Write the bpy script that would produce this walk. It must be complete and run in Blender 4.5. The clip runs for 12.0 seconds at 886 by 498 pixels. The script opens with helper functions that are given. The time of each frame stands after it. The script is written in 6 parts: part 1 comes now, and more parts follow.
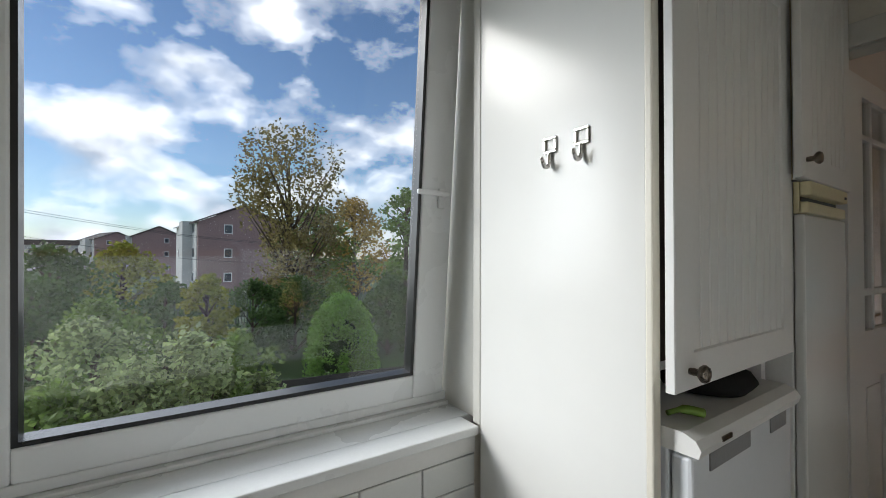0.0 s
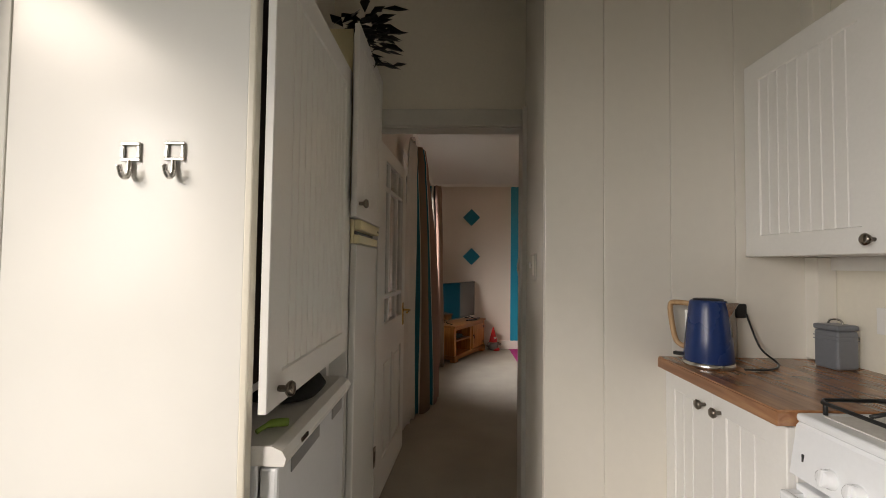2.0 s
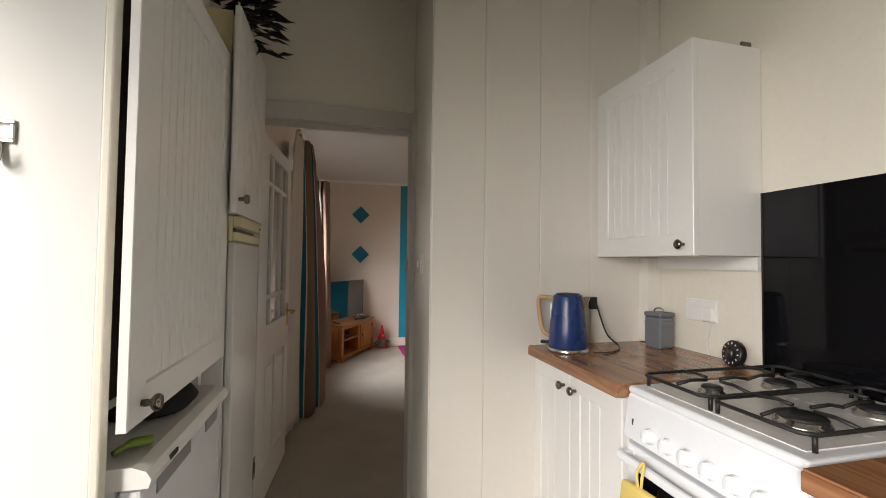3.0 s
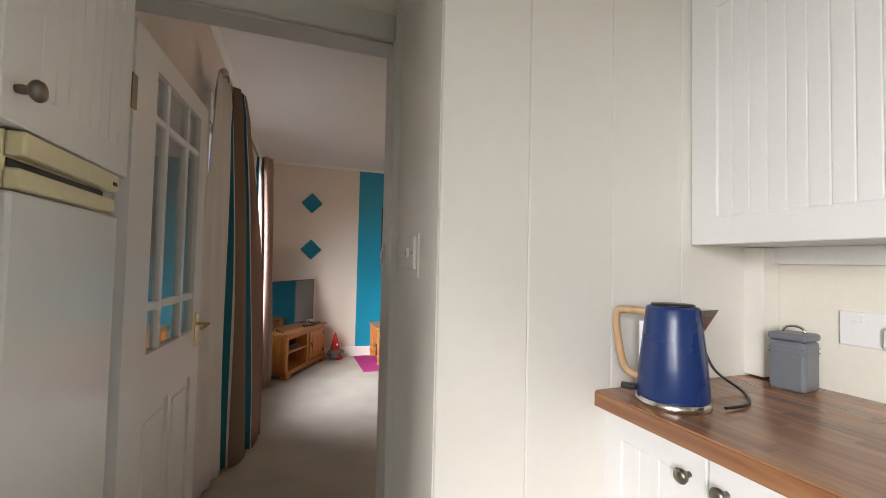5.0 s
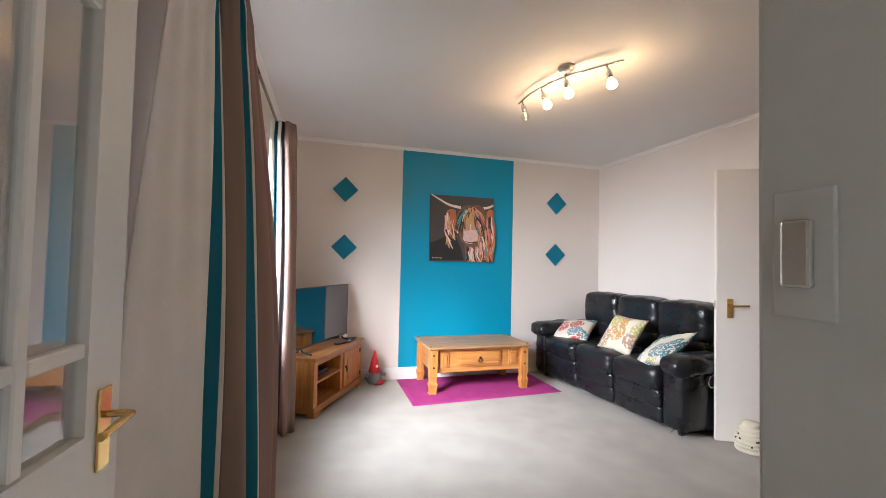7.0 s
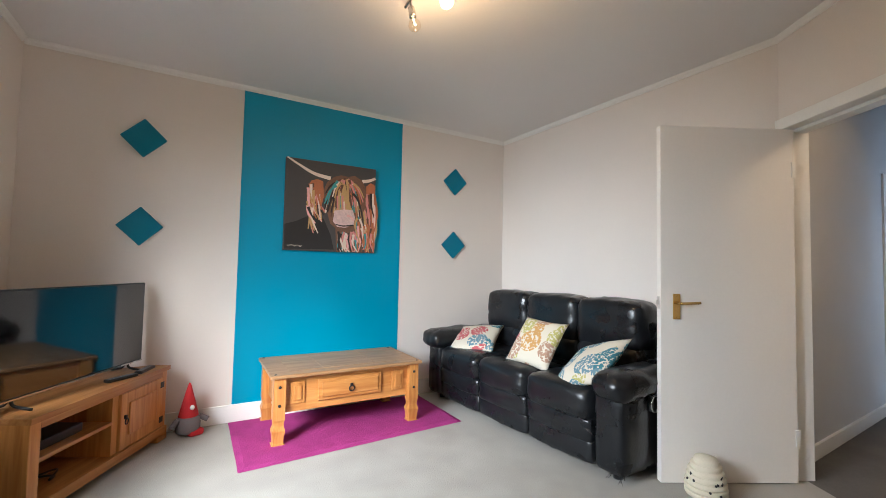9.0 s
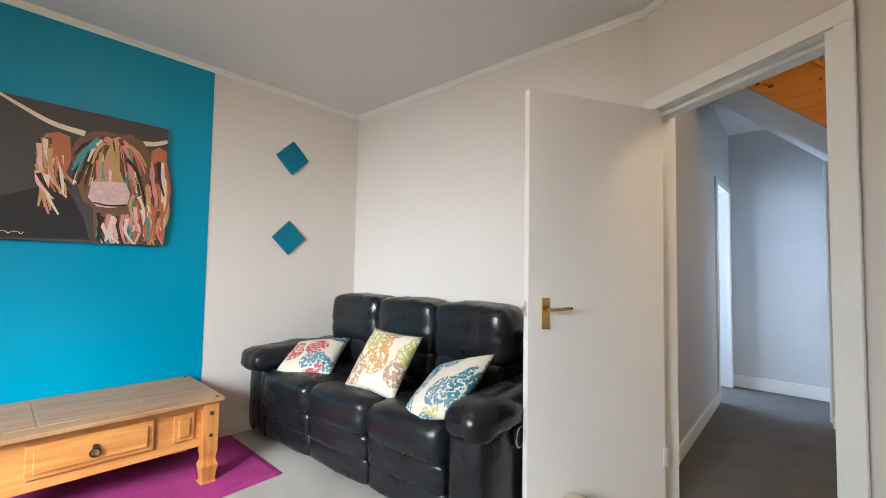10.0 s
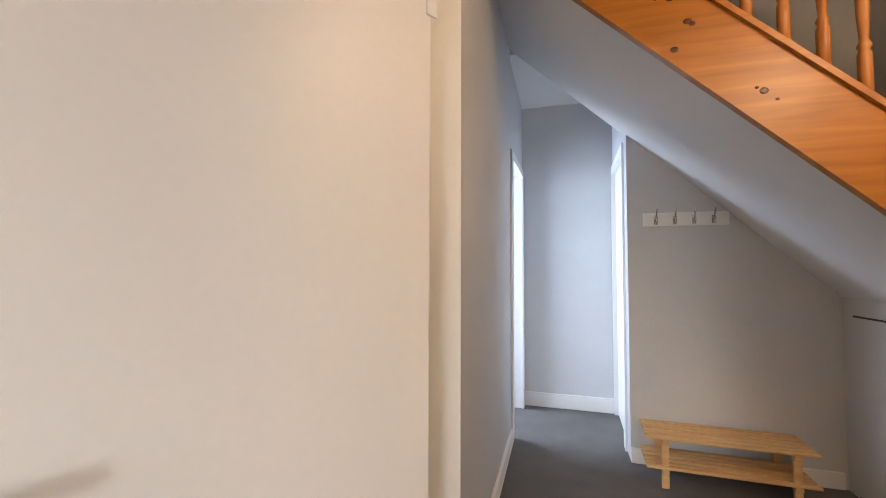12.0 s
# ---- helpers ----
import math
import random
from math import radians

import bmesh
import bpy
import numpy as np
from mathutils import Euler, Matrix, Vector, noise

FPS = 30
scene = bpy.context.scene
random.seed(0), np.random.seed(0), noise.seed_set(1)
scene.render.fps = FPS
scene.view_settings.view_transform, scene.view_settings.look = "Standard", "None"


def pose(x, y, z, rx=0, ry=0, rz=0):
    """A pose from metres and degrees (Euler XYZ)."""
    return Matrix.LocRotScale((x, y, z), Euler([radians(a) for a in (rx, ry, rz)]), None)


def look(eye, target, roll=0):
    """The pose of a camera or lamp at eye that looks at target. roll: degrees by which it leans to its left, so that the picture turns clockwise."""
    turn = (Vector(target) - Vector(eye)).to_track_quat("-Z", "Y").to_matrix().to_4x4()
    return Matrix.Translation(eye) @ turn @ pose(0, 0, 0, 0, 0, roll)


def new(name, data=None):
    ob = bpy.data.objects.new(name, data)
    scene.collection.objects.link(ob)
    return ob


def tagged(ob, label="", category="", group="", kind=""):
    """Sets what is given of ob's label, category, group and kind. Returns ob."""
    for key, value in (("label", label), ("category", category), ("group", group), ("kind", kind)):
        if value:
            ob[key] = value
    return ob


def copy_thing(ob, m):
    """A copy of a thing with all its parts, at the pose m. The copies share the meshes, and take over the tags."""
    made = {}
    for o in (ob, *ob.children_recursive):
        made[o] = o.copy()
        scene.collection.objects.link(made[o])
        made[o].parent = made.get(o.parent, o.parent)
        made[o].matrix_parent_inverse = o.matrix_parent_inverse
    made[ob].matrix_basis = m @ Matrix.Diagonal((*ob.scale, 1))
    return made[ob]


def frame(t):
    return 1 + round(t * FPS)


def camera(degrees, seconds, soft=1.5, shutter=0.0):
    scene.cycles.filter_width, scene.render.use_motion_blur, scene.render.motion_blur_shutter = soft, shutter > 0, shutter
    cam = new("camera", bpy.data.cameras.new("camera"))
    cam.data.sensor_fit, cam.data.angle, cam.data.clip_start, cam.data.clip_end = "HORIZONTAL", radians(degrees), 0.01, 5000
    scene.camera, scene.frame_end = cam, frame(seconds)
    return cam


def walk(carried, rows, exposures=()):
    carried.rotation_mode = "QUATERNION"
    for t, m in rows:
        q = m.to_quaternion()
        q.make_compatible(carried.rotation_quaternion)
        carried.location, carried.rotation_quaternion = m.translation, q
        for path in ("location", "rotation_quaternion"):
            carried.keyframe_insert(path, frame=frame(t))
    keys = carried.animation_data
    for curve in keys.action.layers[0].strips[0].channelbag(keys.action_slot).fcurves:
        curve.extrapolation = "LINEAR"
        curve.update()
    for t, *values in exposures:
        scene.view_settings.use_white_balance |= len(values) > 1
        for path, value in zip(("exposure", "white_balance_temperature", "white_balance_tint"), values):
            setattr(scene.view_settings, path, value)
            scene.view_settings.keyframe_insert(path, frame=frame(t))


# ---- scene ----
cam = camera(93.6, 12.0, 0.9)
PATH = [
    (0, (0.014, 0.257, 1.22), (1.147, 1.905, 1.256), 0.2),
    (0.5, (0.07, 0.24, 1.217), (1.581, 1.549, 1.269), 0.6),
    (1, (0.075, 0.245, 1.234), (1.871, 1.121, 1.295), 0.8),
    (1.5, (0.023, 0.278, 1.256), (1.978, 0.697, 1.321), 0.9),
    (2, (-0.031, 0.281, 1.276), (1.967, 0.333, 1.346), 0.7),
    (2.5, (-0.065, 0.283, 1.282), (1.918, 0.031, 1.348), 0.7),
    (3, (-0.069, 0.283, 1.284), (1.874, -0.189, 1.348), 0.7),
    (3.2, (-0.051, 0.285, 1.28), (1.873, -0.256, 1.343), 0.7),
    (4.8, (0.617, 0.22, 1.242), (2.492, -0.473, 1.312), 1.3),
    (5, (0.719, 0.237, 1.247), (2.598, -0.444, 1.317), 1.3),
    (5.5, (1.03, 0.294, 1.259), (2.927, -0.336, 1.326), 1.3),
    (6, (1.321, 0.323, 1.257), (3.225, -0.286, 1.326), 1.4),
    (6.5, (1.661, 0.304, 1.255), (3.573, -0.28, 1.32), 1.3),
    (6.7, (1.762, 0.283, 1.257), (3.679, -0.282, 1.322), 1.3),
    (8.3, (2.571, -0.029, 1.193), (4.437, -0.745, 1.272), 1.2),
    (8.5, (2.664, -0.109, 1.193), (4.5, -0.9, 1.269), 1.1),
    (9, (2.897, -0.32, 1.152), (4.616, -1.338, 1.243), 1.2),
    (9.5, (3.13, -0.599, 1.165), (4.688, -1.849, 1.254), 1.0),
    (10, (3.298, -0.929, 1.153), (4.653, -2.396, 1.252), 1.0),
    (10.5, (3.432, -1.285, 1.153), (4.589, -2.914, 1.258), 0.9),
    (11, (3.566, -1.661, 1.158), (4.526, -3.412, 1.267), 0.8),
    (11.5, (3.621, -2.039, 1.168), (4.382, -3.886, 1.273), 0.6),
    (12, (3.639, -2.451, 1.2), (4.224, -4.361, 1.29), 0.2),
]
walk(cam, [(t, look(eye, target, roll)) for t, eye, target, roll in PATH],
     exposures=[(0.0, -1.35, 6000, 9), (0.5, -1.45, 6500, 10), (1.2, -1.5, 7300, 14), (2.0, -1.3, 7100, 15), (2.5, -1.12, 6850, 15), (3.0, -0.9, 6800, 15), (4.0, -0.62, 6700, 14), (5.0, -0.3, 6400, 14), (5.5, -0.2, 6300, 15), (6.0, 0.08, 5950, 14), (6.7, 0.32, 5850, 13), (8.5, 0.1, 5800, 9), (9.5, 0.27, 5650, 5), (10.5, 0.38, 5950, 7), (11.2, 0.33, 6200, 11), (12.0, 0.68, 6250, 12)])

# ---- world, sun and daylight ----
world = bpy.data.worlds.new("sky")
scene.world = world
world.use_nodes = True
wn, wl = world.node_tree.nodes, world.node_tree.links
wn.clear()
w_out = wn.new("ShaderNodeOutputWorld")
w_bg = wn.new("ShaderNodeBackground")
w_sky = wn.new("ShaderNodeTexSky")
w_sky.sky_type = "NISHITA"
w_sky.sun_disc = False
SUN_AZ, SUN_EL = -47.0, 28.0
w_sky.sun_elevation = radians(SUN_EL)
w_sky.sun_rotation = radians(SUN_AZ)
w_sky.air_density = 1.0
w_sky.dust_density = 0.2
w_sky.ozone_density = 3.0
w_co = wn.new("ShaderNodeTexCoord")
w_map = wn.new("ShaderNodeMapping")
w_map.inputs["Scale"].default_value = (2.6, 2.6, 4.6)
w_map.inputs["Rotation"].default_value = (0.12, 0.1, 0.3)
w_cloud = wn.new("ShaderNodeTexNoise")
w_cloud.inputs["Scale"].default_value = 1.6
w_cloud.inputs["Detail"].default_value = 12.0
w_cloud.inputs["Roughness"].default_value = 0.56
w_cloud.inputs["Distortion"].default_value = 0.1
w_ramp = wn.new("ShaderNodeValToRGB")
w_ramp.color_ramp.elements[0].position = 0.45
w_ramp.color_ramp.elements[1].position = 0.60
w_shade = wn.new("ShaderNodeTexNoise")
w_shade.inputs["Scale"].default_value = 3.0
w_shade.inputs["Detail"].default_value = 6.0
w_white = wn.new("ShaderNodeValToRGB")
w_white.color_ramp.elements[0].color = (9.5, 10.4, 11.8, 1)
w_white.color_ramp.elements[0].position = 0.35
w_white.color_ramp.elements[1].color = (26.0, 25.8, 25.6, 1)
w_white.color_ramp.elements[1].position = 0.62
w_mix = wn.new("ShaderNodeMix")
w_mix.data_type = "RGBA"
wl.new(w_co.outputs["Generated"], w_map.inputs["Vector"])
wl.new(w_map.outputs["Vector"], w_cloud.inputs["Vector"])
wl.new(w_map.outputs["Vector"], w_shade.inputs["Vector"])
wl.new(w_cloud.outputs["Fac"], w_ramp.inputs["Fac"])
wl.new(w_shade.outputs["Fac"], w_white.inputs["Fac"])
wl.new(w_ramp.outputs["Color"], w_mix.inputs["Factor"])
w_gain = wn.new("ShaderNodeVectorMath")
w_gain.operation = "SCALE"
w_gain.inputs["Scale"].default_value = 1.9
wl.new(w_sky.outputs["Color"], w_gain.inputs[0])
wl.new(w_gain.outputs[0], w_mix.inputs["A"])
wl.new(w_white.outputs["Color"], w_mix.inputs["B"])
wl.new(w_mix.outputs["Result"], w_bg.inputs["Color"])
w_bg.inputs["Strength"].default_value = 0.15
wl.new(w_bg.outputs["Background"], w_out.inputs["Surface"])

sun_data = bpy.data.lights.new("sun", "SUN")
sun_data.energy = 5.0
sun_data.angle = radians(17)
sun_data.color = (1.0, 0.93, 0.83)
sun = new("sun", sun_data)
az, el = radians(SUN_AZ), radians(SUN_EL)
sun_way = Vector((math.sin(az) * math.cos(el), math.cos(az) * math.cos(el), math.sin(el)))
sun.matrix_world = look(sun_way * 30, (0, 0, 0))


def window_light(name, at, w, h, power, toward, spread):
    """Skylight through a window: an upright panel just outside it that faces the brightest part of the room."""
    data = bpy.data.lights.new(name, "AREA")
    data.shape, data.size, data.size_y, data.energy = "RECTANGLE", w, h, power
    data.color = (0.98, 0.975, 0.95)
    data.spread = radians(spread)
    ob = new(name, data)
    ob.matrix_world = look(at, Vector(at) + Vector(toward))
    return ob


window_light("kitchen_daylight", (0.12, 2.10, 1.65), 1.2, 1.4, 11, (0.30, -0.85, -0.42), 105)
# fill lamp at an invented, unseen window; brightens the boarding and cooker side
window_light("kitchen_fill_far", (-1.55, 2.35, 1.65), 1.3, 1.4, 84, (0.50, -0.82, -0.38), 78)
window_light("living_daylight", (3.95, 1.72, 1.75), 1.6, 1.4, 124, (0.28, -0.80, -0.60), 100)
side = window_light("side_room_daylight", (5.2, -5.8, 1.3), 0.9, 1.6, 44, (-1.7, -0.1, -0.1), 170)
side.data.color = (0.66, 0.79, 1.0)


def bulb_light(name, x, y, z, power, col=(1.0, 0.62, 0.3), r=0.03):
    data = bpy.data.lights.new(name, "POINT")
    data.energy, data.color, data.shadow_soft_size = power, col, r
    ob = new(name, data)
    ob.location = (x, y, z)
    return ob


# ---- materials ----
def nodes_of(m):
    m.use_nodes = True
    return m.node_tree.nodes, m.node_tree.links


def paint(name, col, rough=0.5, metal=0.0, var=0.06, big=2.5, fine=90.0, bump=0.05, stretch=(1, 1, 1), coat=0.0, spec=0.5, rvar=0.1, depth=0.004):
    m = bpy.data.materials.new(name)
    n, l = nodes_of(m)
    p = n["Principled BSDF"]
    co = n.new("ShaderNodeTexCoord")
    mp = n.new("ShaderNodeMapping")
    mp.inputs["Scale"].default_value = stretch
    a = n.new("ShaderNodeTexNoise")
    a.inputs["Scale"].default_value = big
    a.inputs["Detail"].default_value = 5
    b = n.new("ShaderNodeTexNoise")
    b.inputs["Scale"].default_value = fine
    b.inputs["Detail"].default_value = 3
    add = n.new("ShaderNodeMath")
    add.operation = "ADD"
    rng = n.new("ShaderNodeMapRange")
    rng.inputs["From Min"].default_value = 0.6
    rng.inputs["From Max"].default_value = 1.4
    rng.inputs["To Min"].default_value = 1 - var
    rng.inputs["To Max"].default_value = 1 + var
    mul = n.new("ShaderNodeVectorMath")
    mul.operation = "SCALE"
    mul.inputs[0].default_value = col
    l.new(co.outputs["Object"], mp.inputs["Vector"])
    l.new(mp.outputs["Vector"], a.inputs["Vector"])
    l.new(mp.outputs["Vector"], b.inputs["Vector"])
    l.new(a.outputs["Fac"], add.inputs[0])
    l.new(b.outputs["Fac"], add.inputs[1])
    l.new(add.outputs[0], rng.inputs["Value"])
    l.new(rng.outputs[0], mul.inputs["Scale"])
    l.new(mul.outputs[0], p.inputs["Base Color"])
    rr = n.new("ShaderNodeMapRange")
    rr.inputs["From Min"].default_value = 0.3
    rr.inputs["From Max"].default_value = 0.7
    rr.inputs["To Min"].default_value = max(0.02, rough - rvar)
    rr.inputs["To Max"].default_value = min(1.0, rough + rvar)
    l.new(a.outputs["Fac"], rr.inputs["Value"])
    l.new(rr.outputs[0], p.inputs["Roughness"])
    p.inputs["Metallic"].default_value = metal
    p.inputs["Specular IOR Level"].default_value = spec
    p.inputs["Coat Weight"].default_value = coat
    if bump:
        bp = n.new("ShaderNodeBump")
        bp.inputs["Strength"].default_value = bump
        bp.inputs["Distance"].default_value = depth
        l.new(b.outputs["Fac"], bp.inputs["Height"])
        l.new(bp.outputs["Normal"], p.inputs["Normal"])
    return m


def wood(name, dark, light, axis="x", rough=0.4, scale=1.0, contrast=(0.35, 0.68), coat=0.15):
    m = bpy.data.materials.new(name)
    n, l = nodes_of(m)
    p = n["Principled BSDF"]
    co = n.new("ShaderNodeTexCoord")
    mp = n.new("ShaderNodeMapping")
    s = {"x": (1.2, 16, 16), "y": (16, 1.2, 16), "z": (16, 16, 1.2)}[axis]
    mp.inputs["Scale"].default_value = [v * scale for v in s]
    a = n.new("ShaderNodeTexNoise")
    a.inputs["Scale"].default_value = 2.0
    a.inputs["Detail"].default_value = 7
    a.inputs["Distortion"].default_value = 0.6
    info = n.new("ShaderNodeObjectInfo")
    off = n.new("ShaderNodeVectorMath")
    ramp = n.new("ShaderNodeValToRGB")
    ramp.color_ramp.elements[0].position, ramp.color_ramp.elements[1].position = contrast
    ramp.color_ramp.elements[0].color = (*dark, 1)
    ramp.color_ramp.elements[1].color = (*light, 1)
    l.new(co.outputs["Object"], mp.inputs["Vector"])
    l.new(mp.outputs["Vector"], off.inputs[0])
    l.new(info.outputs["Random"], off.inputs[1])
    l.new(off.outputs[0], a.inputs["Vector"])
    l.new(a.outputs["Fac"], ramp.inputs["Fac"])
    l.new(ramp.outputs["Color"], p.inputs["Base Color"])
    p.inputs["Roughness"].default_value = rough
    p.inputs["Coat Weight"].default_value = coat
    bp = n.new("ShaderNodeBump")
    bp.inputs["Strength"].default_value = 0.08
    bp.inputs["Distance"].default_value = 0.002
    l.new(a.outputs["Fac"], bp.inputs["Height"])
    l.new(bp.outputs["Normal"], p.inputs["Normal"])
    return m


def glass(name, tint=(1, 1, 1), haze=0.0, base=0.04):
    m = bpy.data.materials.new(name)
    n, l = nodes_of(m)
    n.remove(n["Principled BSDF"])
    tr = n.new("ShaderNodeBsdfTransparent")
    tr.inputs["Color"].default_value = (*tint, 1)
    gl = n.new("ShaderNodeBsdfGlossy")
    gl.inputs["Roughness"].default_value = 0.02
    lw = n.new("ShaderNodeLayerWeight")
    pw = n.new("ShaderNodeMath")
    pw.operation = "POWER"
    pw.inputs[1].default_value = 5.0
    fr = n.new("ShaderNodeMath")
    fr.operation = "MULTIPLY_ADD"
    fr.inputs[1].default_value = 0.85
    fr.inputs[2].default_value = base
    l.new(lw.outputs["Facing"], pw.inputs[0])
    l.new(pw.outputs[0], fr.inputs[0])
    mx = n.new("ShaderNodeMixShader")
    l.new(fr.outputs[0], mx.inputs[0])
    l.new(tr.outputs[0], mx.inputs[1])
    l.new(gl.outputs[0], mx.inputs[2])
    last = mx
    if haze:
        df = n.new("ShaderNodeBsdfDiffuse")
        df.inputs["Color"].default_value = (0.8, 0.8, 0.78, 1)
        last = n.new("ShaderNodeMixShader")
        last.inputs[0].default_value = haze
        l.new(mx.outputs[0], last.inputs[1])
        l.new(df.outputs[0], last.inputs[2])
    l.new(last.outputs[0], n["Material Output"].inputs["Surface"])
    return m


def glow(name, col, strength):
    m = bpy.data.materials.new(name)
    n, l = nodes_of(m)
    p = n["Principled BSDF"]
    p.inputs["Base Color"].default_value = (*col, 1)
    p.inputs["Emission Color"].default_value = (*col, 1)
    p.inputs["Emission Strength"].default_value = strength
    return m


M_CREAM = paint("cream_wall_paint", (0.76, 0.72, 0.62), 0.5, var=0.03, bump=0.08, fine=60)
M_TG = paint("cream_gloss_boarding", (0.77, 0.74, 0.67), 0.24, var=0.02, bump=0.0, fine=25, big=1.5, rvar=0.0)
M_GLOSSPANEL = paint("white_gloss_board", (0.74, 0.735, 0.70), 0.2, var=0.025, bump=0.10, fine=5, big=3, rvar=0.0, depth=0.006, spec=0.16)
M_WHITE = paint("white_satin_paint", (0.80, 0.79, 0.76), 0.4, var=0.025, bump=0.04)
M_UPVC = paint("white_upvc", (0.82, 0.83, 0.83), 0.3, var=0.015, bump=0.01)
M_SILL = paint("white_gloss_sill", (0.80, 0.81, 0.80), 0.3, var=0.03, bump=0.03)
M_GREYGLOSS = paint("pale_grey_gloss_frame", (0.58, 0.57, 0.52), 0.35, var=0.03, bump=0.0, fine=40, rvar=0.03)
M_MAGNOLIA = paint("pale_mushroom_wall_paint", (0.72, 0.66, 0.61), 0.75, var=0.03, bump=0.12, fine=140)
M_TEAL = paint("teal_wall_paint", (0.0, 0.27, 0.44), 0.5, var=0.04, bump=0.12, fine=140)
M_CEIL = paint("white_ceiling_paint", (0.76, 0.74, 0.72), 0.8, var=0.02, bump=0.1, fine=110)
M_HALL = paint("pale_grey_wall_paint", (0.60, 0.60, 0.60), 0.75, var=0.05, bump=0.15, fine=120, big=4)
M_CARPET = paint("beige_grey_carpet", (0.39, 0.37, 0.335), 0.95, var=0.19, big=3.5, fine=170, bump=0.6, spec=0.1, depth=0.004)
M_HALLCARPET = paint("dark_grey_carpet", (0.15, 0.14, 0.13), 0.95, var=0.22, big=5, fine=170, bump=0.6, spec=0.1, depth=0.004)
M_LINO = paint("dark_vinyl_floor", (0.10, 0.095, 0.09), 0.45, var=0.2, big=4, fine=60)
M_RUG = paint("magenta_rug_pile", (0.36, 0.045, 0.20), 0.95, var=0.25, big=9, fine=300, bump=0.9, spec=0.1, depth=0.006)
M_LEATHER = paint("black_leather", (0.008, 0.009, 0.011), 0.30, var=0.3, big=5, fine=60, bump=0.22, spec=0.45, rvar=0.08, depth=0.004)
M_PINE = wood("honey_pine", (0.44, 0.165, 0.035), (0.62, 0.285, 0.08), "y", 0.38)
M_PINEX = wood("honey_pine_lengthwise", (0.34, 0.13, 0.03), (0.50, 0.235, 0.075), "x", 0.4)
M_PINEZ = wood("honey_pine_upright", (0.42, 0.155, 0.032), (0.60, 0.275, 0.075), "z", 0.4)
M_PINETOP = wood("worn_pine_top", (0.31, 0.155, 0.065), (0.46, 0.265, 0.125), "y", 0.42)
M_STAIR = wood("varnished_orange_pine", (0.38, 0.135, 0.014), (0.52, 0.21, 0.026), "x", 0.36, 0.7, coat=0.0)
M_RACK = wood("pale_beech_slats", (0.60, 0.34, 0.13), (0.74, 0.48, 0.22), "x", 0.45)
M_BUTCHER = wood("butcher_block_laminate", (0.24, 0.10, 0.045), (0.40, 0.20, 0.095), "x", 0.25, 1.2)
M_BRASS = paint("brass", (0.70, 0.47, 0.16), 0.2, 1.0, var=0.08, bump=0.02)
M_STEEL = paint("brushed_steel", (0.60, 0.58, 0.55), 0.25, 1.0, var=0.08, bump=0.02)
M_PEWTER = paint("dark_pewter", (0.22, 0.19, 0.16), 0.3, 1.0, var=0.2, bump=0.05)
M_BLACK = paint("black_plastic", (0.012, 0.012, 0.013), 0.35, var=0.1, bump=0.03)
M_IRON = paint("black_cast_iron", (0.012, 0.012, 0.012), 0.5, var=0.2, bump=0.1)
M_ENAMEL = paint("white_enamel", (0.80, 0.82, 0.84), 0.15, var=0.02, bump=0.0)
M_HOBSTEEL = paint("pale_hob_steel", (0.72, 0.70, 0.67), 0.22, 0.1, var=0.1, bump=0.02)
M_PLASTIC = paint("white_plastic", (0.80, 0.79, 0.76), 0.35, var=0.02, bump=0.0)
M_YELLOWED = paint("yellowed_cream_plastic", (0.76, 0.68, 0.42), 0.35, var=0.05, bump=0.02)
M_BLACKGLASS = paint("black_glass", (0.004, 0.004, 0.005), 0.05, var=0.05, bump=0.0, rvar=0.01, spec=0.2)
M_SCREEN = paint("dark_glossy_screen", (0.012, 0.012, 0.013), 0.06, var=0.05, bump=0.0, rvar=0.01, spec=0.9)
M_GROUT = paint("tile_grout", (0.55, 0.55, 0.52), 0.8)
M_TILE = paint("white_glazed_tile", (0.74, 0.75, 0.72), 0.15, var=0.02, bump=0.0)
M_GLASS = glass("window_glass")
# slight pale haze and raised reflectance lighten the door panes, imitating stronger room reflections
M_DOORGLASS = glass("brightened_door_glass", (0.93, 0.94, 0.94), 0.01, 0.19)
M_NAVY = paint("navy_blue_enamel", (0.012, 0.035, 0.14), 0.28, var=0.06, bump=0.02)
M_HANDLEWOOD = wood("pale_handle_wood", (0.45, 0.27, 0.13), (0.60, 0.40, 0.22), "z", 0.45)
M_TIN = paint("grey_painted_tin", (0.16, 0.17, 0.19), 0.4, var=0.06)
# near-black colour that stands in for the shade in door gaps
M_GAPSHADE = paint("painted_gap_shade", (0.045, 0.03, 0.02), 0.6)


# ---- builders ----
def box(bm, x0, y0, z0, x1, y1, z1, r=0.0, seg=2, m=None):
    mat = Matrix.Translation(((x0 + x1) / 2, (y0 + y1) / 2, (z0 + z1) / 2)) @ Matrix.Diagonal((abs(x1 - x0), abs(y1 - y0), abs(z1 - z0), 1))
    out = bmesh.ops.create_cube(bm, size=1.0, matrix=mat)
    vs = out["verts"]
    if r > 0:
        es = list({e for v in vs for e in v.link_edges})
        res = bmesh.ops.bevel(bm, geom=es, offset=r, offset_type="OFFSET", segments=seg, profile=0.5, affect="EDGES", clamp_overlap=True)
        vs = list({v for f in res["faces"] for v in f.verts} | {v for v in vs if v.is_valid})
    if m is not None:
        bmesh.ops.transform(bm, matrix=m, verts=vs)
    return vs


def boxes(*rows, r=0.0, seg=2):
    bm = bmesh.new()
    for row in rows:
        box(bm, *row, r=r, seg=seg)
    return bm


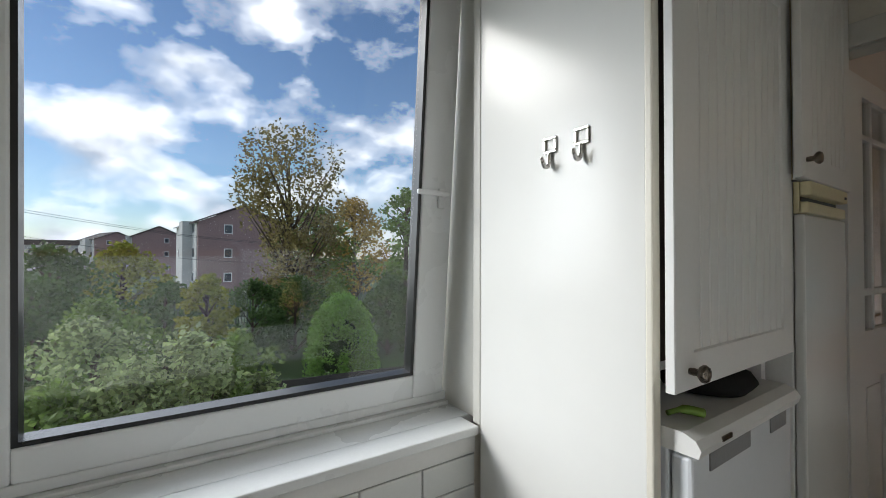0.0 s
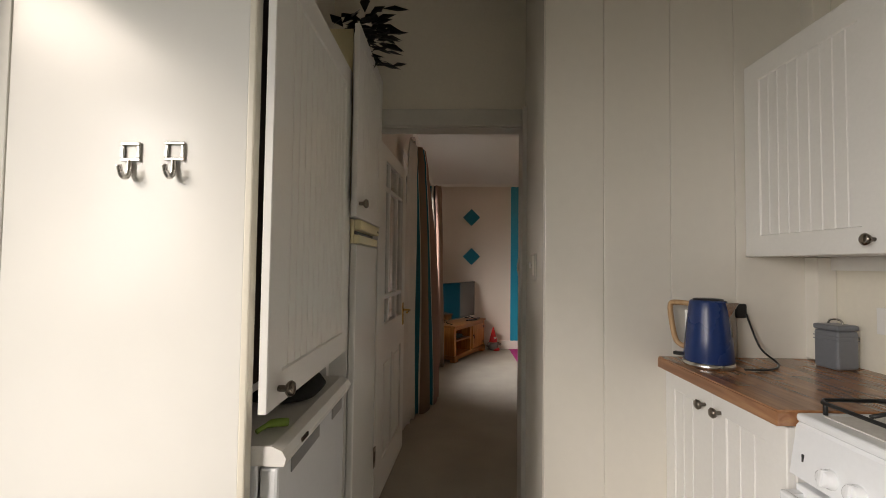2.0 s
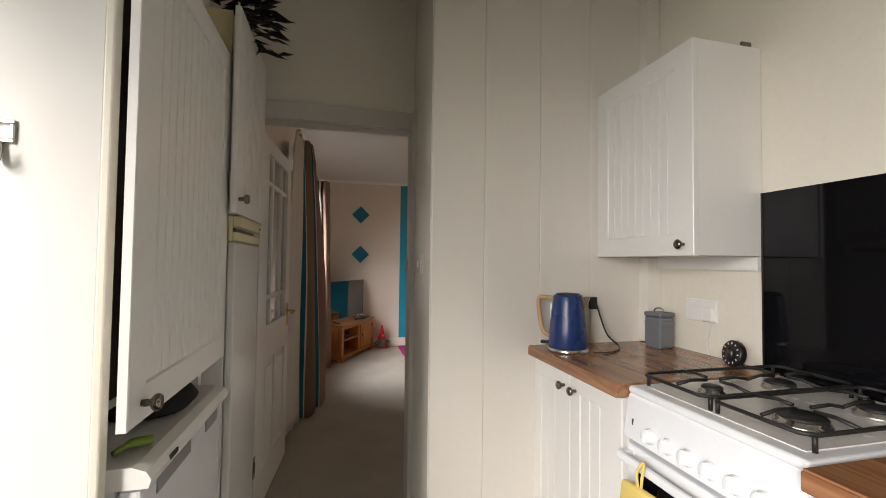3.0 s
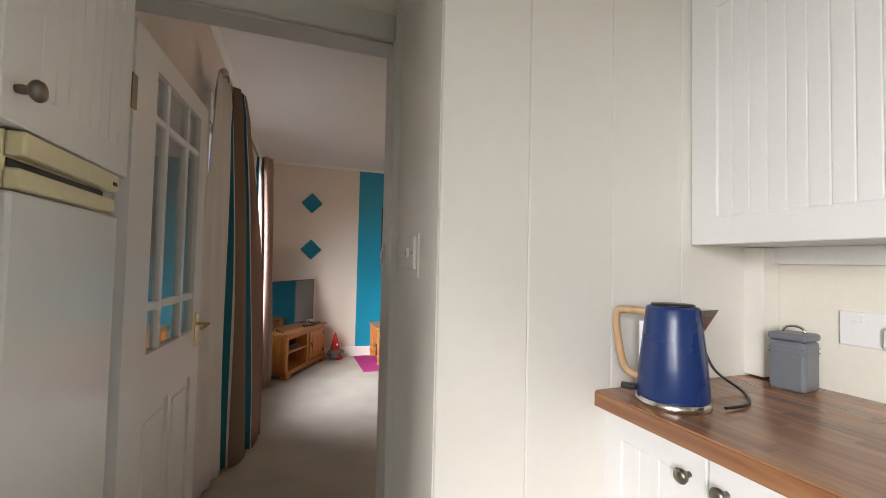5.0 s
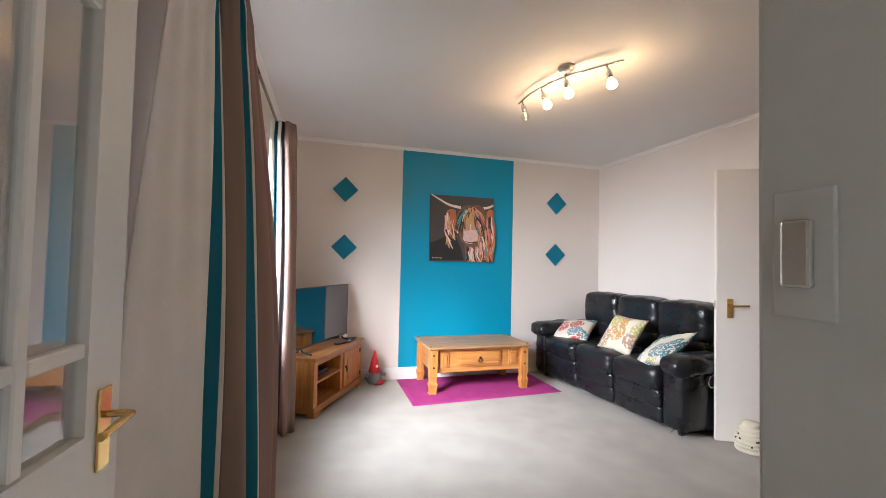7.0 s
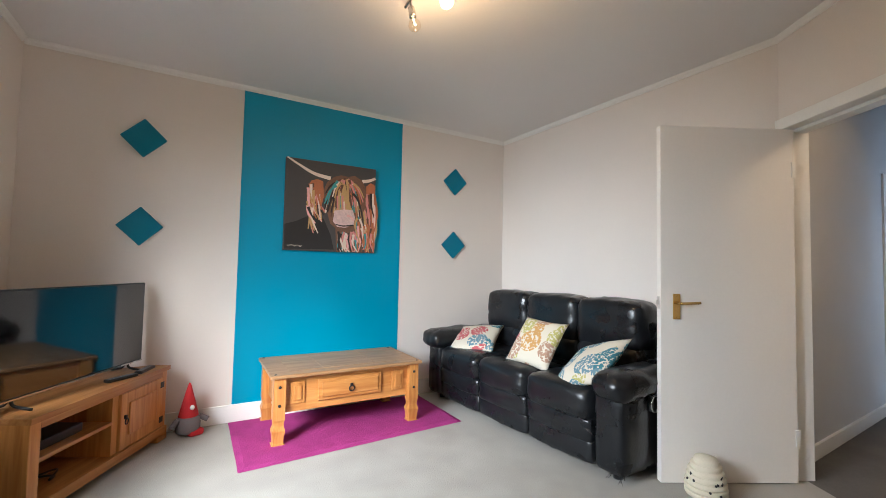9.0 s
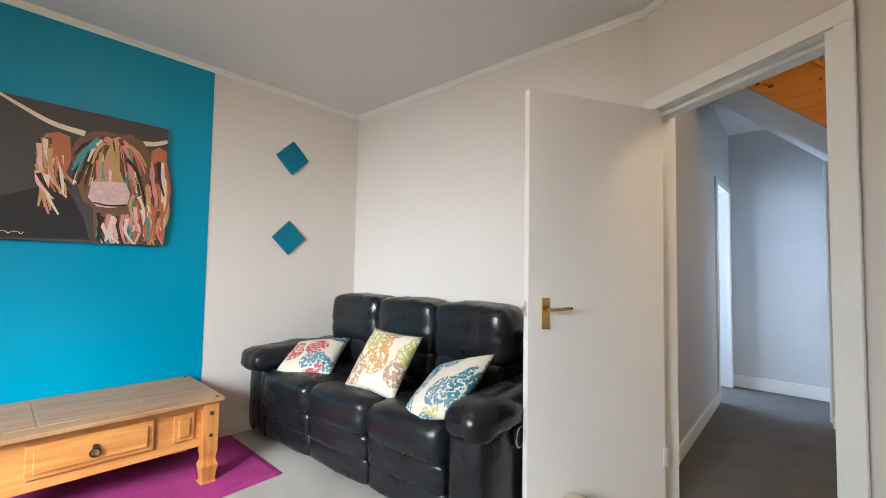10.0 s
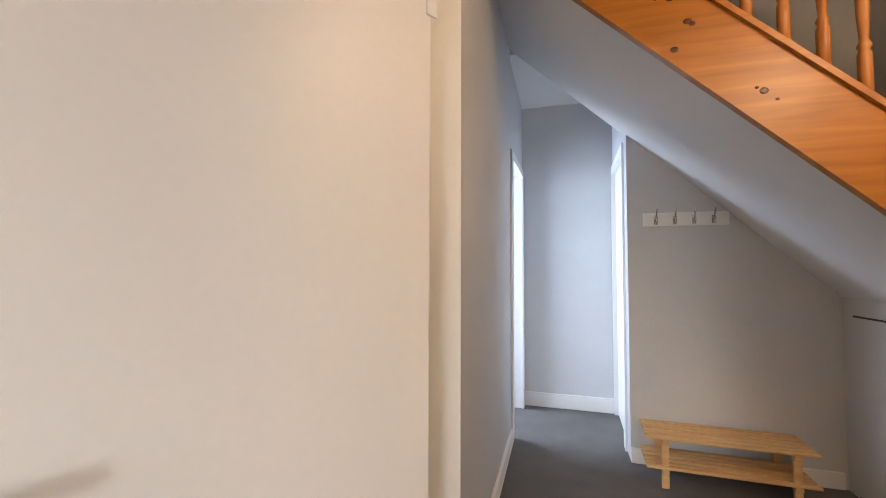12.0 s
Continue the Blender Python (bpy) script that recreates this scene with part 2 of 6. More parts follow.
def prism(bm, poly, z0, z1):
    lo = [bm.verts.new((x, y, z0)) for x, y in poly]
    hi = [bm.verts.new((x, y, z1)) for x, y in poly]
    n = len(poly)
    bm.faces.new(list(reversed(lo)))
    bm.faces.new(hi)
    for i in range(n):
        bm.faces.new((lo[i], lo[(i + 1) % n], hi[(i + 1) % n], hi[i]))
    bmesh.ops.recalc_face_normals(bm, faces=bm.faces[:])
    return bm


def lathe(profile, seg=32, m=None, bm=None):
    bm = bm or bmesh.new()
    rings = []
    for r, z in profile:
        rings.append([bm.verts.new((r * math.cos(2 * math.pi * i / seg), r * math.sin(2 * math.pi * i / seg), z)) for i in range(seg)])
    made = []
    for a, b in zip(rings, rings[1:]):
        for i in range(seg):
            made.append(bm.faces.new((a[i], a[(i + 1) % seg], b[(i + 1) % seg], b[i])))
    made.append(bm.faces.new(list(reversed(rings[0]))))
    made.append(bm.faces.new(rings[-1]))
    for f in made:
        f.smooth = True
    vs = [v for ring in rings for v in ring]
    if m is not None:
        bmesh.ops.transform(bm, matrix=m, verts=vs)
    return bm


def tube(points, r, seg=10, bm=None, closed=False):
    bm = bm or bmesh.new()
    pts = [Vector(p) for p in points]
    rings, up = [], Vector((0.13, 0.21, 0.97))
    for i, p in enumerate(pts):
        a, b = pts[max(i - 1, 0)], pts[min(i + 1, len(pts) - 1)]
        if closed:
            a, b = pts[i - 1], pts[(i + 1) % len(pts)]
        d = (b - a).normalized()
        u = up - d * up.dot(d)
        if u.length < 0.05:
            u = Vector((1, 0, 0)) - d * d.x
        u.normalize()
        up = u
        v = d.cross(u)
        rr = r[i] if isinstance(r, (list, tuple)) else r
        rings.append([bm.verts.new(p + (u * math.cos(2 * math.pi * k / seg) + v * math.sin(2 * math.pi * k / seg)) * rr) for k in range(seg)])
    pairs = list(zip(rings, rings[1:]))
    if closed:
        pairs.append((rings[-1], rings[0]))
    for a, b in pairs:
        for k in range(seg):
            f = bm.faces.new((a[k], a[(k + 1) % seg], b[(k + 1) % seg], b[k]))
            f.smooth = True
    if not closed:
        bm.faces.new(list(reversed(rings[0])))
        bm.faces.new(rings[-1])
    return bm


def curve(points, n=8):
    """A smooth line through the points."""
    p = [Vector(q) for q in points]
    out = []
    for i in range(len(p) - 1):
        a, b, c, d = p[max(i - 1, 0)], p[i], p[i + 1], p[min(i + 2, len(p) - 1)]
        for k in range(n):
            t = k / n
            out.append(0.5 * (2 * b + (c - a) * t + (2 * a - 5 * b + 4 * c - d) * t * t + (3 * b - a - 3 * c + d) * t ** 3))
    out.append(p[-1])
    return out


def mesh_of(name, bm, material, smooth=False):
    bmesh.ops.recalc_face_normals(bm, faces=bm.faces[:])
    me = bpy.data.meshes.new(name)
    if smooth:
        for f in bm.faces:
            f.smooth = True
    bm.to_mesh(me)
    bm.free()
    for one in (material if isinstance(material, (list, tuple)) else [material]):
        me.materials.append(one)
    return me


def part(name, bm, material, parent, label="", smooth=False):
    ob = new(name, mesh_of(name, bm, material, smooth))
    ob.parent = parent
    return tagged(ob, label)


def thing(name, label, category, at=(0, 0, 0), turn=0.0, group=""):
    ob = new(name)
    ob.empty_display_size = 0.1
    ob.matrix_basis = pose(*at, 0, 0, turn)
    return tagged(ob, label, category, group)


def solid(name, bm, material, label, category, at=(0, 0, 0), turn=0.0, group="", smooth=False):
    ob = new(name, mesh_of(name, bm, material, smooth))
    ob.matrix_basis = pose(*at, 0, 0, turn)
    return tagged(ob, label, category, group)


def setting(name, bm, material, label="", category=""):
    return tagged(new(name, mesh_of(name, bm, material)), label, category or name.split("_")[0], kind="structure")


def multi(name, pieces, label, category, at=(0, 0, 0), turn=0.0):
    """One mesh of several materials."""
    whole, mats = bmesh.new(), []
    for bm, material in pieces:
        tmp = bpy.data.meshes.new("tmp")
        bmesh.ops.recalc_face_normals(bm, faces=bm.faces[:])
        bm.to_mesh(tmp)
        bm.free()
        n0 = len(whole.faces)
        whole.from_mesh(tmp)
        bpy.data.meshes.remove(tmp)
        whole.faces.ensure_lookup_table()
        for f in whole.faces[n0:]:
            f.material_index = len(mats)
            f.smooth = True
        mats.append(material)
    me = bpy.data.meshes.new(name)
    whole.to_mesh(me)
    whole.free()
    for m in mats:
        me.materials.append(m)
    ob = new(name, me)
    ob.matrix_basis = pose(*at, 0, 0, turn)
    return tagged(ob, label, category)


def ceil_z(x):
    return 2.49 + (6.33 - x) * 0.035


# ---- structure: floors and ceilings ----
setting("floor_kitchen", boxes((-2.2, -1.5, -0.2, 2.10, 1.7, 0.0)), M_LINO, "dark vinyl kitchen floor", "floor")
bm = bmesh.new()
prism(bm, [(2.10, -2.30), (3.22, -2.93), (3.99, -3.375), (6.6, -3.375), (6.6, 0.9), (2.10, 0.9)], -0.2, 0.0)
setting("floor_living", bm, M_CARPET, "beige grey fitted carpet with faint trodden marks", "carpet")
bm = bmesh.new()
prism(bm, [(1.9, -2.184), (1.9, -6.5), (5.6, -6.5), (5.6, -3.375), (3.99, -3.375), (3.22, -2.93)], -0.2, -0.002)
setting("floor_hall", bm, M_HALLCARPET, "dark grey hall carpet", "carpet")


def sloped(name, x0, y0, x1, y1, material, label):
    bm = bmesh.new()
    vs = [bm.verts.new((x, y, ceil_z(x) + dz)) for dz in (0, 0.15) for x, y in ((x0, y0), (x1, y0), (x1, y1), (x0, y1))]
    for f in ((3, 2, 1, 0), (4, 5, 6, 7), (0, 1, 5, 4), (1, 2, 6, 5), (2, 3, 7, 6), (3, 0, 4, 7)):
        bm.faces.new([vs[i] for i in f])
    setting(name, bm, material, label, "ceiling")


sloped("ceiling_kitchen", -2.2, -1.5, 2.10, 1.75, M_CEIL, "cream painted kitchen ceiling")
sloped("ceiling_living", 2.10, -3.5, 6.55, 0.98, M_CEIL, "white painted living room ceiling")

# ---- structure: kitchen walls ----
WX0, WX1, WZ0, WZ1 = -0.385, 0.935, 0.66, 2.28
# the opening from x -1.90 to -0.50 is added, out of view, for the fill lamp
setting("wall_kitchen_window", boxes(
    (-2.2, 1.335, -0.2, -1.90, 1.66, 2.9), (-0.50, 1.335, -0.2, WX0, 1.66, 2.9), (-1.90, 1.335, -0.2, -0.50, 1.66, WZ0 - 0.03), (-1.90, 1.335, WZ1, -0.50, 1.66, 2.9), (WX1, 1.335, -0.2, 2.30, 1.66, 2.9),
    (WX0, 1.335, -0.2, WX1, 1.66, WZ0 - 0.03), (WX0, 1.335, WZ1, WX1, 1.66, 2.9)), M_CREAM, "cream painted kitchen window wall", "wall")
setting("wall_kitchen_back", boxes((-2.2, -1.29, -0.2, 1.61, -1.14, 2.9)), M_CREAM, "cream painted wall behind the cooker", "wall")
setting("wall_kitchen_end", boxes((-2.35, -1.5, -0.2, -2.2, 1.75, 2.9)), M_CREAM, "cream painted kitchen end wall", "wall")
bm = bmesh.new()
prism(bm, [(1.6165, -2.3), (2.03, -2.3), (2.03, -0.0675), (1.5985, -0.0675), (1.6165, -0.6)], -0.2, 2.9)
setting("wall_cupboard_block", bm, M_TG, "cream gloss painted wall with a light switch", "wall")
setting("wall_partition", boxes(
    (2.03, -2.4, -0.2, 2.10, -0.06, 2.9), (2.03, 0.735, -0.2, 2.10, 1.4, 2.9), (2.03, -0.06, 1.985, 2.10, 0.735, 2.9)), M_CREAM, "cream wall between kitchen and living room", "wall")
ob = setting("trim_kitchen_doorway", boxes(
    (1.973, -0.0702, 0, 1.985, -0.046, 2.045), (1.985, -0.0702, 0, 2.03, -0.052, 2.045), (2.03, -0.0597, 0, 2.133, -0.052, 1.985), (2.012, 0.700, 0, 2.03, 0.745, 2.045), (2.012, -0.052, 1.96, 2.03, 0.700, 2.045),
    (2.034, 0.706, 0, 2.106, 0.734, 1.985), (2.034, -0.052, 1.955, 2.133, 0.706, 1.985), r=0.004), M_GREYGLOSS, "worn off-white gloss door frame", "door frame")

# ---- structure: living room walls ----
LX0, LX1, LZ0, LZ1 = 3.45, 5.27, 0.73, 2.24
# the window wall is turned a little about the far corner
WALL_TURN = Matrix.Translation((6.33, 0.635, 0)) @ Matrix.Rotation(radians(-1.56), 4, "Z") @ Matrix.Translation((-6.33, -0.635, 0))
ob = setting("wall_living_window", boxes(
    (2.03, 0.635, -0.2, LX0, 0.95, 2.9), (LX1, 0.635, -0.2, 6.33, 0.95, 2.9),
    (LX0, 0.635, -0.2, LX1, 0.95, LZ0 - 0.03), (LX0, 0.635, LZ1, LX1, 0.95, 2.9)), M_MAGNOLIA, "pale mushroom living room window wall", "wall")
ob.matrix_basis = WALL_TURN
setting("wall_teal", boxes((6.33, -3.4, -0.2, 6.50, 0.95, 2.9)), M_MAGNOLIA, "pale mushroom wall with a teal panel", "wall")
setting("teal_wall_panel", boxes((6.326, -1.895, 0.12, 6.3295, -0.585, ceil_z(6.33) - 0.02)), M_TEAL, "wide teal painted stripe on the wall", "wall paint")
bm = bmesh.new()
prism(bm, [(3.985, -3.268), (6.33, -3.075), (6.33, -3.24), (4.02, -3.41)], -0.2, 2.9)
setting("wall_sofa", bm, M_MAGNOLIA, "pale mushroom wall behind the sofa", "wall")
# the diagonal wall with the hall doorway: along u from the hinge jamb
DA, DU = Vector((3.985, -3.27)), Vector((-0.866, 0.5))
DN = Vector((0.5, 0.866))
DOORWALL = Matrix.Translation((DA.x, DA.y, 0)) @ Matrix(((DU.x, DN.x, 0, 0), (DU.y, DN.y, 0, 0), (0, 0, 1, 0), (0, 0, 0, 1)))


def diag(rows, r=0.0):
    bm = bmesh.new()
    for row in rows:
        box(bm, *row, r=r)
    bmesh.ops.transform(bm, matrix=DOORWALL, verts=bm.verts[:])
    return bm


setting("wall_diagonal", diag([(0.86, -0.12, -0.2, 2.2, 0.0, 2.9), (-0.02, -0.12, 2.03, 0.86, 0.0, 2.9), (-0.10, -0.12, -0.2, 0.0, 0.0, 2.9)]), M_MAGNOLIA, "pale mushroom angled wall round the hall doorway", "wall")
setting("trim_hall_doorway", diag([
    (0.001, -0.135, 0, 0.050, -0.002, 2.0), (0.81, -0.135, 0, 0.859, 0.012, 2.0), (0.001, -0.135, 2.0, 0.859, 0.012, 2.029),
    (0.845, 0.012, 0, 0.90, 0.026, 2.0), (0.0, 0.012, 2.0, 0.90, 0.026, 2.065),
    (0.79, -0.12, 0, 0.81, -0.045, 1.98), (0.022, -0.12, 1.98, 0.81, -0.045, 2.0)], r=0.003), M_WHITE, "white gloss door frame of the hall", "door frame")


def cornice(name, a, b, n):
    """A small cove from a to b at the ceiling; n points into the room."""
    bm = bmesh.new()
    rows = []
    for p in (a, b):
        z = ceil_z(p[0])
        rows.append([bm.verts.new((p[0] + n[0] * d, p[1] + n[1] * d, z + h)) for d, h in ((0, -0.032), (0.006, -0.030), (0.012, -0.016), (0.026, -0.006), (0.032, 0.002), (0, 0.002))])
    k = len(rows[0])
    for i in range(k):
        bm.faces.new((rows[0][i], rows[0][(i + 1) % k], rows[1][(i + 1) % k], rows[1][i]))
    bm.faces.new(rows[0])
    bm.faces.new(list(reversed(rows[1])))
    setting(name, bm, M_WHITE, "thin white cove along the ceiling", "cornice")


cornice("trim_cornice_teal", (6.33, -3.07), (6.33, 0.63), (-1, 0))
cornice("trim_cornice_sofa", (6.32, -3.075), (3.985, -3.268), (-0.08, 1))
d2 = DA + DU * 2.1
cornice("trim_cornice_diagonal", (DA.x, DA.y), (d2.x, d2.y), (0.5, 0.866))
cornice("trim_cornice_window", (2.2, 0.747), (6.3, 0.636), (0, -1))
bm = boxes((6.312, -3.05, 0, 6.33, 0.62, 0.125), r=0.003)
setting("baseboard_teal", bm, M_WHITE, "white painted skirting board", "baseboard")
ob = setting("baseboard_window", boxes((2.2, 0.617, 0, 6.30, 0.635, 0.125), r=0.003), M_WHITE, "white painted skirting board", "baseboard")
ob.matrix_basis = WALL_TURN
bm = bmesh.new()
prism(bm, [(4.02, -3.265), (6.312, -3.077), (6.312, -3.059), (4.02, -3.247)], 0, 0.125)
setting("baseboard_sofa", bm, M_WHITE, "white painted skirting board", "baseboard")

# ---- structure: hall ----
bm = bmesh.new()
prism(bm, [(3.985, -3.41), (4.125, -3.41), (4.185, -5.42), (4.045, -5.42)], -0.2, 2.9)
setting("wall_hall_side", bm, M_HALL, "pale grey hall wall", "wall")
bm = bmesh.new()
prism(bm, [(3.967, -3.43), (3.985, -3.43), (4.045, -5.42), (4.027, -5.42)], 0, 0.09)
setting("baseboard_hall_side", bm, M_WHITE, "white painted skirting board", "baseboard")
setting("wall_hall_side_far", boxes((4.05, -6.22, -0.2, 4.19, -6.14, 2.9), (4.05, -6.14, 2.0, 4.19, -5.42, 2.9)), M_HALL, "pale grey wall over a doorway", "wall")
setting("trim_side_doorway", boxes((4.028, -5.47, 0, 4.045, -5.40, 2.05), (4.028, -6.16, 0, 4.05, -6.10, 2.05), (4.028, -6.10, 1.99, 4.05, -5.47, 2.05),
        (4.046, -5.45, 0, 4.19, -5.42, 2.0), (4.051, -6.14, 0, 4.19, -6.11, 2.0), r=0.003), M_WHITE, "white gloss door frame", "door frame")
setting("wall_hall_far", boxes((3.1, -6.38, -0.2, 5.5, -6.22, 2.9)), M_HALL, "pale blue-grey wall at the hall's end", "wall")
setting("baseboard_far", boxes((3.3, -6.22, 0, 4.04, -6.203, 0.12), r=0.003), M_WHITE, "white painted skirting board", "baseboard")
bm = boxes((3.0, -6.4, 2.62, 5.5, -5.40, 2.78))
for v in bm.verts:
    if v.co.y > -6 and v.co.z < 2.7:
        v.co.z = 2.735
setting("ceiling_corridor", bm, M_CEIL, "white ceiling over the corridor", "ceiling")
setting("wall_coats", boxes((2.06, -5.44, -0.2, 3.29, -5.32, 4.6), (3.29, -5.44, 2.79, 5.5, -5.32, 4.6)), M_HALL, "grey hall wall with a coat rail", "wall")
setting("baseboard_coats", boxes((2.22, -5.32, 0, 3.29, -5.303, 0.09), r=0.003), M_WHITE, "white painted skirting board", "baseboard")
setting("wall_corridor_side", boxes((3.17, -5.52, -0.2, 3.29, -5.44, 2.7), (3.17, -6.24, 2.02, 3.29, -5.52, 2.7)), M_HALL, "pale grey wall round the corridor door", "wall")
setting("wall_under_stairs", boxes((2.08, -5.32, -0.2, 2.2, -3.4, 2.0)), M_HALL, "grey wall with an understairs cupboard door", "wall")
setting("wall_hall_near", boxes((1.93, -5.5, -0.2, 2.05, -2.2, 4.6)), M_HALL, "pale grey hall wall", "wall")
setting("wall_stairwell_end", boxes((5.5, -6.5, -0.2, 5.62, -3.4, 4.6), (4.13, -3.52, -0.2, 5.5, -3.40, 2.9)), M_HALL, "pale grey stairwell wall", "wall")
setting("wall_hall_upper", boxes((2.05, -3.52, 2.62, 5.5, -3.40, 4.6)), M_MAGNOLIA, "pale upper hall wall", "wall")
setting("ceiling_stairwell", boxes((1.93, -5.5, 4.6, 5.62, -2.2, 4.7)), M_CEIL, "white stairwell ceiling", "ceiling")
setting("ceiling_hall", boxes((2.05, -3.40, 2.64, 4.13, -2.25, 2.72)), M_CEIL, "white hall ceiling", "ceiling")
# the stairs' sloping underside
bm = bmesh.new()
SLOPE = 0.93


def under(x):
    return 2.045 + SLOPE * (x - 3.273)


vs = [bm.verts.new((x, y, under(x) + dz)) for dz in (0, 0.05) for x, y in ((2.2, -5.32), (4.6, -5.32), (4.6, -4.29), (2.2, -4.29))]
for f in ((3, 2, 1, 0), (4, 5, 6, 7), (0, 1, 5, 4), (1, 2, 6, 5), (2, 3, 7, 6), (3, 0, 4, 7)):
    bm.faces.new([vs[i] for i in f])
for v in bm.verts:
    if v.co.x > 3.3 and v.co.y < -5:
        v.co.y = -5.40
setting("soffit_stairs", bm, M_CEIL, "white sloping underside of the stairs", "stairs")


# ---- windows ----
def casement(name, label, x0, x1, z0, z1, y, tilt, handle_x, w=0.085, foot=0.0):
    """A white plastic tilt window: fixed frame, and a sash that leans into the room at its top. Looks along -y."""
    top = thing(name, label, "window", (0, 0, 0))
    top["kind"] = "structure"
    f = 0.045
    part("window_frame", boxes((x0, y, z0, x0 + f, y + 0.07, z1), (x1 - f, y, z0, x1, y + 0.07, z1), (x0 + f, y, z0, x1 - f, y + 0.07, z0 + f), (x0 + f, y, z1 - f, x1 - f, y + 0.07, z1), r=0.004), M_UPVC, top)
    lean = Matrix.Translation((0, y - 0.004, z0 + f)) @ Matrix.Rotation(radians(tilt), 4, "X") @ Matrix.Translation((0, -(y - 0.004), -(z0 + f)))
    s0, s1, b0, b1 = x0 + 0.02, x1 - 0.05, z0 + 0.022 + foot, z1 - 0.03
    wb = w - foot
    if foot:
        part("frame_upstand", boxes((x0 + 0.003, y - 0.050, z0 + 0.031, x1 - 0.003, y - 0.0005, z0 + 0.016 + foot), r=0.004), M_UPVC, top)
    ya, yb = y - 0.058, y - 0.004
    sash = boxes((s0, ya, b0, s0 + w, yb, b1), (s1 - w, ya, b0, s1, yb, b1), (s0 + w, ya, b0, s1 - w, yb, b0 + wb), (s0 + w, ya, b1 - w, s1 - w, yb, b1), r=0.006)
    bead = boxes((s0 + w, ya + 0.006, b0 + wb, s0 + w + 0.012, yb, b1 - w), (s1 - w - 0.012, ya + 0.006, b0 + wb, s1 - w, yb, b1 - w),
                 (s0 + w + 0.012, ya + 0.006, b0 + wb, s1 - w - 0.012, yb, b0 + wb + 0.012), (s0 + w + 0.012, ya + 0.006, b1 - w - 0.012, s1 - w - 0.012, yb, b1 - w))
    pane = boxes((s0 + w + 0.006, ya + 0.022, b0 + wb + 0.006, s1 - w - 0.006, ya + 0.027, b1 - w - 0.006))
    for bm in (sash, bead, pane):
        bmesh.ops.transform(bm, matrix=lean, verts=bm.verts[:])
    so = part("sash", sash, M_UPVC, top)
    part("gasket", bead, M_BLACK, so, "black rubber glazing gasket")
    pa = part("pane", pane, M_GLASS, so, "clear glass pane")
    pa.visible_shadow = False
    hz = (z0 + z1) / 2 - 0.04
    h = boxes((handle_x - 0.014, ya - 0.012, hz - 0.035, handle_x + 0.014, ya, hz + 0.035), r=0.005)
    box(h, handle_x - 0.115, ya - 0.042, hz + 0.006, handle_x + 0.012, ya - 0.026, hz + 0.024, r=0.006)
    box(h, handle_x - 0.010, ya - 0.03, hz + 0.004, handle_x + 0.010, ya - 0.01, hz + 0.026, r=0.004)
    bmesh.ops.transform(h, matrix=lean, verts=h.verts[:])
    ho = part("handle", h, M_UPVC, so, "white window handle with a key")
    k = tube([Vector((handle_x + 0.004 + 0.016 * math.cos(a), ya - 0.03, hz - 0.012 + 0.016 * math.sin(a))) for a in np.linspace(0, 6.0, 14)], 0.0025, 6)
    box(k, handle_x - 0.012, ya - 0.034, hz - 0.014, handle_x - 0.006, ya - 0.008, hz - 0.008)
    bmesh.ops.transform(k, matrix=lean, verts=k.verts[:])
    return top


casement("window_1", "white plastic kitchen window tilted open at its top", WX0, WX1 + 0.0, WZ0, WZ1, 1.585, 4.6, 0.835, 0.125, 0.044)
# invented casement out of view, round the far fill lamp's opening
casement("window_added", "added unseen white plastic kitchen window, shut", -1.90, -0.50, WZ0, WZ1, 1.585, 0.0, -0.60, 0.10)
casement("window_2", "white plastic living room window tilted open", LX0, LX1, LZ0, LZ1, 0.86, 5.5, 5.17).matrix_basis = WALL_TURN
setting("window_sill_kitchen", boxes((-1.95, 1.300, 0.648, 0.874, 1.40, 0.676), (-1.90, 1.40, 0.636, -0.50, 1.582, 0.676), (WX0, 1.40, 0.636, WX1, 1.582, 0.676), (WX0, 1.515, 0.676, WX1 - 0.001, 1.584, 0.690), r=0.004), M_SILL, "white gloss kitchen window sill", "window sill")
setting("window_sill_living", boxes((LX0 - 0.04, 0.585, 0.715, LX1 + 0.04, 0.66, 0.744), (LX0, 0.66, 0.70, LX1, 0.857, 0.744), r=0.004), M_SILL, "white painted living room window sill", "window sill").matrix_basis = WALL_TURN
setting("trim_kitchen_reveal", boxes((0.905, 1.338, 0.677, 0.934, 1.58, 2.28), (0.877, 1.30, 0.677, 0.905, 1.336, 2.6), r=0.003), M_GREYGLOSS, "off-white gloss window reveal boards", "trim")


# ---- kitchen units ----
def knob(parent, x, y, z, s=1.0, way=-90, name="knob"):
    m = Matrix.Translation((x, y, z)) @ Matrix.Rotation(radians(-way), 4, "X") @ Matrix.Scale(s, 4)
    bm = lathe([(0.006, 0), (0.007, 0.008), (0.006, 0.014), (0.012, 0.018), (0.0155, 0.022), (0.016, 0.026), (0.013, 0.031), (0.005, 0.033)], 20, m)
    return part(name, bm, M_PEWTER, parent, "round dark pewter knob")


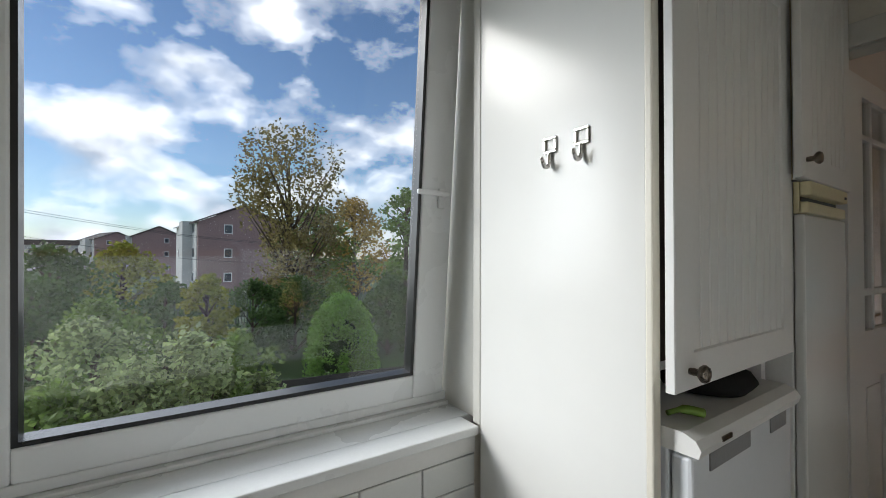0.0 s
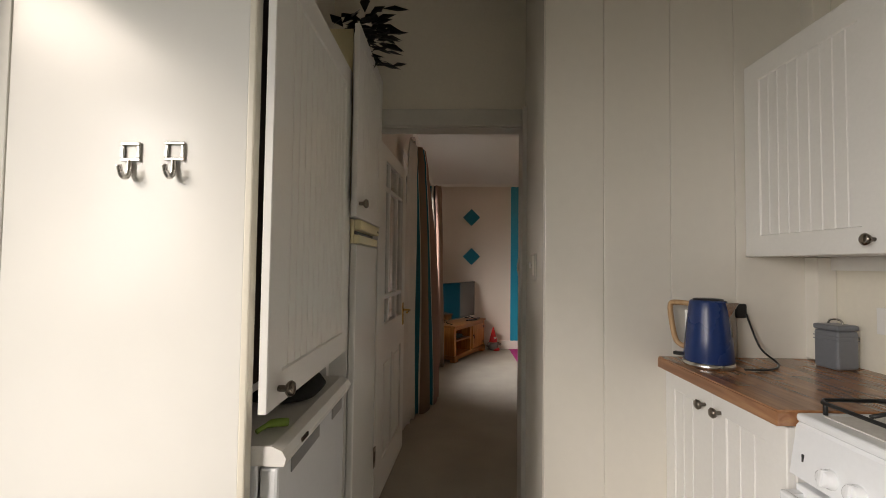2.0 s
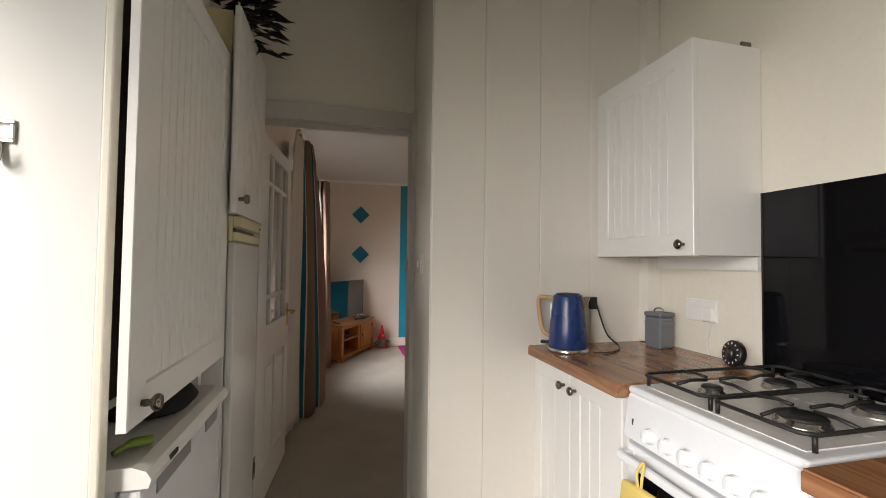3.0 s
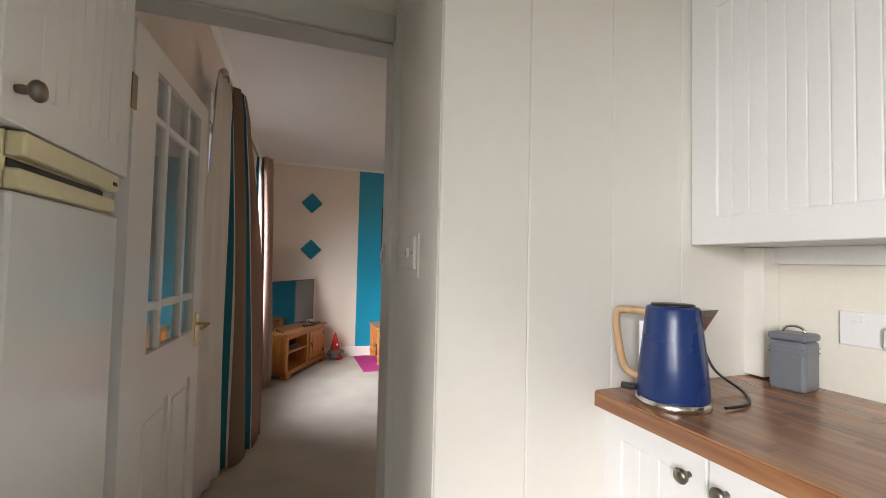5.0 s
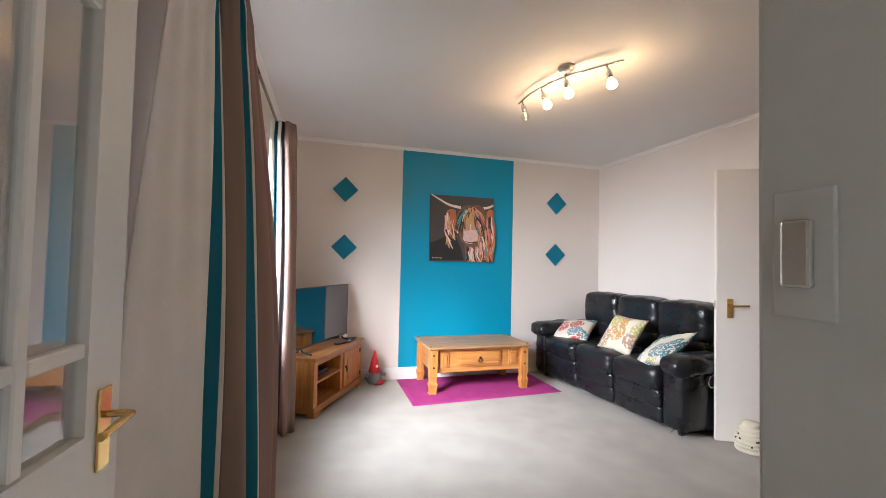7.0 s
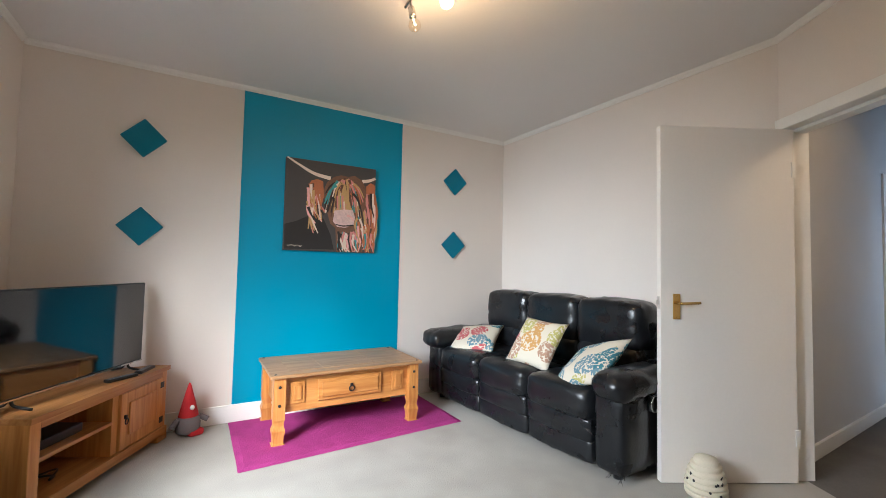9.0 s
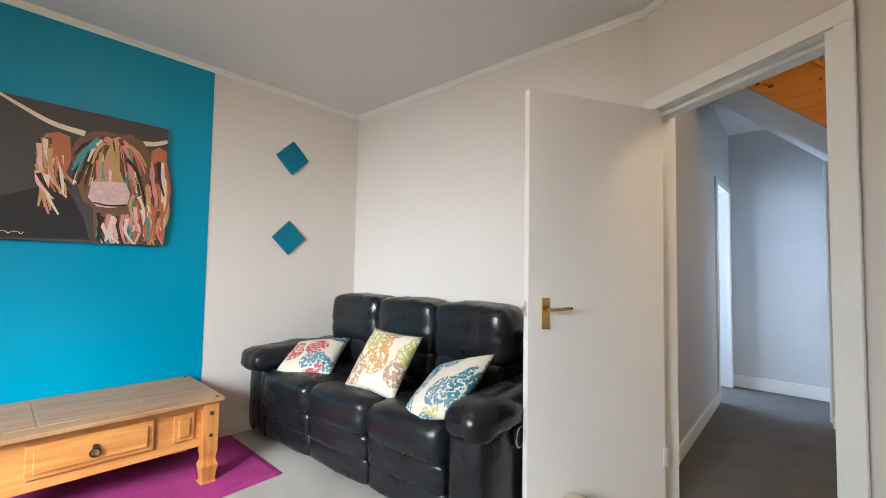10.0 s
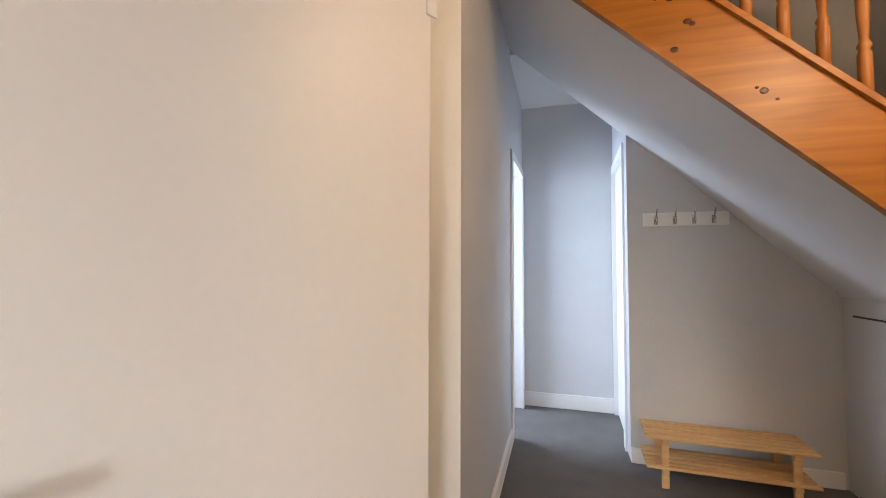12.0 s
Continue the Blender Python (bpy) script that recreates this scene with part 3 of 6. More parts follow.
def grooved_door(x0, x1, z0, z1, y, thick=0.02, out=-1, border=0.075, step=0.045):
    """A moulded cabinet door in the plane y, one piece: a raised border round a sunk field with upright grooves; out is the way it faces."""
    bm = bmesh.new()
    yf = y + out * thick
    a, b, c, d = x0 + border, x1 - border, z0 + border, z1 - border
    n = max(2, round((b - a) / step))
    xs = [(a, 0.0), (a + 0.004, 0.005)]
    for i in range(1, n):
        g = a + (b - a) * i / n
        xs += [(g - 0.003, 0.005), (g - 0.001, 0.0085), (g + 0.001, 0.0085), (g + 0.003, 0.005)]
    xs += [(b - 0.004, 0.005), (b, 0.0)]
    rows = []
    for z, k in ((c, 0.0), (c + 0.004, 1.0), (d - 0.004, 1.0), (d, 0.0)):
        rows.append([bm.verts.new((x, yf - out * h * k, z)) for x, h in xs])
    for r0, r1 in zip(rows, rows[1:]):
        for i in range(len(xs) - 1):
            bm.faces.new((r0[i], r0[i + 1], r1[i + 1], r1[i]))
    e = 0.0025
    edge = [bm.verts.new((x, yf, z)) for x, z in ((x0 + e, z0 + e), (x1 - e, z0 + e), (x1 - e, z1 - e), (x0 + e, z1 - e))]
    side = [bm.verts.new((x, yf - out * e, z)) for x, z in ((x0, z0), (x1, z0), (x1, z1), (x0, z1))]
    back = [bm.verts.new((x, y, z)) for x, z in ((x0, z0), (x1, z0), (x1, z1), (x0, z1))]
    bm.faces.new([edge[0], edge[1]] + list(reversed(rows[0])))
    bm.faces.new([edge[2], edge[3]] + rows[3])
    bm.faces.new([edge[3], edge[0]] + [r[0] for r in rows])
    bm.faces.new([edge[1], edge[2]] + [r[-1] for r in reversed(rows)])
    for ra, rb in ((edge, side), (side, back)):
        for i in range(4):
            bm.faces.new((ra[i], ra[(i + 1) % 4], rb[(i + 1) % 4], rb[i]))
    bm.faces.new(back)
    return bm


tall = thing("tall_cupboard", "tall white grooved cupboard door beside the window", "cupboard", (0, 0, 0))
part("side_panel", boxes((0.876, 0.745, 0.0, 0.894, 1.296, 2.59), r=0.002), M_GLOSSPANEL, tall, "glossy white board side panel")
part("edge_strip", boxes((0.872, 0.727, 0.0, 0.902, 0.745, 2.59), r=0.004), paint("cream_edging", (0.72, 0.68, 0.58), 0.4, var=0.03), tall, "cream edging strip")
part("body", boxes((0.902, 0.745, 0.97, 1.53, 1.30, 0.99), (0.902, 0.745, 2.0, 1.53, 1.30, 2.02), (1.50, 0.745, 0.0, 1.53, 1.30, 0.97), (1.50, 0.745, 0.99, 1.53, 1.30, 2.0), (0.902, 1.28, 0.0, 1.50, 1.30, 2.0)), M_WHITE, tall)
# a flat dark sheet paints the shade inside the cupboard
part("gap_shade", boxes((0.903, 0.74, 0.992, 1.50, 0.744, 1.998)), M_GAPSHADE, tall, "dark sheet painted as the shade behind the door")
bm = grooved_door(0.868, 1.545, 0.945, 2.012, 0.700)
d1 = part("door", bm, M_WHITE, tall, "white grooved door standing slightly open")
knob(d1, 0.925, 0.680, 0.985, 1.15)
setting("wall_board_above_units", boxes((0.894, 0.90, 2.03, 2.03, 0.92, 2.62)), M_CREAM, "cream board over the tall units", "wall")

fridge = thing("integrated_fridge", "tall white glossy fridge with a yellowed handle strip", "fridge", (0, 0, 0))
part("body", boxes((1.56, 0.685, 0.03, 1.985, 1.28, 1.445), r=0.003), M_WHITE, fridge)
part("door", boxes((1.562, 0.656, 0.05, 1.992, 0.683, 1.348), r=0.006), M_GLOSSPANEL, fridge, "glossy white fridge door")
hs = part("handle_strip", boxes((1.562, 0.668, 1.350, 1.940, 0.683, 1.444), r=0.003), M_YELLOWED, fridge, "yellowed cream plastic handle strip")
part("upper_lip", boxes((1.562, 0.640, 1.402, 1.945, 0.6675, 1.443), r=0.005), M_YELLOWED, hs)
part("lower_lip", boxes((1.562, 0.646, 1.351, 1.945, 0.6675, 1.384), r=0.005), M_YELLOWED, hs)
part("grip_slot", boxes((1.57, 0.666, 1.386, 1.925, 0.6678, 1.400)), M_BLACK, hs, "dark finger slot of the handle")
part("latch_hole", boxes((1.905, 0.638, 1.414, 1.925, 0.641, 1.422)), M_BLACK, hs)
upper = thing("upper_cupboard", "white grooved cupboard over the fridge", "cupboard", (0, 0, 0))
part("body", boxes((1.56, 0.665, 1.450, 1.985, 1.28, 2.175), r=0.002), M_WHITE, upper)
part("side_strip", boxes((1.547, 0.682, 1.450, 1.559, 1.28, 2.185)), M_YELLOWED, upper, "cream edging strip")
d2o = part("door", grooved_door(1.500, 2.000, 1.448, 2.180, 0.663, border=0.065), M_WHITE, upper)
knob(d2o, 1.535, 0.643, 1.500, 1.1)

freezer = thing("undercounter_freezer", "white undercounter freezer below the tall cupboard", "freezer", (0, 0, 0))
part("body", boxes((0.915, 0.72, 0.02, 1.485, 1.25, 0.815), r=0.006), M_ENAMEL, freezer)
top_bm = bmesh.new()
prof = [(0.655, 0.818), (0.650, 0.835), (0.660, 0.852), (0.685, 0.862), (1.25, 0.862), (1.25, 0.818)]
ra = [top_bm.verts.new((0.905, y, z)) for y, z in prof]
rb = [top_bm.verts.new((1.49, y, z)) for y, z in prof]
for i in range(len(prof)):
    top_bm.faces.new((ra[i], ra[(i + 1) % 6], rb[(i + 1) % 6], rb[i]))
top_bm.faces.new(ra)
top_bm.faces.new(list(reversed(rb)))
part("top", top_bm, M_PLASTIC, freezer, "off-white plastic top with a rounded lip")
fd = part("door", boxes((0.915, 0.672, 0.03, 1.485, 0.716, 0.81), r=0.008), M_ENAMEL, freezer)
M_RECESS = paint("grey_recess", (0.25, 0.25, 0.25), 0.5)
for x0, x1 in ((0.99, 1.20), (1.33, 1.44)):
    part("handle_recess", boxes((x0, 0.669, 0.765, x1, 0.6725, 0.806)), M_RECESS, fd, "grey handle recess")
part("badge", boxes((1.0, 0.6485, 0.832, 1.045, 0.652, 0.842)), M_PEWTER, freezer, "small dark maker's badge")
bag = lathe([(0.02, 0.0), (0.10, 0.004), (0.125, 0.03), (0.11, 0.055), (0.05, 0.065), (0.01, 0.066)], 24)
for v in bag.verts:
    v.co += Vector((noise.noise(v.co * 9) * 0.015, 0, noise.noise(v.co * 7 + Vector((3, 1, 2))) * 0.01))
solid("black_cap", bag, paint("black_felt", (0.01, 0.01, 0.01), 0.9), "soft black cap lying on the freezer", "cap", (1.26, 0.80, 0.862), smooth=True)
solid("green_scoop", tube(curve([(0, 0, 0.012), (0.03, -0.02, 0.02), (0.06, -0.05, 0.014)], 4), [0.006] * 4 + [0.010] * 5, 8), paint("lime_plastic", (0.16, 0.27, 0.03), 0.4), "small lime green plastic scoop", "scoop", (0.95, 0.74, 0.863))

# dark artificial plant trailing from the top of the units
plant = thing("trailing_plant", "dark trailing plant on top of the units", "plant", (1.84, 0.74, 2.178))
bm = bmesh.new()
rnd = random.Random(5)
for i in range(120):
    a, ln = rnd.uniform(2.6, 5.2), rnd.uniform(0.05, 0.12)
    o = Vector((rnd.uniform(-0.22, 0.03), rnd.uniform(-0.16, 0.04), rnd.uniform(0.0, 0.16)))
    d = Vector((math.cos(a) * 0.7, math.sin(a) - 0.3, rnd.uniform(-0.8, 0.3))).normalized()
    s = d.cross(Vector((0.2, 0.1, 1))).normalized() * 0.021
    v = [bm.verts.new(o), bm.verts.new(o + d * ln * 0.5 + s), bm.verts.new(o + d * ln), bm.verts.new(o + d * ln * 0.5 - s + Vector((0, 0, 0.008)))]
    bm.faces.new((v[0], v[1], v[2]))
    bm.faces.new((v[0], v[2], v[3]))
part("leaves", bm, paint("near_black_leaf", (0.012, 0.011, 0.012), 0.5), plant)
part("pot", lathe([(0.05, 0), (0.065, 0.09), (0.07, 0.1), (0.06, 0.1)], 18, Matrix.Translation((-0.06, 0.02, -0.005))), M_BLACK, plant)

# coat hooks on the glossy board
hook = thing("wall_hook", "chrome square-backed coat hook on the glossy board", "hook", (0.876, 1.005, 1.515), 0, "hooks on the board")
part("plate", boxes((-0.006, -0.022, 0.010, 0.0, 0.022, 0.018), (-0.006, -0.022, 0.046, 0.0, 0.022, 0.054), (-0.006, -0.022, 0.018, 0.0, -0.014, 0.046), (-0.006, 0.014, 0.018, 0.0, 0.022, 0.046), r=0.002), M_STEEL, hook, "square chrome ring")
part("prong", tube(curve([(-0.006, 0.0, 0.012), (-0.007, 0.0, -0.008), (-0.012, 0.0, -0.025), (-0.026, 0.0, -0.026), (-0.036, 0.0, -0.004)], 6), 0.0058, 8), M_STEEL, hook, "curved chrome prong")
hook.location.z -= 0.03
copy_thing(hook, pose(0.876, 0.905, 1.487))

# tiles under the sill
tiles = setting("tile_backing", boxes((-2.2, 1.326, 0.0, 0.874, 1.334, 0.585)), M_GROUT, "white tiled wall under the window", "tiles")
tm = mesh_of("tile", boxes((0, -0.009, 0, 0.196, 0, 0.094), r=0.0025, seg=1), M_TILE)
for r_ in range(6):
    for c_ in range(15):
        x1 = 0.870 - c_ * 0.2 - (0.0 if r_ % 2 else 0.034) * 0
        o = new("tile", tm)
        o.parent = tiles
        o.location = (x1 - 0.196, 1.326, 0.488 - r_ * 0.098)
setting("tile_trim", boxes((-2.2, 1.318, 0.586, 0.874, 1.334, 0.646), r=0.003), M_WHITE, "white strip under the sill", "trim")

# boarding on the cupboard block
bm = bmesh.new()
prism(bm, [(1.6161, -1.14), (1.6164, -1.14), (1.6164, -0.6), (1.6161, -0.6)], 0.0, 2.62)
board = setting("boarding", bm, M_TG, "cream tongue and groove boarding", "boarding")


def board_x(y):
    return 1.606 - 0.034 * max(0.0, y + 0.6)


for y0, y1 in ((-1.14, -0.8100), (-0.8090, -0.5620), (-0.5610, -0.3010), (-0.3000, -0.0705)):
    bm = bmesh.new()
    prism(bm, [(board_x(y0) + 0.010, y0), (board_x(y0) + 0.0015, y0), (board_x(y0), y0 + 0.0015), (board_x(y1), y1 - 0.004), (board_x(y1) + 0.0012, y1 - 0.0012), (board_x(y1) + 0.004, y1), (board_x(y1) + 0.010, y1)], 0.0, 2.60)
    part("board", bm, M_TG, board)
setting("trim_pipe_boxing", boxes((1.55, -1.139, 0.935, 1.609, -1.07, 1.316), (1.55, -1.139, 2.06, 1.609, -1.07, 2.6), r=0.003), M_TG, "cream boxed-in pipe in the corner", "trim")

# ---- kitchen run under the boarding ----
base = thing("base_cupboard", "white grooved double base cupboard under the worktop", "cupboard", (0, 0, 0))
part("body", boxes((1.02, -1.12, 0.10, 1.606, -0.56, 0.888)), M_WHITE, base)
part("plinth", boxes((1.02, -1.10, 0.0, 1.606, -0.60, 0.10)), M_WHITE, base)
for x0, x1, kx in ((1.318, 1.604, 1.355), (1.024, 1.314, 1.277)):
    d = part("door", grooved_door(x0, x1, 0.11, 0.885, -0.558, out=1, border=0.06, step=0.05), M_WHITE, base)
    m = Matrix.Translation((kx, -0.538, 0.83)) @ Matrix.Rotation(radians(-90), 4, "X")
    part("knob", lathe([(0.006, 0), (0.006, 0.014), (0.014, 0.019), (0.016, 0.026), (0.012, 0.031), (0.004, 0.033)], 18, m), M_PEWTER, d, "round dark pewter knob")


def worktop(name, x0, x1, label):
    top = thing(name, label, "worktop", (0, 0, 0))
    part("slab", boxes((x0, -1.138, 0.890, x1, -0.508, 0.926), r=0.003), M_BUTCHER, top)
    y, k = -1.136, 0
    rr = random.Random(len(label))
    while y < -0.515:
        w = 0.042
        x = x0 + 0.002
        while x < x1 - 0.01:
            e = min(x + rr.uniform(0.16, 0.34), x1 - 0.002)
            part("stave", boxes((x, y + 0.0003, 0.925, e - 0.0006, min(y + w, -0.512), 0.930)), M_STAVES[rr.randrange(4)], top)
            x = e
        y += w
    return top


M_STAVES = [wood("butcher_stave_" + c, (0.25 * k, 0.105 * k, 0.045 * k), (0.38 * k, 0.185 * k, 0.085 * k), "x", 0.24, 1.3) for c, k in (("mid", 1.0), ("dark", 0.86), ("light", 1.16), ("warm", 1.07))]
worktop("worktop_by_wall", 1.015, 1.608, "wood-effect butcher block worktop beside the cooker").name = "worktop"
worktop("worktop_far", -1.2, 0.505, "wood-effect butcher block worktop past the cooker").name = "worktop"
base2 = solid("base_cupboard", boxes((-1.2, -1.12, 0.0, 0.50, -0.56, 0.888)), M_WHITE, "white base cupboard past the cooker", "cupboard")

wallc = thing("wall_cupboard", "white grooved wall cupboard over the worktop", "cupboard", (0, 0, 0))
part("body", boxes((1.072, -1.138, 1.318, 1.606, -0.868, 2.052), r=0.002), M_WHITE, wallc)
wd = part("door", grooved_door(1.070, 1.604, 1.316, 2.052, -0.866, out=1, border=0.075), M_WHITE, wallc)
part("knob", lathe([(0.006, 0), (0.006, 0.014), (0.014, 0.019), (0.017, 0.026), (0.012, 0.031), (0.004, 0.033)], 18, Matrix.Translation((1.112, -0.846, 1.355)) @ Matrix.Rotation(radians(-90), 4, "X")), M_PEWTER, wd, "round dark pewter knob")
part("rail", boxes((1.075, -1.138, 1.268, 1.56, -1.118, 1.317)), M_WHITE, wallc, "white fixing batten")
part("bracket", boxes((1.074, -1.10, 2.052, 1.082, -1.06, 2.068)), M_PEWTER, wallc)

splash = thing("splashback", "black glass splashback behind the cooker", "splashback", (0, 0, 0))
part("sheet", boxes((-0.3, -1.139, 0.80, 1.066, -1.132, 1.538), r=0.001), M_BLACKGLASS, splash)
part("edge", boxes((1.0665, -1.139, 0.93, 1.072, -1.130, 1.538)), M_BLACK, splash)

# gas cooker
ck = thing("gas_cooker", "white freestanding gas cooker with black pan supports", "cooker", (0.765, -0.83, 0.0))
CW, CD = 0.243, 0.285
part("body", boxes((-CW, -CD, 0.0, CW, CD - 0.062, 0.906), r=0.006), M_ENAMEL, ck)
bm = bmesh.new()
prof = [(CD - 0.02, 0.78), (CD + 0.012, 0.785), (CD - 0.006, 0.898), (CD - 0.02, 0.914), (CD - 0.06, 0.914), (CD - 0.06, 0.78)]
ra = [bm.verts.new((-CW - 0.002, y, z)) for y, z in prof]
rb = [bm.verts.new((CW + 0.002, y, z)) for y, z in prof]
for i in range(len(prof)):
    bm.faces.new((ra[i], ra[(i + 1) % 6], rb[(i + 1) % 6], rb[i]))
bm.faces.new(ra)
bm.faces.new(list(reversed(rb)))
fascia = part("fascia", bm, M_ENAMEL, ck, "white control panel")
lean = Matrix.Translation((0, CD + 0.003, 0.818)) @ Matrix.Rotation(radians(-80), 4, "X")
for i in range(6):
    x = 0.142 - i * 0.063
    kb = lathe([(0.021, 0), (0.021, 0.006), (0.018, 0.010), (0.017, 0.022), (0.014, 0.024)], 24, lean @ Matrix.Translation((x, 0, 0)))
    box(kb, -0.004, -0.018, 0.010, 0.004, 0.018, 0.029, r=0.0015, m=lean @ Matrix.Translation((x, 0, 0)))
    part("control_knob", kb, M_ENAMEL, fascia)
    mk = bmesh.new()
    box(mk, x - 0.006, -0.036, 0.0, x + 0.006, -0.034, 0.0012, m=lean)
    box(mk, x - 0.006, -0.033, 0.0, x - 0.0045, -0.028, 0.0012, m=lean)
    box(mk, x + 0.0035, -0.0335, 0.0, x + 0.006, -0.029, 0.0012, m=lean)
    part("marking", mk, M_BLACK, fascia)
part("mark", boxes((0.212, CD + 0.001, 0.82, 0.217, CD + 0.006, 0.84)), M_BLACK, fascia)
hob = boxes((-CW - 0.004, -CD - 0.005, 0.906, CW + 0.004, CD - 0.004, 0.928), r=0.009, seg=3)
part("hob", hob, M_ENAMEL, ck, "white enamel hob top")
part("hob_plate", boxes((-CW + 0.03, -CD + 0.03, 0.9275, CW - 0.03, CD - 0.045, 0.9305), r=0.001), M_HOBSTEEL, ck, "pale steel hob plate with worn stains")
for bx, by, br in ((0.115, 0.115, 0.026), (-0.11, 0.105, 0.046), (0.115, -0.125, 0.036), (-0.11, -0.125, 0.036)):
    bo = part("burner", lathe([(br + 0.008, 0.904), (br + 0.006, 0.912), (br, 0.914), (br, 0.920)], 28, Matrix.Translation((bx, by, 0.026))), M_STEEL, ck, "steel gas burner ring")
    part("burner_cap", lathe([(br - 0.002, 0.920), (br + 0.001, 0.923), (br - 0.003, 0.928), (br * 0.3, 0.929)], 28, Matrix.Translation((bx, by, 0.026))), M_IRON, bo)
for side in (-1, 1):
    gx0, gx1 = (0.006, CW - 0.018) if side > 0 else (-CW + 0.018, -0.006)
    gy0, gy1, gz = -CD + 0.03, CD - 0.035, 0.964
    g = bmesh.new()
    rim = [(gx0 + 0.02, gy0, gz), (gx1 - 0.02, gy0, gz), (gx1, gy0 + 0.02, gz), (gx1, gy1 - 0.02, gz), (gx1 - 0.02, gy1, gz), (gx0 + 0.02, gy1, gz), (gx0, gy1 - 0.02, gz), (gx0, gy0 + 0.02, gz)]
    tube(rim, 0.0048, 8, g, closed=True)
    mx = (gx0 + gx1) / 2
    for cy in (0.11, -0.125):
        for dx, dy in ((1, 0), (-1, 0), (0, 1), (0, -1)):
            ex, ey = (gx1 if dx > 0 else gx0) if dx else mx, cy + dy * 0.118
            tube([(ex, ey, gz), (mx + dx * 0.06, cy + dy * 0.075, gz + 0.008), (mx + dx * 0.022, cy + dy * 0.022, gz + 0.006)], 0.0045, 7, g)
    for fx, fy in ((gx0 + 0.004, gy0 + 0.02), (gx1 - 0.004, gy0 + 0.02), (gx0 + 0.004, gy1 - 0.02), (gx1 - 0.004, gy1 - 0.02)):
        tube([(fx, fy, 0.930), (fx, fy, gz)], 0.005, 7, g)
    part("pan_support", g, M_IRON, ck, "black wire pan support")
od = part("oven_door", boxes((-CW + 0.003, CD - 0.03, 0.30, CW - 0.003, CD + 0.004, 0.765), r=0.005), M_ENAMEL, ck, "white oven door with dark glass")
part("oven_glass", boxes((-CW + 0.05, CD + 0.004, 0.34, CW - 0.05, CD + 0.008, 0.715)), M_BLACKGLASS, od)
hb = boxes((-CW + 0.01, CD + 0.03, 0.728, CW - 0.01, CD + 0.048, 0.752), r=0.006)
box(hb, -CW + 0.01, CD + 0.003, 0.730, -CW + 0.03, CD + 0.032, 0.750)
box(hb, CW - 0.03, CD + 0.003, 0.730, CW - 0.01, CD + 0.032, 0.750)
part("oven_handle", hb, M_ENAMEL, od)
# oven glove hanging on the handle
M_GLOVE = paint("yellow_printed_cotton", (0.72, 0.55, 0.16), 0.85, var=0.06, bump=0.2, fine=200)
glove = thing("oven_glove", "yellow printed oven glove hanging from the oven handle", "oven glove", (0.875, -0.480, 0.0))
gl = boxes((-0.085, -0.012, 0.50, 0.085, 0.012, 0.705), r=0.011, seg=3)
for v in gl.verts:
    v.co.x *= 1.0 + 0.5 * (0.705 - v.co.z) - (0.55 if v.co.z > 0.69 else 0) * 0.6
    v.co.y += 0.006 * math.sin(v.co.x * 40)
part("mitt", gl, M_GLOVE, glove, smooth=True)
part("loop", tube(curve([(0.0, -0.002, 0.70), (-0.008, 0.0, 0.74), (0.0, -0.012, 0.768), (0.012, 0.0, 0.74), (0.008, 0.0, 0.70)], 6), 0.004, 7), M_GLOVE, glove)
pr = bmesh.new()
rnd = random.Random(3)
for i in range(9):
    px, pz = rnd.uniform(-0.07, 0.07), rnd.uniform(0.52, 0.68)
    tube([(px + 0.011 * math.cos(a), 0.0165, pz + 0.008 * math.sin(a)) for a in np.linspace(0, 5.4, 9)], 0.0012, 5, pr)
part("print", pr, paint("brown_print", (0.22, 0.11, 0.03), 0.8), glove)

# kettle
kt = thing("kettle", "navy blue electric kettle with a pale wooden handle", "kettle", (1.465, -0.617, 0.930), -46)
part("base", lathe([(0.078, 0), (0.080, 0.004), (0.079, 0.016), (0.074, 0.018)], 40), M_STEEL, kt, "brushed steel base ring")
part("body", lathe([(0.077, 0.018), (0.078, 0.024), (0.072, 0.10), (0.062, 0.19), (0.058, 0.222), (0.055, 0.228), (0.04, 0.230)], 40), M_NAVY, kt, "navy blue enamel body")
part("lid", lathe([(0.048, 0.229), (0.046, 0.234), (0.02, 0.236), (0.004, 0.236)], 32), M_BLACK, kt, "dark flat lid")
sp = bmesh.new()
a = [sp.verts.new(p) for p in ((0.0, -0.054, 0.224), (0.016, -0.052, 0.222), (0.004, -0.092, 0.226), (-0.004, -0.092, 0.226), (-0.016, -0.052, 0.222), (0.0, -0.062, 0.17))]
for f in ((0, 1, 2, 3), (0, 3, 4), (1, 5, 2), (2, 5, 3), (3, 5, 4), (0, 4, 5, 1)):
    sp.faces.new([a[i] for i in f])
part("spout", sp, M_STEEL, kt, "steel pouring spout")
part("handle", tube(curve([(0, 0.058, 0.212), (0, 0.10, 0.214), (0, 0.122, 0.205), (0, 0.120, 0.15), (0, 0.104, 0.075), (0, 0.074, 0.055)], 7), 0.0095, 10), M_HANDLEWOOD, kt, "pale wooden handle")
part("gauge", boxes((-0.008, 0.058, 0.06, 0.008, 0.072, 0.19), r=0.003), M_PLASTIC, kt, "pale water gauge")
part("switch", boxes((-0.012, 0.078, 0.022, 0.012, 0.112, 0.034), r=0.003), M_BLACK, kt)
KI = kt.matrix_basis.inverted()
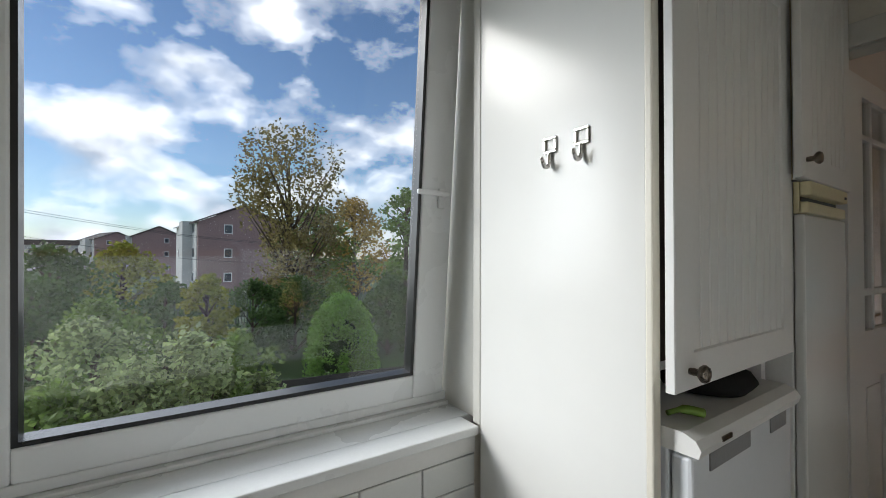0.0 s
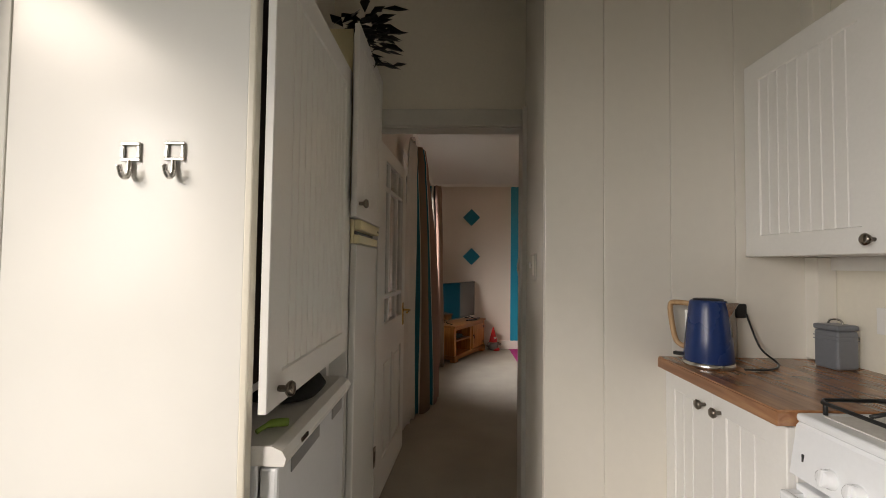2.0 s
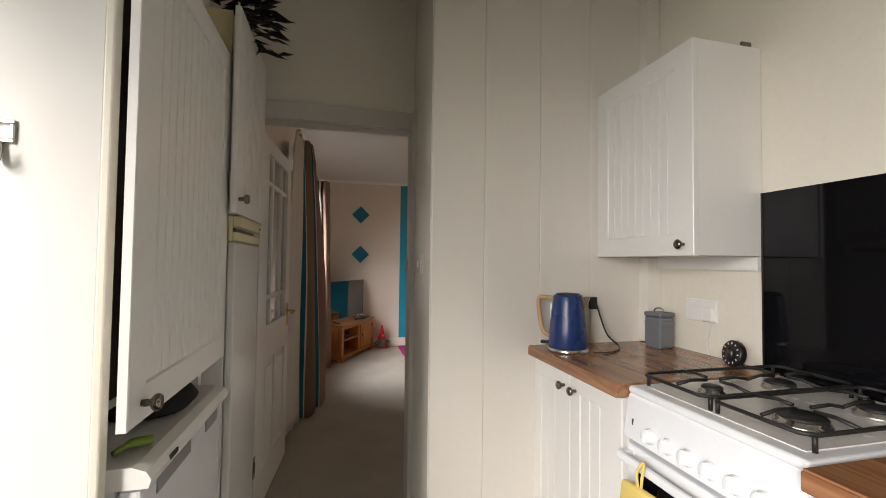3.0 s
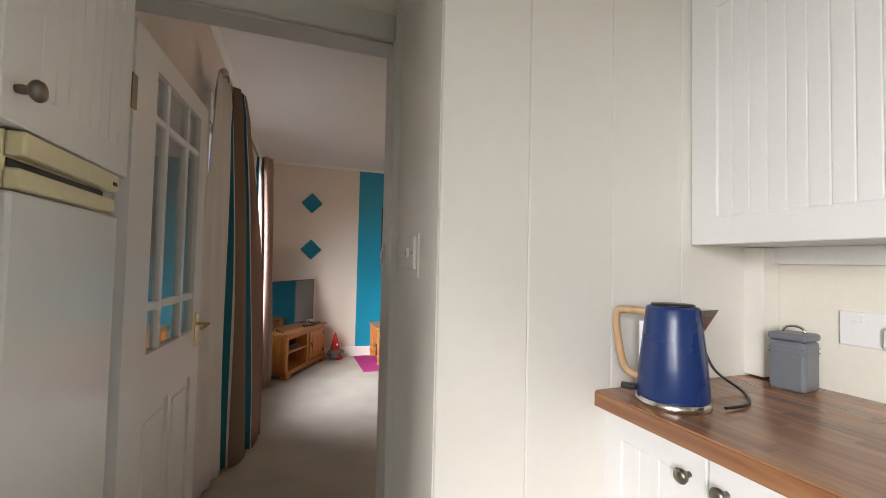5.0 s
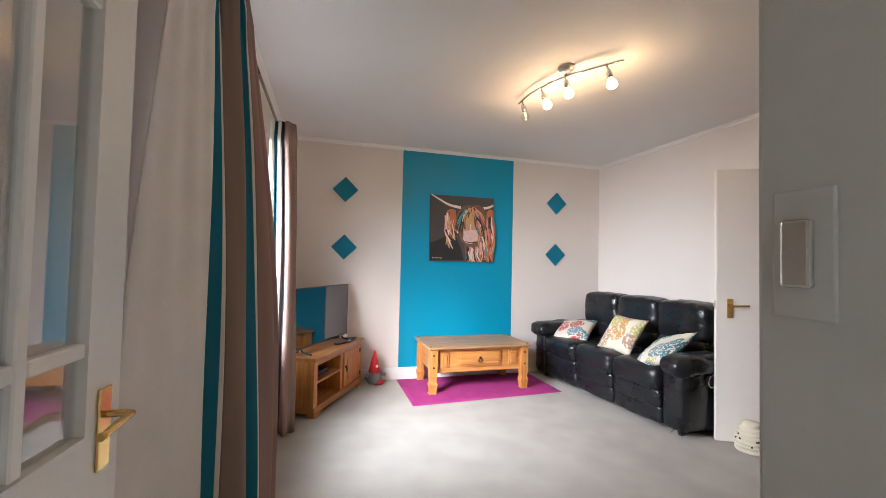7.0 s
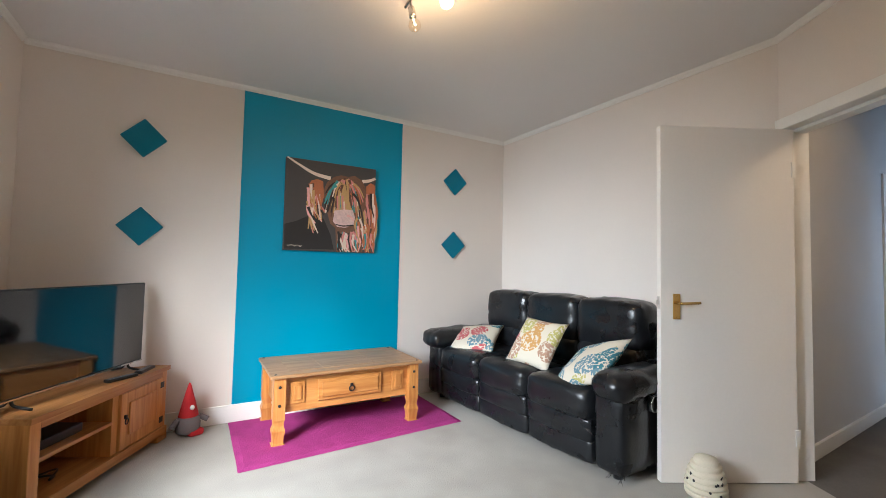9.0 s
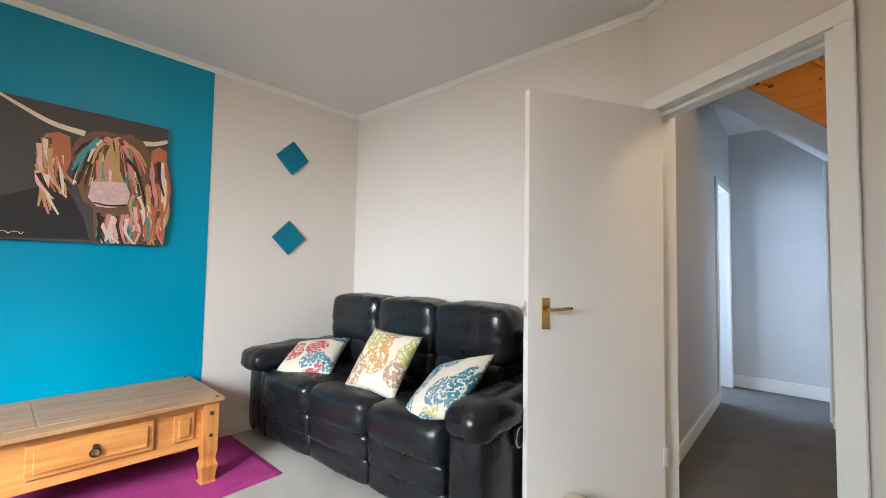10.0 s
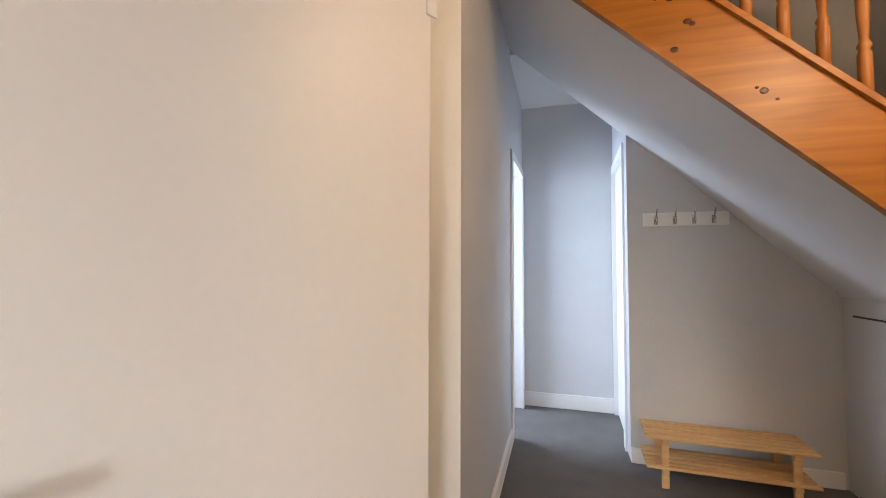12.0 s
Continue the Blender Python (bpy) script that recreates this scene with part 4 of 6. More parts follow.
part("cable", tube(curve([KI @ Vector(p) for p in ((1.39, -0.69, 0.936), (1.40, -0.78, 0.935), (1.47, -0.86, 0.938), (1.54, -0.85, 0.98), (1.565, -0.825, 1.08), (1.575, -0.825, 1.10))], 8), 0.0035, 7), M_BLACK, kt, "black mains cable")

# tea tin
tin = thing("storage_tin", "grey painted lidded storage tin on the worktop", "tin", (1.462, -1.052, 0.930), 8)
part("body", boxes((-0.042, -0.042, 0, 0.042, 0.042, 0.132), r=0.010, seg=3), M_TIN, tin)
part("lid", boxes((-0.044, -0.044, 0.132, 0.044, 0.044, 0.152), r=0.008, seg=3), M_TIN, tin)
part("handle", tube(curve([(-0.026, 0, 0.152), (-0.018, 0, 0.165), (0.0, 0, 0.169), (0.018, 0, 0.165), (0.026, 0, 0.152)], 5), 0.0035, 7), M_STEEL, tin, "small wire handle")
for z in (0.098, 0.110):
    part("bead", boxes((-0.0428, -0.0428, z, 0.0428, 0.0428, z + 0.003), r=0.001, seg=1), M_TIN, tin)

# round black timer
tmr = thing("kitchen_timer", "round black dial timer leaning on the wall", "timer", (1.12, -1.06, 0.930), 168)
lean = Matrix.Translation((0, 0, 0.046)) @ Matrix.Rotation(radians(80), 4, "X")
part("case", lathe([(0.040, -0.018), (0.046, -0.012), (0.046, 0.006), (0.043, 0.010), (0.002, 0.010)], 36, lean), M_BLACK, tmr)
tk = bmesh.new()
for i in range(12):
    an = 2 * math.pi * i / 12
    box(tk, -0.0022, 0.031, 0.0102, 0.0022, 0.038, 0.0112, m=lean @ Matrix.Rotation(an, 4, "Z"))
part("dial_marks", tk, M_PLASTIC, tmr, "white dial markings")
tkn = lathe([(0.018, 0.010), (0.017, 0.018), (0.002, 0.019)], 24, lean)
box(tkn, -0.004, -0.02, 0.012, 0.004, 0.02, 0.026, r=0.002, m=lean)
part("turn_knob", tkn, M_PEWTER, tmr)


strike = thing("strike_plate", "painted metal strike plate on the door frame", "strike plate", (2.105, -0.052, 1.262))
part("plate", boxes((-0.022, 0.0, -0.042, 0.014, 0.004, 0.042), r=0.001), M_GREYGLOSS, strike)
part("keep", boxes((-0.012, 0.004, -0.022, 0.006, 0.010, 0.022), r=0.002), M_STEEL, strike)

# sockets and switches
def wall_plate(name, label, at, turn, w, h, extra):
    """A plate in the xz plane that faces -y before the turn."""
    t = thing(name, label, "socket" if "socket" in name else "switch", at, turn)
    part("plate", boxes((-w / 2, -0.009, -h / 2, w / 2, 0.0, h / 2), r=0.0025), M_TG if "painted" in label else M_PLASTIC, t)
    for nm, row, mt in extra:
        part(nm, boxes(row, r=0.001), mt, t)
    return t


so = wall_plate("double_socket", "white double socket with a white plug", (1.328, -1.14, 1.103), 180, 0.146, 0.088, [
    ("rocker", (-0.045, -0.012, 0.018, -0.025, -0.009, 0.032), M_PLASTIC), ("rocker", (0.025, -0.012, 0.018, 0.045, -0.009, 0.032), M_PLASTIC),
    ("pin_hole", (0.040, -0.0095, -0.024, 0.044, -0.0088, -0.016), M_BLACK), ("pin_hole", (0.026, -0.0095, -0.024, 0.030, -0.0088, -0.016), M_BLACK), ("pin_hole", (0.033, -0.0095, -0.006, 0.037, -0.0088, 0.003), M_BLACK)])
pl = thing("plug", "white mains plug in the wall socket", "plug", (1.285, -1.149, 1.09), 180)
part("body", boxes((-0.025, -0.034, -0.028, 0.025, 0.0, 0.026), r=0.008, seg=3), M_PLASTIC, pl)
part("cable", tube(curve([(0, -0.02, -0.026), (0.004, -0.022, -0.06), (-0.01, -0.02, -0.11), (0.0, -0.02, -0.158)], 6), 0.003, 7), M_PLASTIC, pl, "white cable")
wall_plate("kettle_socket", "white socket behind the kettle", (1.610, -0.815, 1.115), 90, 0.088, 0.088, [("rocker", (-0.03, -0.012, 0.012, -0.012, -0.009, 0.03), M_PLASTIC)]).location.x = 1.609
pk = thing("plug", "black mains plug behind the kettle", "plug", (1.599, -0.825, 1.11), 90)
part("body", boxes((-0.022, -0.034, -0.03, 0.022, 0.0, 0.026), r=0.008, seg=3), M_BLACK, pk)
sw = wall_plate("light_switch", "painted-over white light switch with screws", (1.78, -0.0675, 1.273), 180, 0.086, 0.086, [
    ("rocker", (-0.006, -0.015, -0.012, 0.006, -0.009, 0.014), M_PLASTIC), ("screw", (-0.034, -0.0105, -0.004, -0.027, -0.0088, 0.004), M_PEWTER), ("screw", (0.027, -0.0105, -0.004, 0.034, -0.0088, 0.004), M_PEWTER)])
solid("switch_backing", boxes((-0.05, 0.0, -0.065, 0.05, 0.006, 0.05), r=0.001), M_TG, "painted board behind the light switch", "board", (1.78, -0.0673, 1.273))
sw.location.y = -0.061


# ---- doors ----
def glass_door():
    """The kitchen's part-glazed door, opened into the living room; u runs from the hinge."""
    ang = math.degrees(math.atan2(-0.07, 1.0))
    d = thing("glazed_door", "white part-glazed door standing open beside the curtain", "door", (2.135, 0.714, 0.0), ang)
    W, H, T = 0.765, 1.935, 0.036
    u0, u1 = 0.168, 0.658
    cols = [(u0, 0.276), (0.300, 0.499), (0.523, u1)]
    rows = [(0.932, 1.070), (1.096, 1.690), (1.714, 1.856)]
    fr = boxes((0, -T, 0.008, u0, 0, H), (u1, -T, 0.008, W, 0, H), (u0, -T, rows[2][1], u1, 0, H), (u0, -T, 0.74, u1, 0, rows[0][0]), (u0, -T, 0.008, u1, 0, 0.19))
    part("door_frame", fr, M_WHITE, d)
    mun = bmesh.new()
    for a, b in ((cols[0][1], cols[1][0]), (cols[1][1], cols[2][0])):
        box(mun, a, -T + 0.004, rows[0][0], b, -0.004, rows[2][1], r=0.003, seg=1)
    for a, b in ((rows[0][1], rows[1][0]), (rows[1][1], rows[2][0])):
        for c0, c1 in cols:
            box(mun, c0, -T + 0.004, a, c1, -0.004, b, r=0.003, seg=1)
    part("glazing_bars", mun, M_WHITE, d)
    for c0, c1 in cols:
        for r0, r1 in rows:
            p = part("pane", boxes((c0 - 0.003, -T / 2 - 0.002, r0 - 0.003, c1 + 0.003, -T / 2 + 0.002, r1 + 0.003)), M_DOORGLASS, d, "clear glass pane")
            p.visible_shadow = False
    for a, b in ((u0, 0.396), (0.428, u1)):
        part("lower_panel", boxes((a, -T + 0.010, 0.19, b, -0.010, 0.74), (a + 0.035, -T + 0.004, 0.225, b - 0.035, -0.004, 0.705), r=0.004), M_WHITE, d)
    part("stile", boxes((0.396, -T, 0.19, 0.428, 0, 0.74)), M_WHITE, d)
    h = part("door_handle", boxes((0.690, -T - 0.006, 0.855, 0.728, -T, 1.005), r=0.002), M_BRASS, d, "brass lever handle")
    part("lever", tube(curve([(0.709, -T - 0.004, 0.955), (0.709, -T - 0.045, 0.955), (0.690, -T - 0.05, 0.955), (0.610, -T - 0.048, 0.948)], 5), 0.007, 9), M_BRASS, h)
    for z in (1.72, 0.28):
        part("hinge", boxes((-0.022, -T - 0.004, z - 0.05, 0.012, -T + 0.002, z + 0.05), r=0.001), M_PEWTER, d, "dark worn hinge")
    return d


glass_door()


def hall_door():
    ang = math.degrees(math.atan2(0.677, 0.372))
    d = thing("panel_door", "plain white flush door standing open by the sofa", "door", (3.903, -3.225, 0.0), ang)
    W, H, T = 0.772, 1.985, 0.040
    part("leaf", boxes((0, -T, 0.008, W, 0, H), r=0.002), paint("white_door_paint", (0.78, 0.73, 0.68), 0.42, var=0.02, bump=0.05, fine=60), d)
    h = part("door_handle", boxes((0.664, 0.0, 0.895, 0.704, 0.007, 1.035), r=0.002), M_BRASS, d, "brass lever handle")
    part("lever", tube(curve([(0.684, 0.004, 0.985), (0.684, 0.042, 0.985), (0.668, 0.05, 0.985), (0.577, 0.047, 0.990)], 5), 0.0075, 9), M_BRASS, h)
    part("screws", boxes((0.680, 0.007, 1.018, 0.688, 0.0085, 1.026), (0.680, 0.007, 0.902, 0.688, 0.0085, 0.910)), M_BRASS, h)
    part("latch", boxes((W - 0.001, -T + 0.010, 0.95, W + 0.003, -0.010, 1.02), (W, -0.028, 0.975, W + 0.012, -0.014, 0.995)), M_STEEL, d, "steel latch")
    for z in (1.75, 0.25):
        part("hinge", boxes((-0.012, 0.0, z - 0.045, 0.014, 0.005, z + 0.045), r=0.001), M_WHITE, d)
    return d


hall_door()
cd = thing("corridor_door", "white corridor door in its frame", "door", (0, 0, 0))
part("leaf", boxes((3.235, -6.17, 0.008, 3.275, -5.56, 1.98), r=0.002), M_WHITE, cd)
part("door_frame", boxes((3.17, -5.56, 0, 3.305, -5.46, 2.05), (3.17, -6.215, 0, 3.305, -6.17, 2.05), (3.17, -6.17, 1.985, 3.305, -5.56, 2.05), r=0.003), M_WHITE, cd)
part("latch", boxes((3.275, -5.62, 0.98, 3.29, -5.58, 1.02), r=0.003), M_PEWTER, cd)
cup = thing("understairs_door", "grey painted understairs cupboard door", "door", (0, 0, 0))
part("leaf", boxes((2.200, -5.215, 0.02, 2.212, -4.55, 0.945), r=0.002), M_HALL, cup)
# dark slab behind the leaf; its rim paints the shadow line round the door
part("gap_shade", boxes((2.2, -5.224, 0.01, 2.2035, -4.54, 0.954)), M_GAPSHADE, cup)

# ---- stairs ----
def low(x):
    return 1.405 + 0.938 * (x - 2.605)


stairs = thing("staircase", "varnished orange pine staircase with turned balusters", "stairs", (0, 0, 0))


def sloped_beam(x0, x1, y0, y1, d0, d1):
    bm = bmesh.new()
    vs = [bm.verts.new((x, y, low(x) + d)) for y in (y0, y1) for x, d in ((x0, d0), (x1, d0), (x1, d1), (x0, d1))]
    for f in ((0, 1, 2, 3), (7, 6, 5, 4), (0, 4, 5, 1), (1, 5, 6, 2), (2, 6, 7, 3), (3, 7, 4, 0)):
        bm.faces.new([vs[i] for i in f])
    return bm


M_KNOT = paint("dark_pine_knot", (0.10, 0.025, 0.008), 0.3, var=0.3, big=60)
st = part("stringer", sloped_beam(2.2, 4.45, -4.288, -4.25, 0.0, 0.355), M_STAIR, stairs, "orange varnished stringer with dark knots")
rnd = random.Random(12)
for i in range(26):
    x = rnd.uniform(2.25, 4.2)
    d, r = rnd.uniform(0.04, 0.31), rnd.choice((0.004, 0.006, 0.010, 0.013))
    bmk = bmesh.new()
    lathe([(r, 0), (r * 0.9, 0.0006), (r * 0.3, 0.0008)], 10, Matrix.Translation((x, -4.2502, low(x) + d)) @ Matrix.Rotation(radians(-90), 4, "X") @ Matrix.Diagonal((1.25, 1, 1, 1)), bmk)
    part("knot", bmk, M_KNOT, st, "dark knot in the pine")
part("capping", sloped_beam(2.2, 4.45, -4.305, -4.233, 0.355, 0.385), M_STAIR, stairs, "dark edged capping rail")
BAL = [(0.021, 0.0), (0.021, 0.16), (0.015, 0.175), (0.022, 0.19), (0.013, 0.21), (0.019, 0.30), (0.021, 0.42), (0.014, 0.56), (0.020, 0.58), (0.013, 0.60), (0.021, 0.62), (0.021, 0.80)]
bal_mesh = None
for i in range(18):
    x = 2.28 + i * 0.118
    if bal_mesh is None:
        b = part("baluster", lathe(BAL, 12), M_PINEZ, stairs, "turned pine baluster")
        bal_mesh = b.data
    else:
        b = new("baluster", bal_mesh)
        b.parent = stairs
        tagged(b, "turned pine baluster")
    b.location = (x, -4.268, low(x) + 0.37)
part("handrail", sloped_beam(2.2, 4.45, -4.30, -4.236, 1.165, 1.225), M_STAIR, stairs)
for i in range(9):
    x = 2.35 + i * 0.2
    part("tread", boxes((x, -5.318, low(x) + 0.32, x + 0.22, -4.29, low(x) + 0.35)), M_HALLCARPET, stairs)
    part("riser", boxes((x, -5.318, low(x) + 0.16, x + 0.015, -4.29, low(x) + 0.32)), M_HALLCARPET, stairs)

# ---- hall things ----
rail = thing("coat_rail", "white wooden coat rail with four chrome hooks", "coat rail", (2.968, -5.32, 1.503))
part("board", boxes((-0.236, 0, -0.042, 0.236, 0.016, 0.042), r=0.003), M_WHITE, rail)
for i in range(4):
    x = -0.155 + i * 0.105
    hk = tube(curve([(x, 0.016, -0.012), (x, 0.03, -0.028), (x, 0.046, -0.012), (x, 0.044, 0.004)], 5), 0.0055, 8)
    tube(curve([(x, 0.016, 0.0), (x, 0.032, 0.02), (x, 0.05, 0.05), (x, 0.048, 0.062)], 5), 0.005, 8, hk)
    box(hk, x - 0.012, 0.015, -0.03, x + 0.012, 0.020, 0.02, r=0.004)
    part("hook", hk, M_STEEL, rail, "chrome double hook")
rack = thing("shoe_rack", "slatted pale wooden two-tier shoe rack", "shoe rack", (2.85, -5.155, 0.0), -1)
for z, ex in ((0.262, 0.0), (0.105, 0.0)):
    for i in range(6):
        y = -0.125 + i * 0.05
        part("slat", boxes((-0.395, y - 0.018, z, 0.395, y + 0.018, z + 0.014), r=0.003, seg=1), M_RACK, rack)
for x in (-0.30, 0.30):
    for y in (-0.12, 0.12):
        part("leg", boxes((x - 0.018, y - 0.010, 0.0, x + 0.018, y + 0.010, 0.262), r=0.002, seg=1), M_RACK, rack)
    for z in (0.245, 0.088):
        part("bearer", boxes((x - 0.0175, -0.14, z - 0.004, x + 0.0175, 0.14, z + 0.017), r=0.002, seg=1), M_RACK, rack)

# ---- living room: wall decorations ----
tile = thing("teal_wall_tile", "small teal padded diamond hung on the wall", "wall decoration", (6.33, 0.015, 1.986), 0, "teal diamonds")
bm = boxes((-0.022, -0.093, -0.093, 0.0, 0.093, 0.093), r=0.005)
bmesh.ops.rotate(bm, verts=bm.verts[:], cent=(0, 0, 0), matrix=Matrix.Rotation(radians(45), 3, "X"))
part("block", bm, paint("teal_fabric", (0.0, 0.17, 0.27), 0.75, var=0.08, bump=0.2, fine=180), tile)
for y, z in ((0.013, 1.389), (-2.47, 1.994), (-2.46, 1.375)):
    copy_thing(tile, pose(6.33, y, z))

canvas = thing("canvas_picture", "unframed canvas with pale curves and multicoloured strokes", "picture", (6.33, -1.265, 1.632))
CWD, CHT = 0.372, 0.365
part("canvas", boxes((-0.034, -CWD, -CHT, -0.005, CWD, CHT), r=0.002), paint("charcoal_canvas", (0.062, 0.055, 0.053), 0.6, var=0.15, big=6, fine=300, bump=0.2), canvas, "charcoal painted canvas")


def ribbon(points, w0, w1, x):
    """A flat brush stroke; points run across (to the right as seen) and up."""
    bm = bmesh.new()
    pts = curve([(0, a, b) for a, b in points], 5)
    rows = []
    for i, p in enumerate(pts):
        d = (pts[min(i + 1, len(pts) - 1)] - pts[max(i - 1, 0)]).normalized()
        s = Vector((0, -d.z, d.y))
        w = w0 + (w1 - w0) * i / (len(pts) - 1)
        rows.append((bm.verts.new((x, -(p.y + s.y * w), p.z + s.z * w)), bm.verts.new((x, -(p.y - s.y * w), p.z - s.z * w))))
    for a, b in zip(rows, rows[1:]):
        bm.faces.new((a[0], a[1], b[1], b[0]))
    return bm


STROKES = [paint("stroke_" + n, c, 0.5, var=0.15, big=20) for n, c in (
    ("rust", (0.42, 0.13, 0.05)), ("rose", (0.60, 0.22, 0.20)), ("ochre", (0.50, 0.30, 0.12)), ("cream", (0.70, 0.58, 0.48)), ("umber", (0.12, 0.05, 0.03)),
    ("teal", (0.05, 0.28, 0.28)), ("pink", (0.72, 0.38, 0.36)), ("dark", (0.02, 0.015, 0.015)))]
def patch(outline, x):
    """A flat painted area."""
    bm = bmesh.new()
    bm.faces.new([bm.verts.new((x, -a, b)) for a, b in outline])
    return bm


part("dark_slope", patch([(-0.369, -0.164), (-0.282, -0.135), (-0.195, -0.089), (-0.122, -0.035), (-0.064, -0.108), (-0.006, -0.23), (0.023, -0.348), (-0.366, -0.357)], -0.0346), paint("near_black_paint", (0.018, 0.016, 0.016), 0.6), canvas)
part("pale_curve", ribbon([(-0.363, 0.365), (-0.267, 0.313), (-0.151, 0.259), (-0.02, 0.236)], 0.006, 0.016, -0.0350), STROKES[3], canvas, "cream painted curve")
part("pale_curve", ribbon([(0.248, 0.243), (0.314, 0.258), (0.369, 0.285)], 0.015, 0.010, -0.0350), STROKES[3], canvas, "cream painted curve")
part("brown_patch", patch([(-0.076, 0.127), (-0.049, 0.202), (0.009, 0.254), (0.067, 0.274), (0.125, 0.268), (0.183, 0.284), (0.248, 0.251), (0.288, 0.182), (0.294, 0.03), (0.256, -0.109), (0.27, -0.358), (0.045, -0.368), (0.031, -0.171), (-0.013, -0.135), (-0.052, -0.012)], -0.0352), paint("warm_brown_paint", (0.17, 0.085, 0.05), 0.6, var=0.3, big=14), canvas)
part("russet_patch", patch([(-0.203, 0.14), (-0.177, 0.198), (-0.129, 0.219), (-0.081, 0.205), (-0.07, 0.08), (-0.093, -0.017), (-0.151, 0), (-0.192, 0.065)], -0.0354), STROKES[0], canvas)
part("russet_patch", patch([(0.288, 0.207), (0.326, 0.239), (0.369, 0.221), (0.369, -0.305), (0.321, -0.239), (0.294, -0.038)], -0.0354), STROKES[0], canvas)
rnd = random.Random(21)
CREST = (0.103, 0.259)
# short strokes hanging from both upper corners
for ux, uz, ln, k in ((-0.155, 0.13, 0.24, 34), (0.325, 0.10, 0.40, 40)):
    for i in range(k):
        a = ux + rnd.uniform(-0.05, 0.045)
        z = uz + rnd.uniform(-0.16, 0.05)
        e = max(-0.36, z - ln * rnd.uniform(0.4, 1.0))
        part("stroke", ribbon([(a, z), (a + rnd.uniform(0.0, 0.03), (z + e) / 2), (min(0.365, a + rnd.uniform(0.01, 0.07)), e)], 0.012, 0.004, -0.0356 - i * 0.00002), STROKES[rnd.choice((0, 0, 1, 2, 3, 4, 6, 7))], canvas)
# long strokes that part at the crest and fall to either side
for i in range(150):
    side = rnd.uniform(-1, 1)
    cx, cz = CREST
    a, z = cx + side * 0.075, cz - abs(side) * 0.05 + rnd.uniform(-0.10, 0.01)
    fall = rnd.uniform(0.10, 0.24)
    m1 = (a + side * 0.055, z - fall * 0.35)
    e1 = (min(0.30, a + side * 0.095), z - fall)
    part("stroke", ribbon([(a, z), m1, e1], 0.011, 0.004, -0.0366 - i * 0.00001), STROKES[rnd.choice((0, 2, 2, 3, 4, 5, 1, 7, 4))], canvas)
part("ochre_patch", patch([(0.099, 0.217), (0.125, 0.107), (0.157, 0.013), (0.171, -0.009), (0.02, -0.026), (0.045, 0.007), (0.076, 0.1)], -0.0384), STROKES[2], canvas)
for i in range(12):
    a = 0.075 + rnd.uniform(-0.035, 0.045)
    part("stroke", ribbon([(a, 0.12 + rnd.uniform(-0.1, 0.03)), (a * 1.05, 0.02), (a * 1.05 + rnd.uniform(-0.02, 0.03), -0.045)], 0.008, 0.004, -0.0386 - i * 0.00001), STROKES[rnd.choice((0, 2, 3, 1, 5))], canvas)
# strokes down to the lower edge
for i in range(60):
    a = 0.05 + rnd.uniform(0, 0.30)
    z = -0.10 + rnd.uniform(-0.12, 0.03) if a > 0.2 else -0.19 + rnd.uniform(-0.06, 0.0)
    part("stroke", ribbon([(a, z), (a + rnd.uniform(-0.02, 0.03), z - 0.08), (min(0.365, a + rnd.uniform(-0.01, 0.04)), max(-0.362, z - rnd.uniform(0.12, 0.24)))], 0.010, 0.004, -0.0388 - i * 0.00001), STROKES[rnd.choice((7, 7, 4, 3, 5, 6, 1) if a < 0.2 else (0, 3, 6, 2, 5, 1, 4))], canvas)
part("pink_patch", patch([(0.02, -0.026), (0.096, -0.011), (0.171, -0.009), (0.195, -0.069), (0.183, -0.133), (0.11, -0.163), (0.045, -0.159), (0.006, -0.114)], -0.0396), paint("pale_pink_paint", (0.62, 0.44, 0.42), 0.5, var=0.2, big=25), canvas, "pale pink painted patch")
part("stroke", ribbon([(0.031, -0.139), (0.096, -0.149), (0.18, -0.137)], 0.004, 0.006, -0.0398), STROKES[7], canvas)
part("stroke", ribbon([(0.125, -0.057), (0.161, -0.072), (0.183, -0.1)], 0.010, 0.004, -0.0398), STROKES[6], canvas)
for i in range(5):
    part("scribble", ribbon([(-0.34 + i * 0.022, -0.325), (-0.332 + i * 0.022, -0.335 + 0.012 * (i % 2)), (-0.322 + i * 0.022, -0.325)], 0.002, 0.002, -0.0362), STROKES[3], canvas, "small pale unreadable scribble")

# ---- coffee table ----
ct = thing("coffee_table", "honey pine coffee table with one drawer and studs", "coffee table", (6.0, -1.285, 0.012))
TX, TY, TZ = 0.305, 0.532, 0.44
tp = boxes((-TX, -TY, TZ - 0.022, TX, TY, TZ), r=0.004)
part("tabletop", tp, M_PINETOP, ct, "worn brownish pine top")
inl = bmesh.new()
for y0, y1 in ((-0.40, -0.19), (-0.18, 0.18), (0.19, 0.40)):
    box(inl, -TX + 0.085, y0 * 1.02, TZ - 0.0005, TX - 0.085, y1 * 1.02, TZ + 0.0022, r=0.001, seg=1)
part("top_panel", inl, M_PINETOP, ct)
LEG = [(0.040, 0.0), (0.030, 0.006), (0.034, 0.05), (0.040, 0.085), (0.030, 0.115), (0.032, 0.14), (0.038, 0.155), (0.038, TZ - 0.022)]
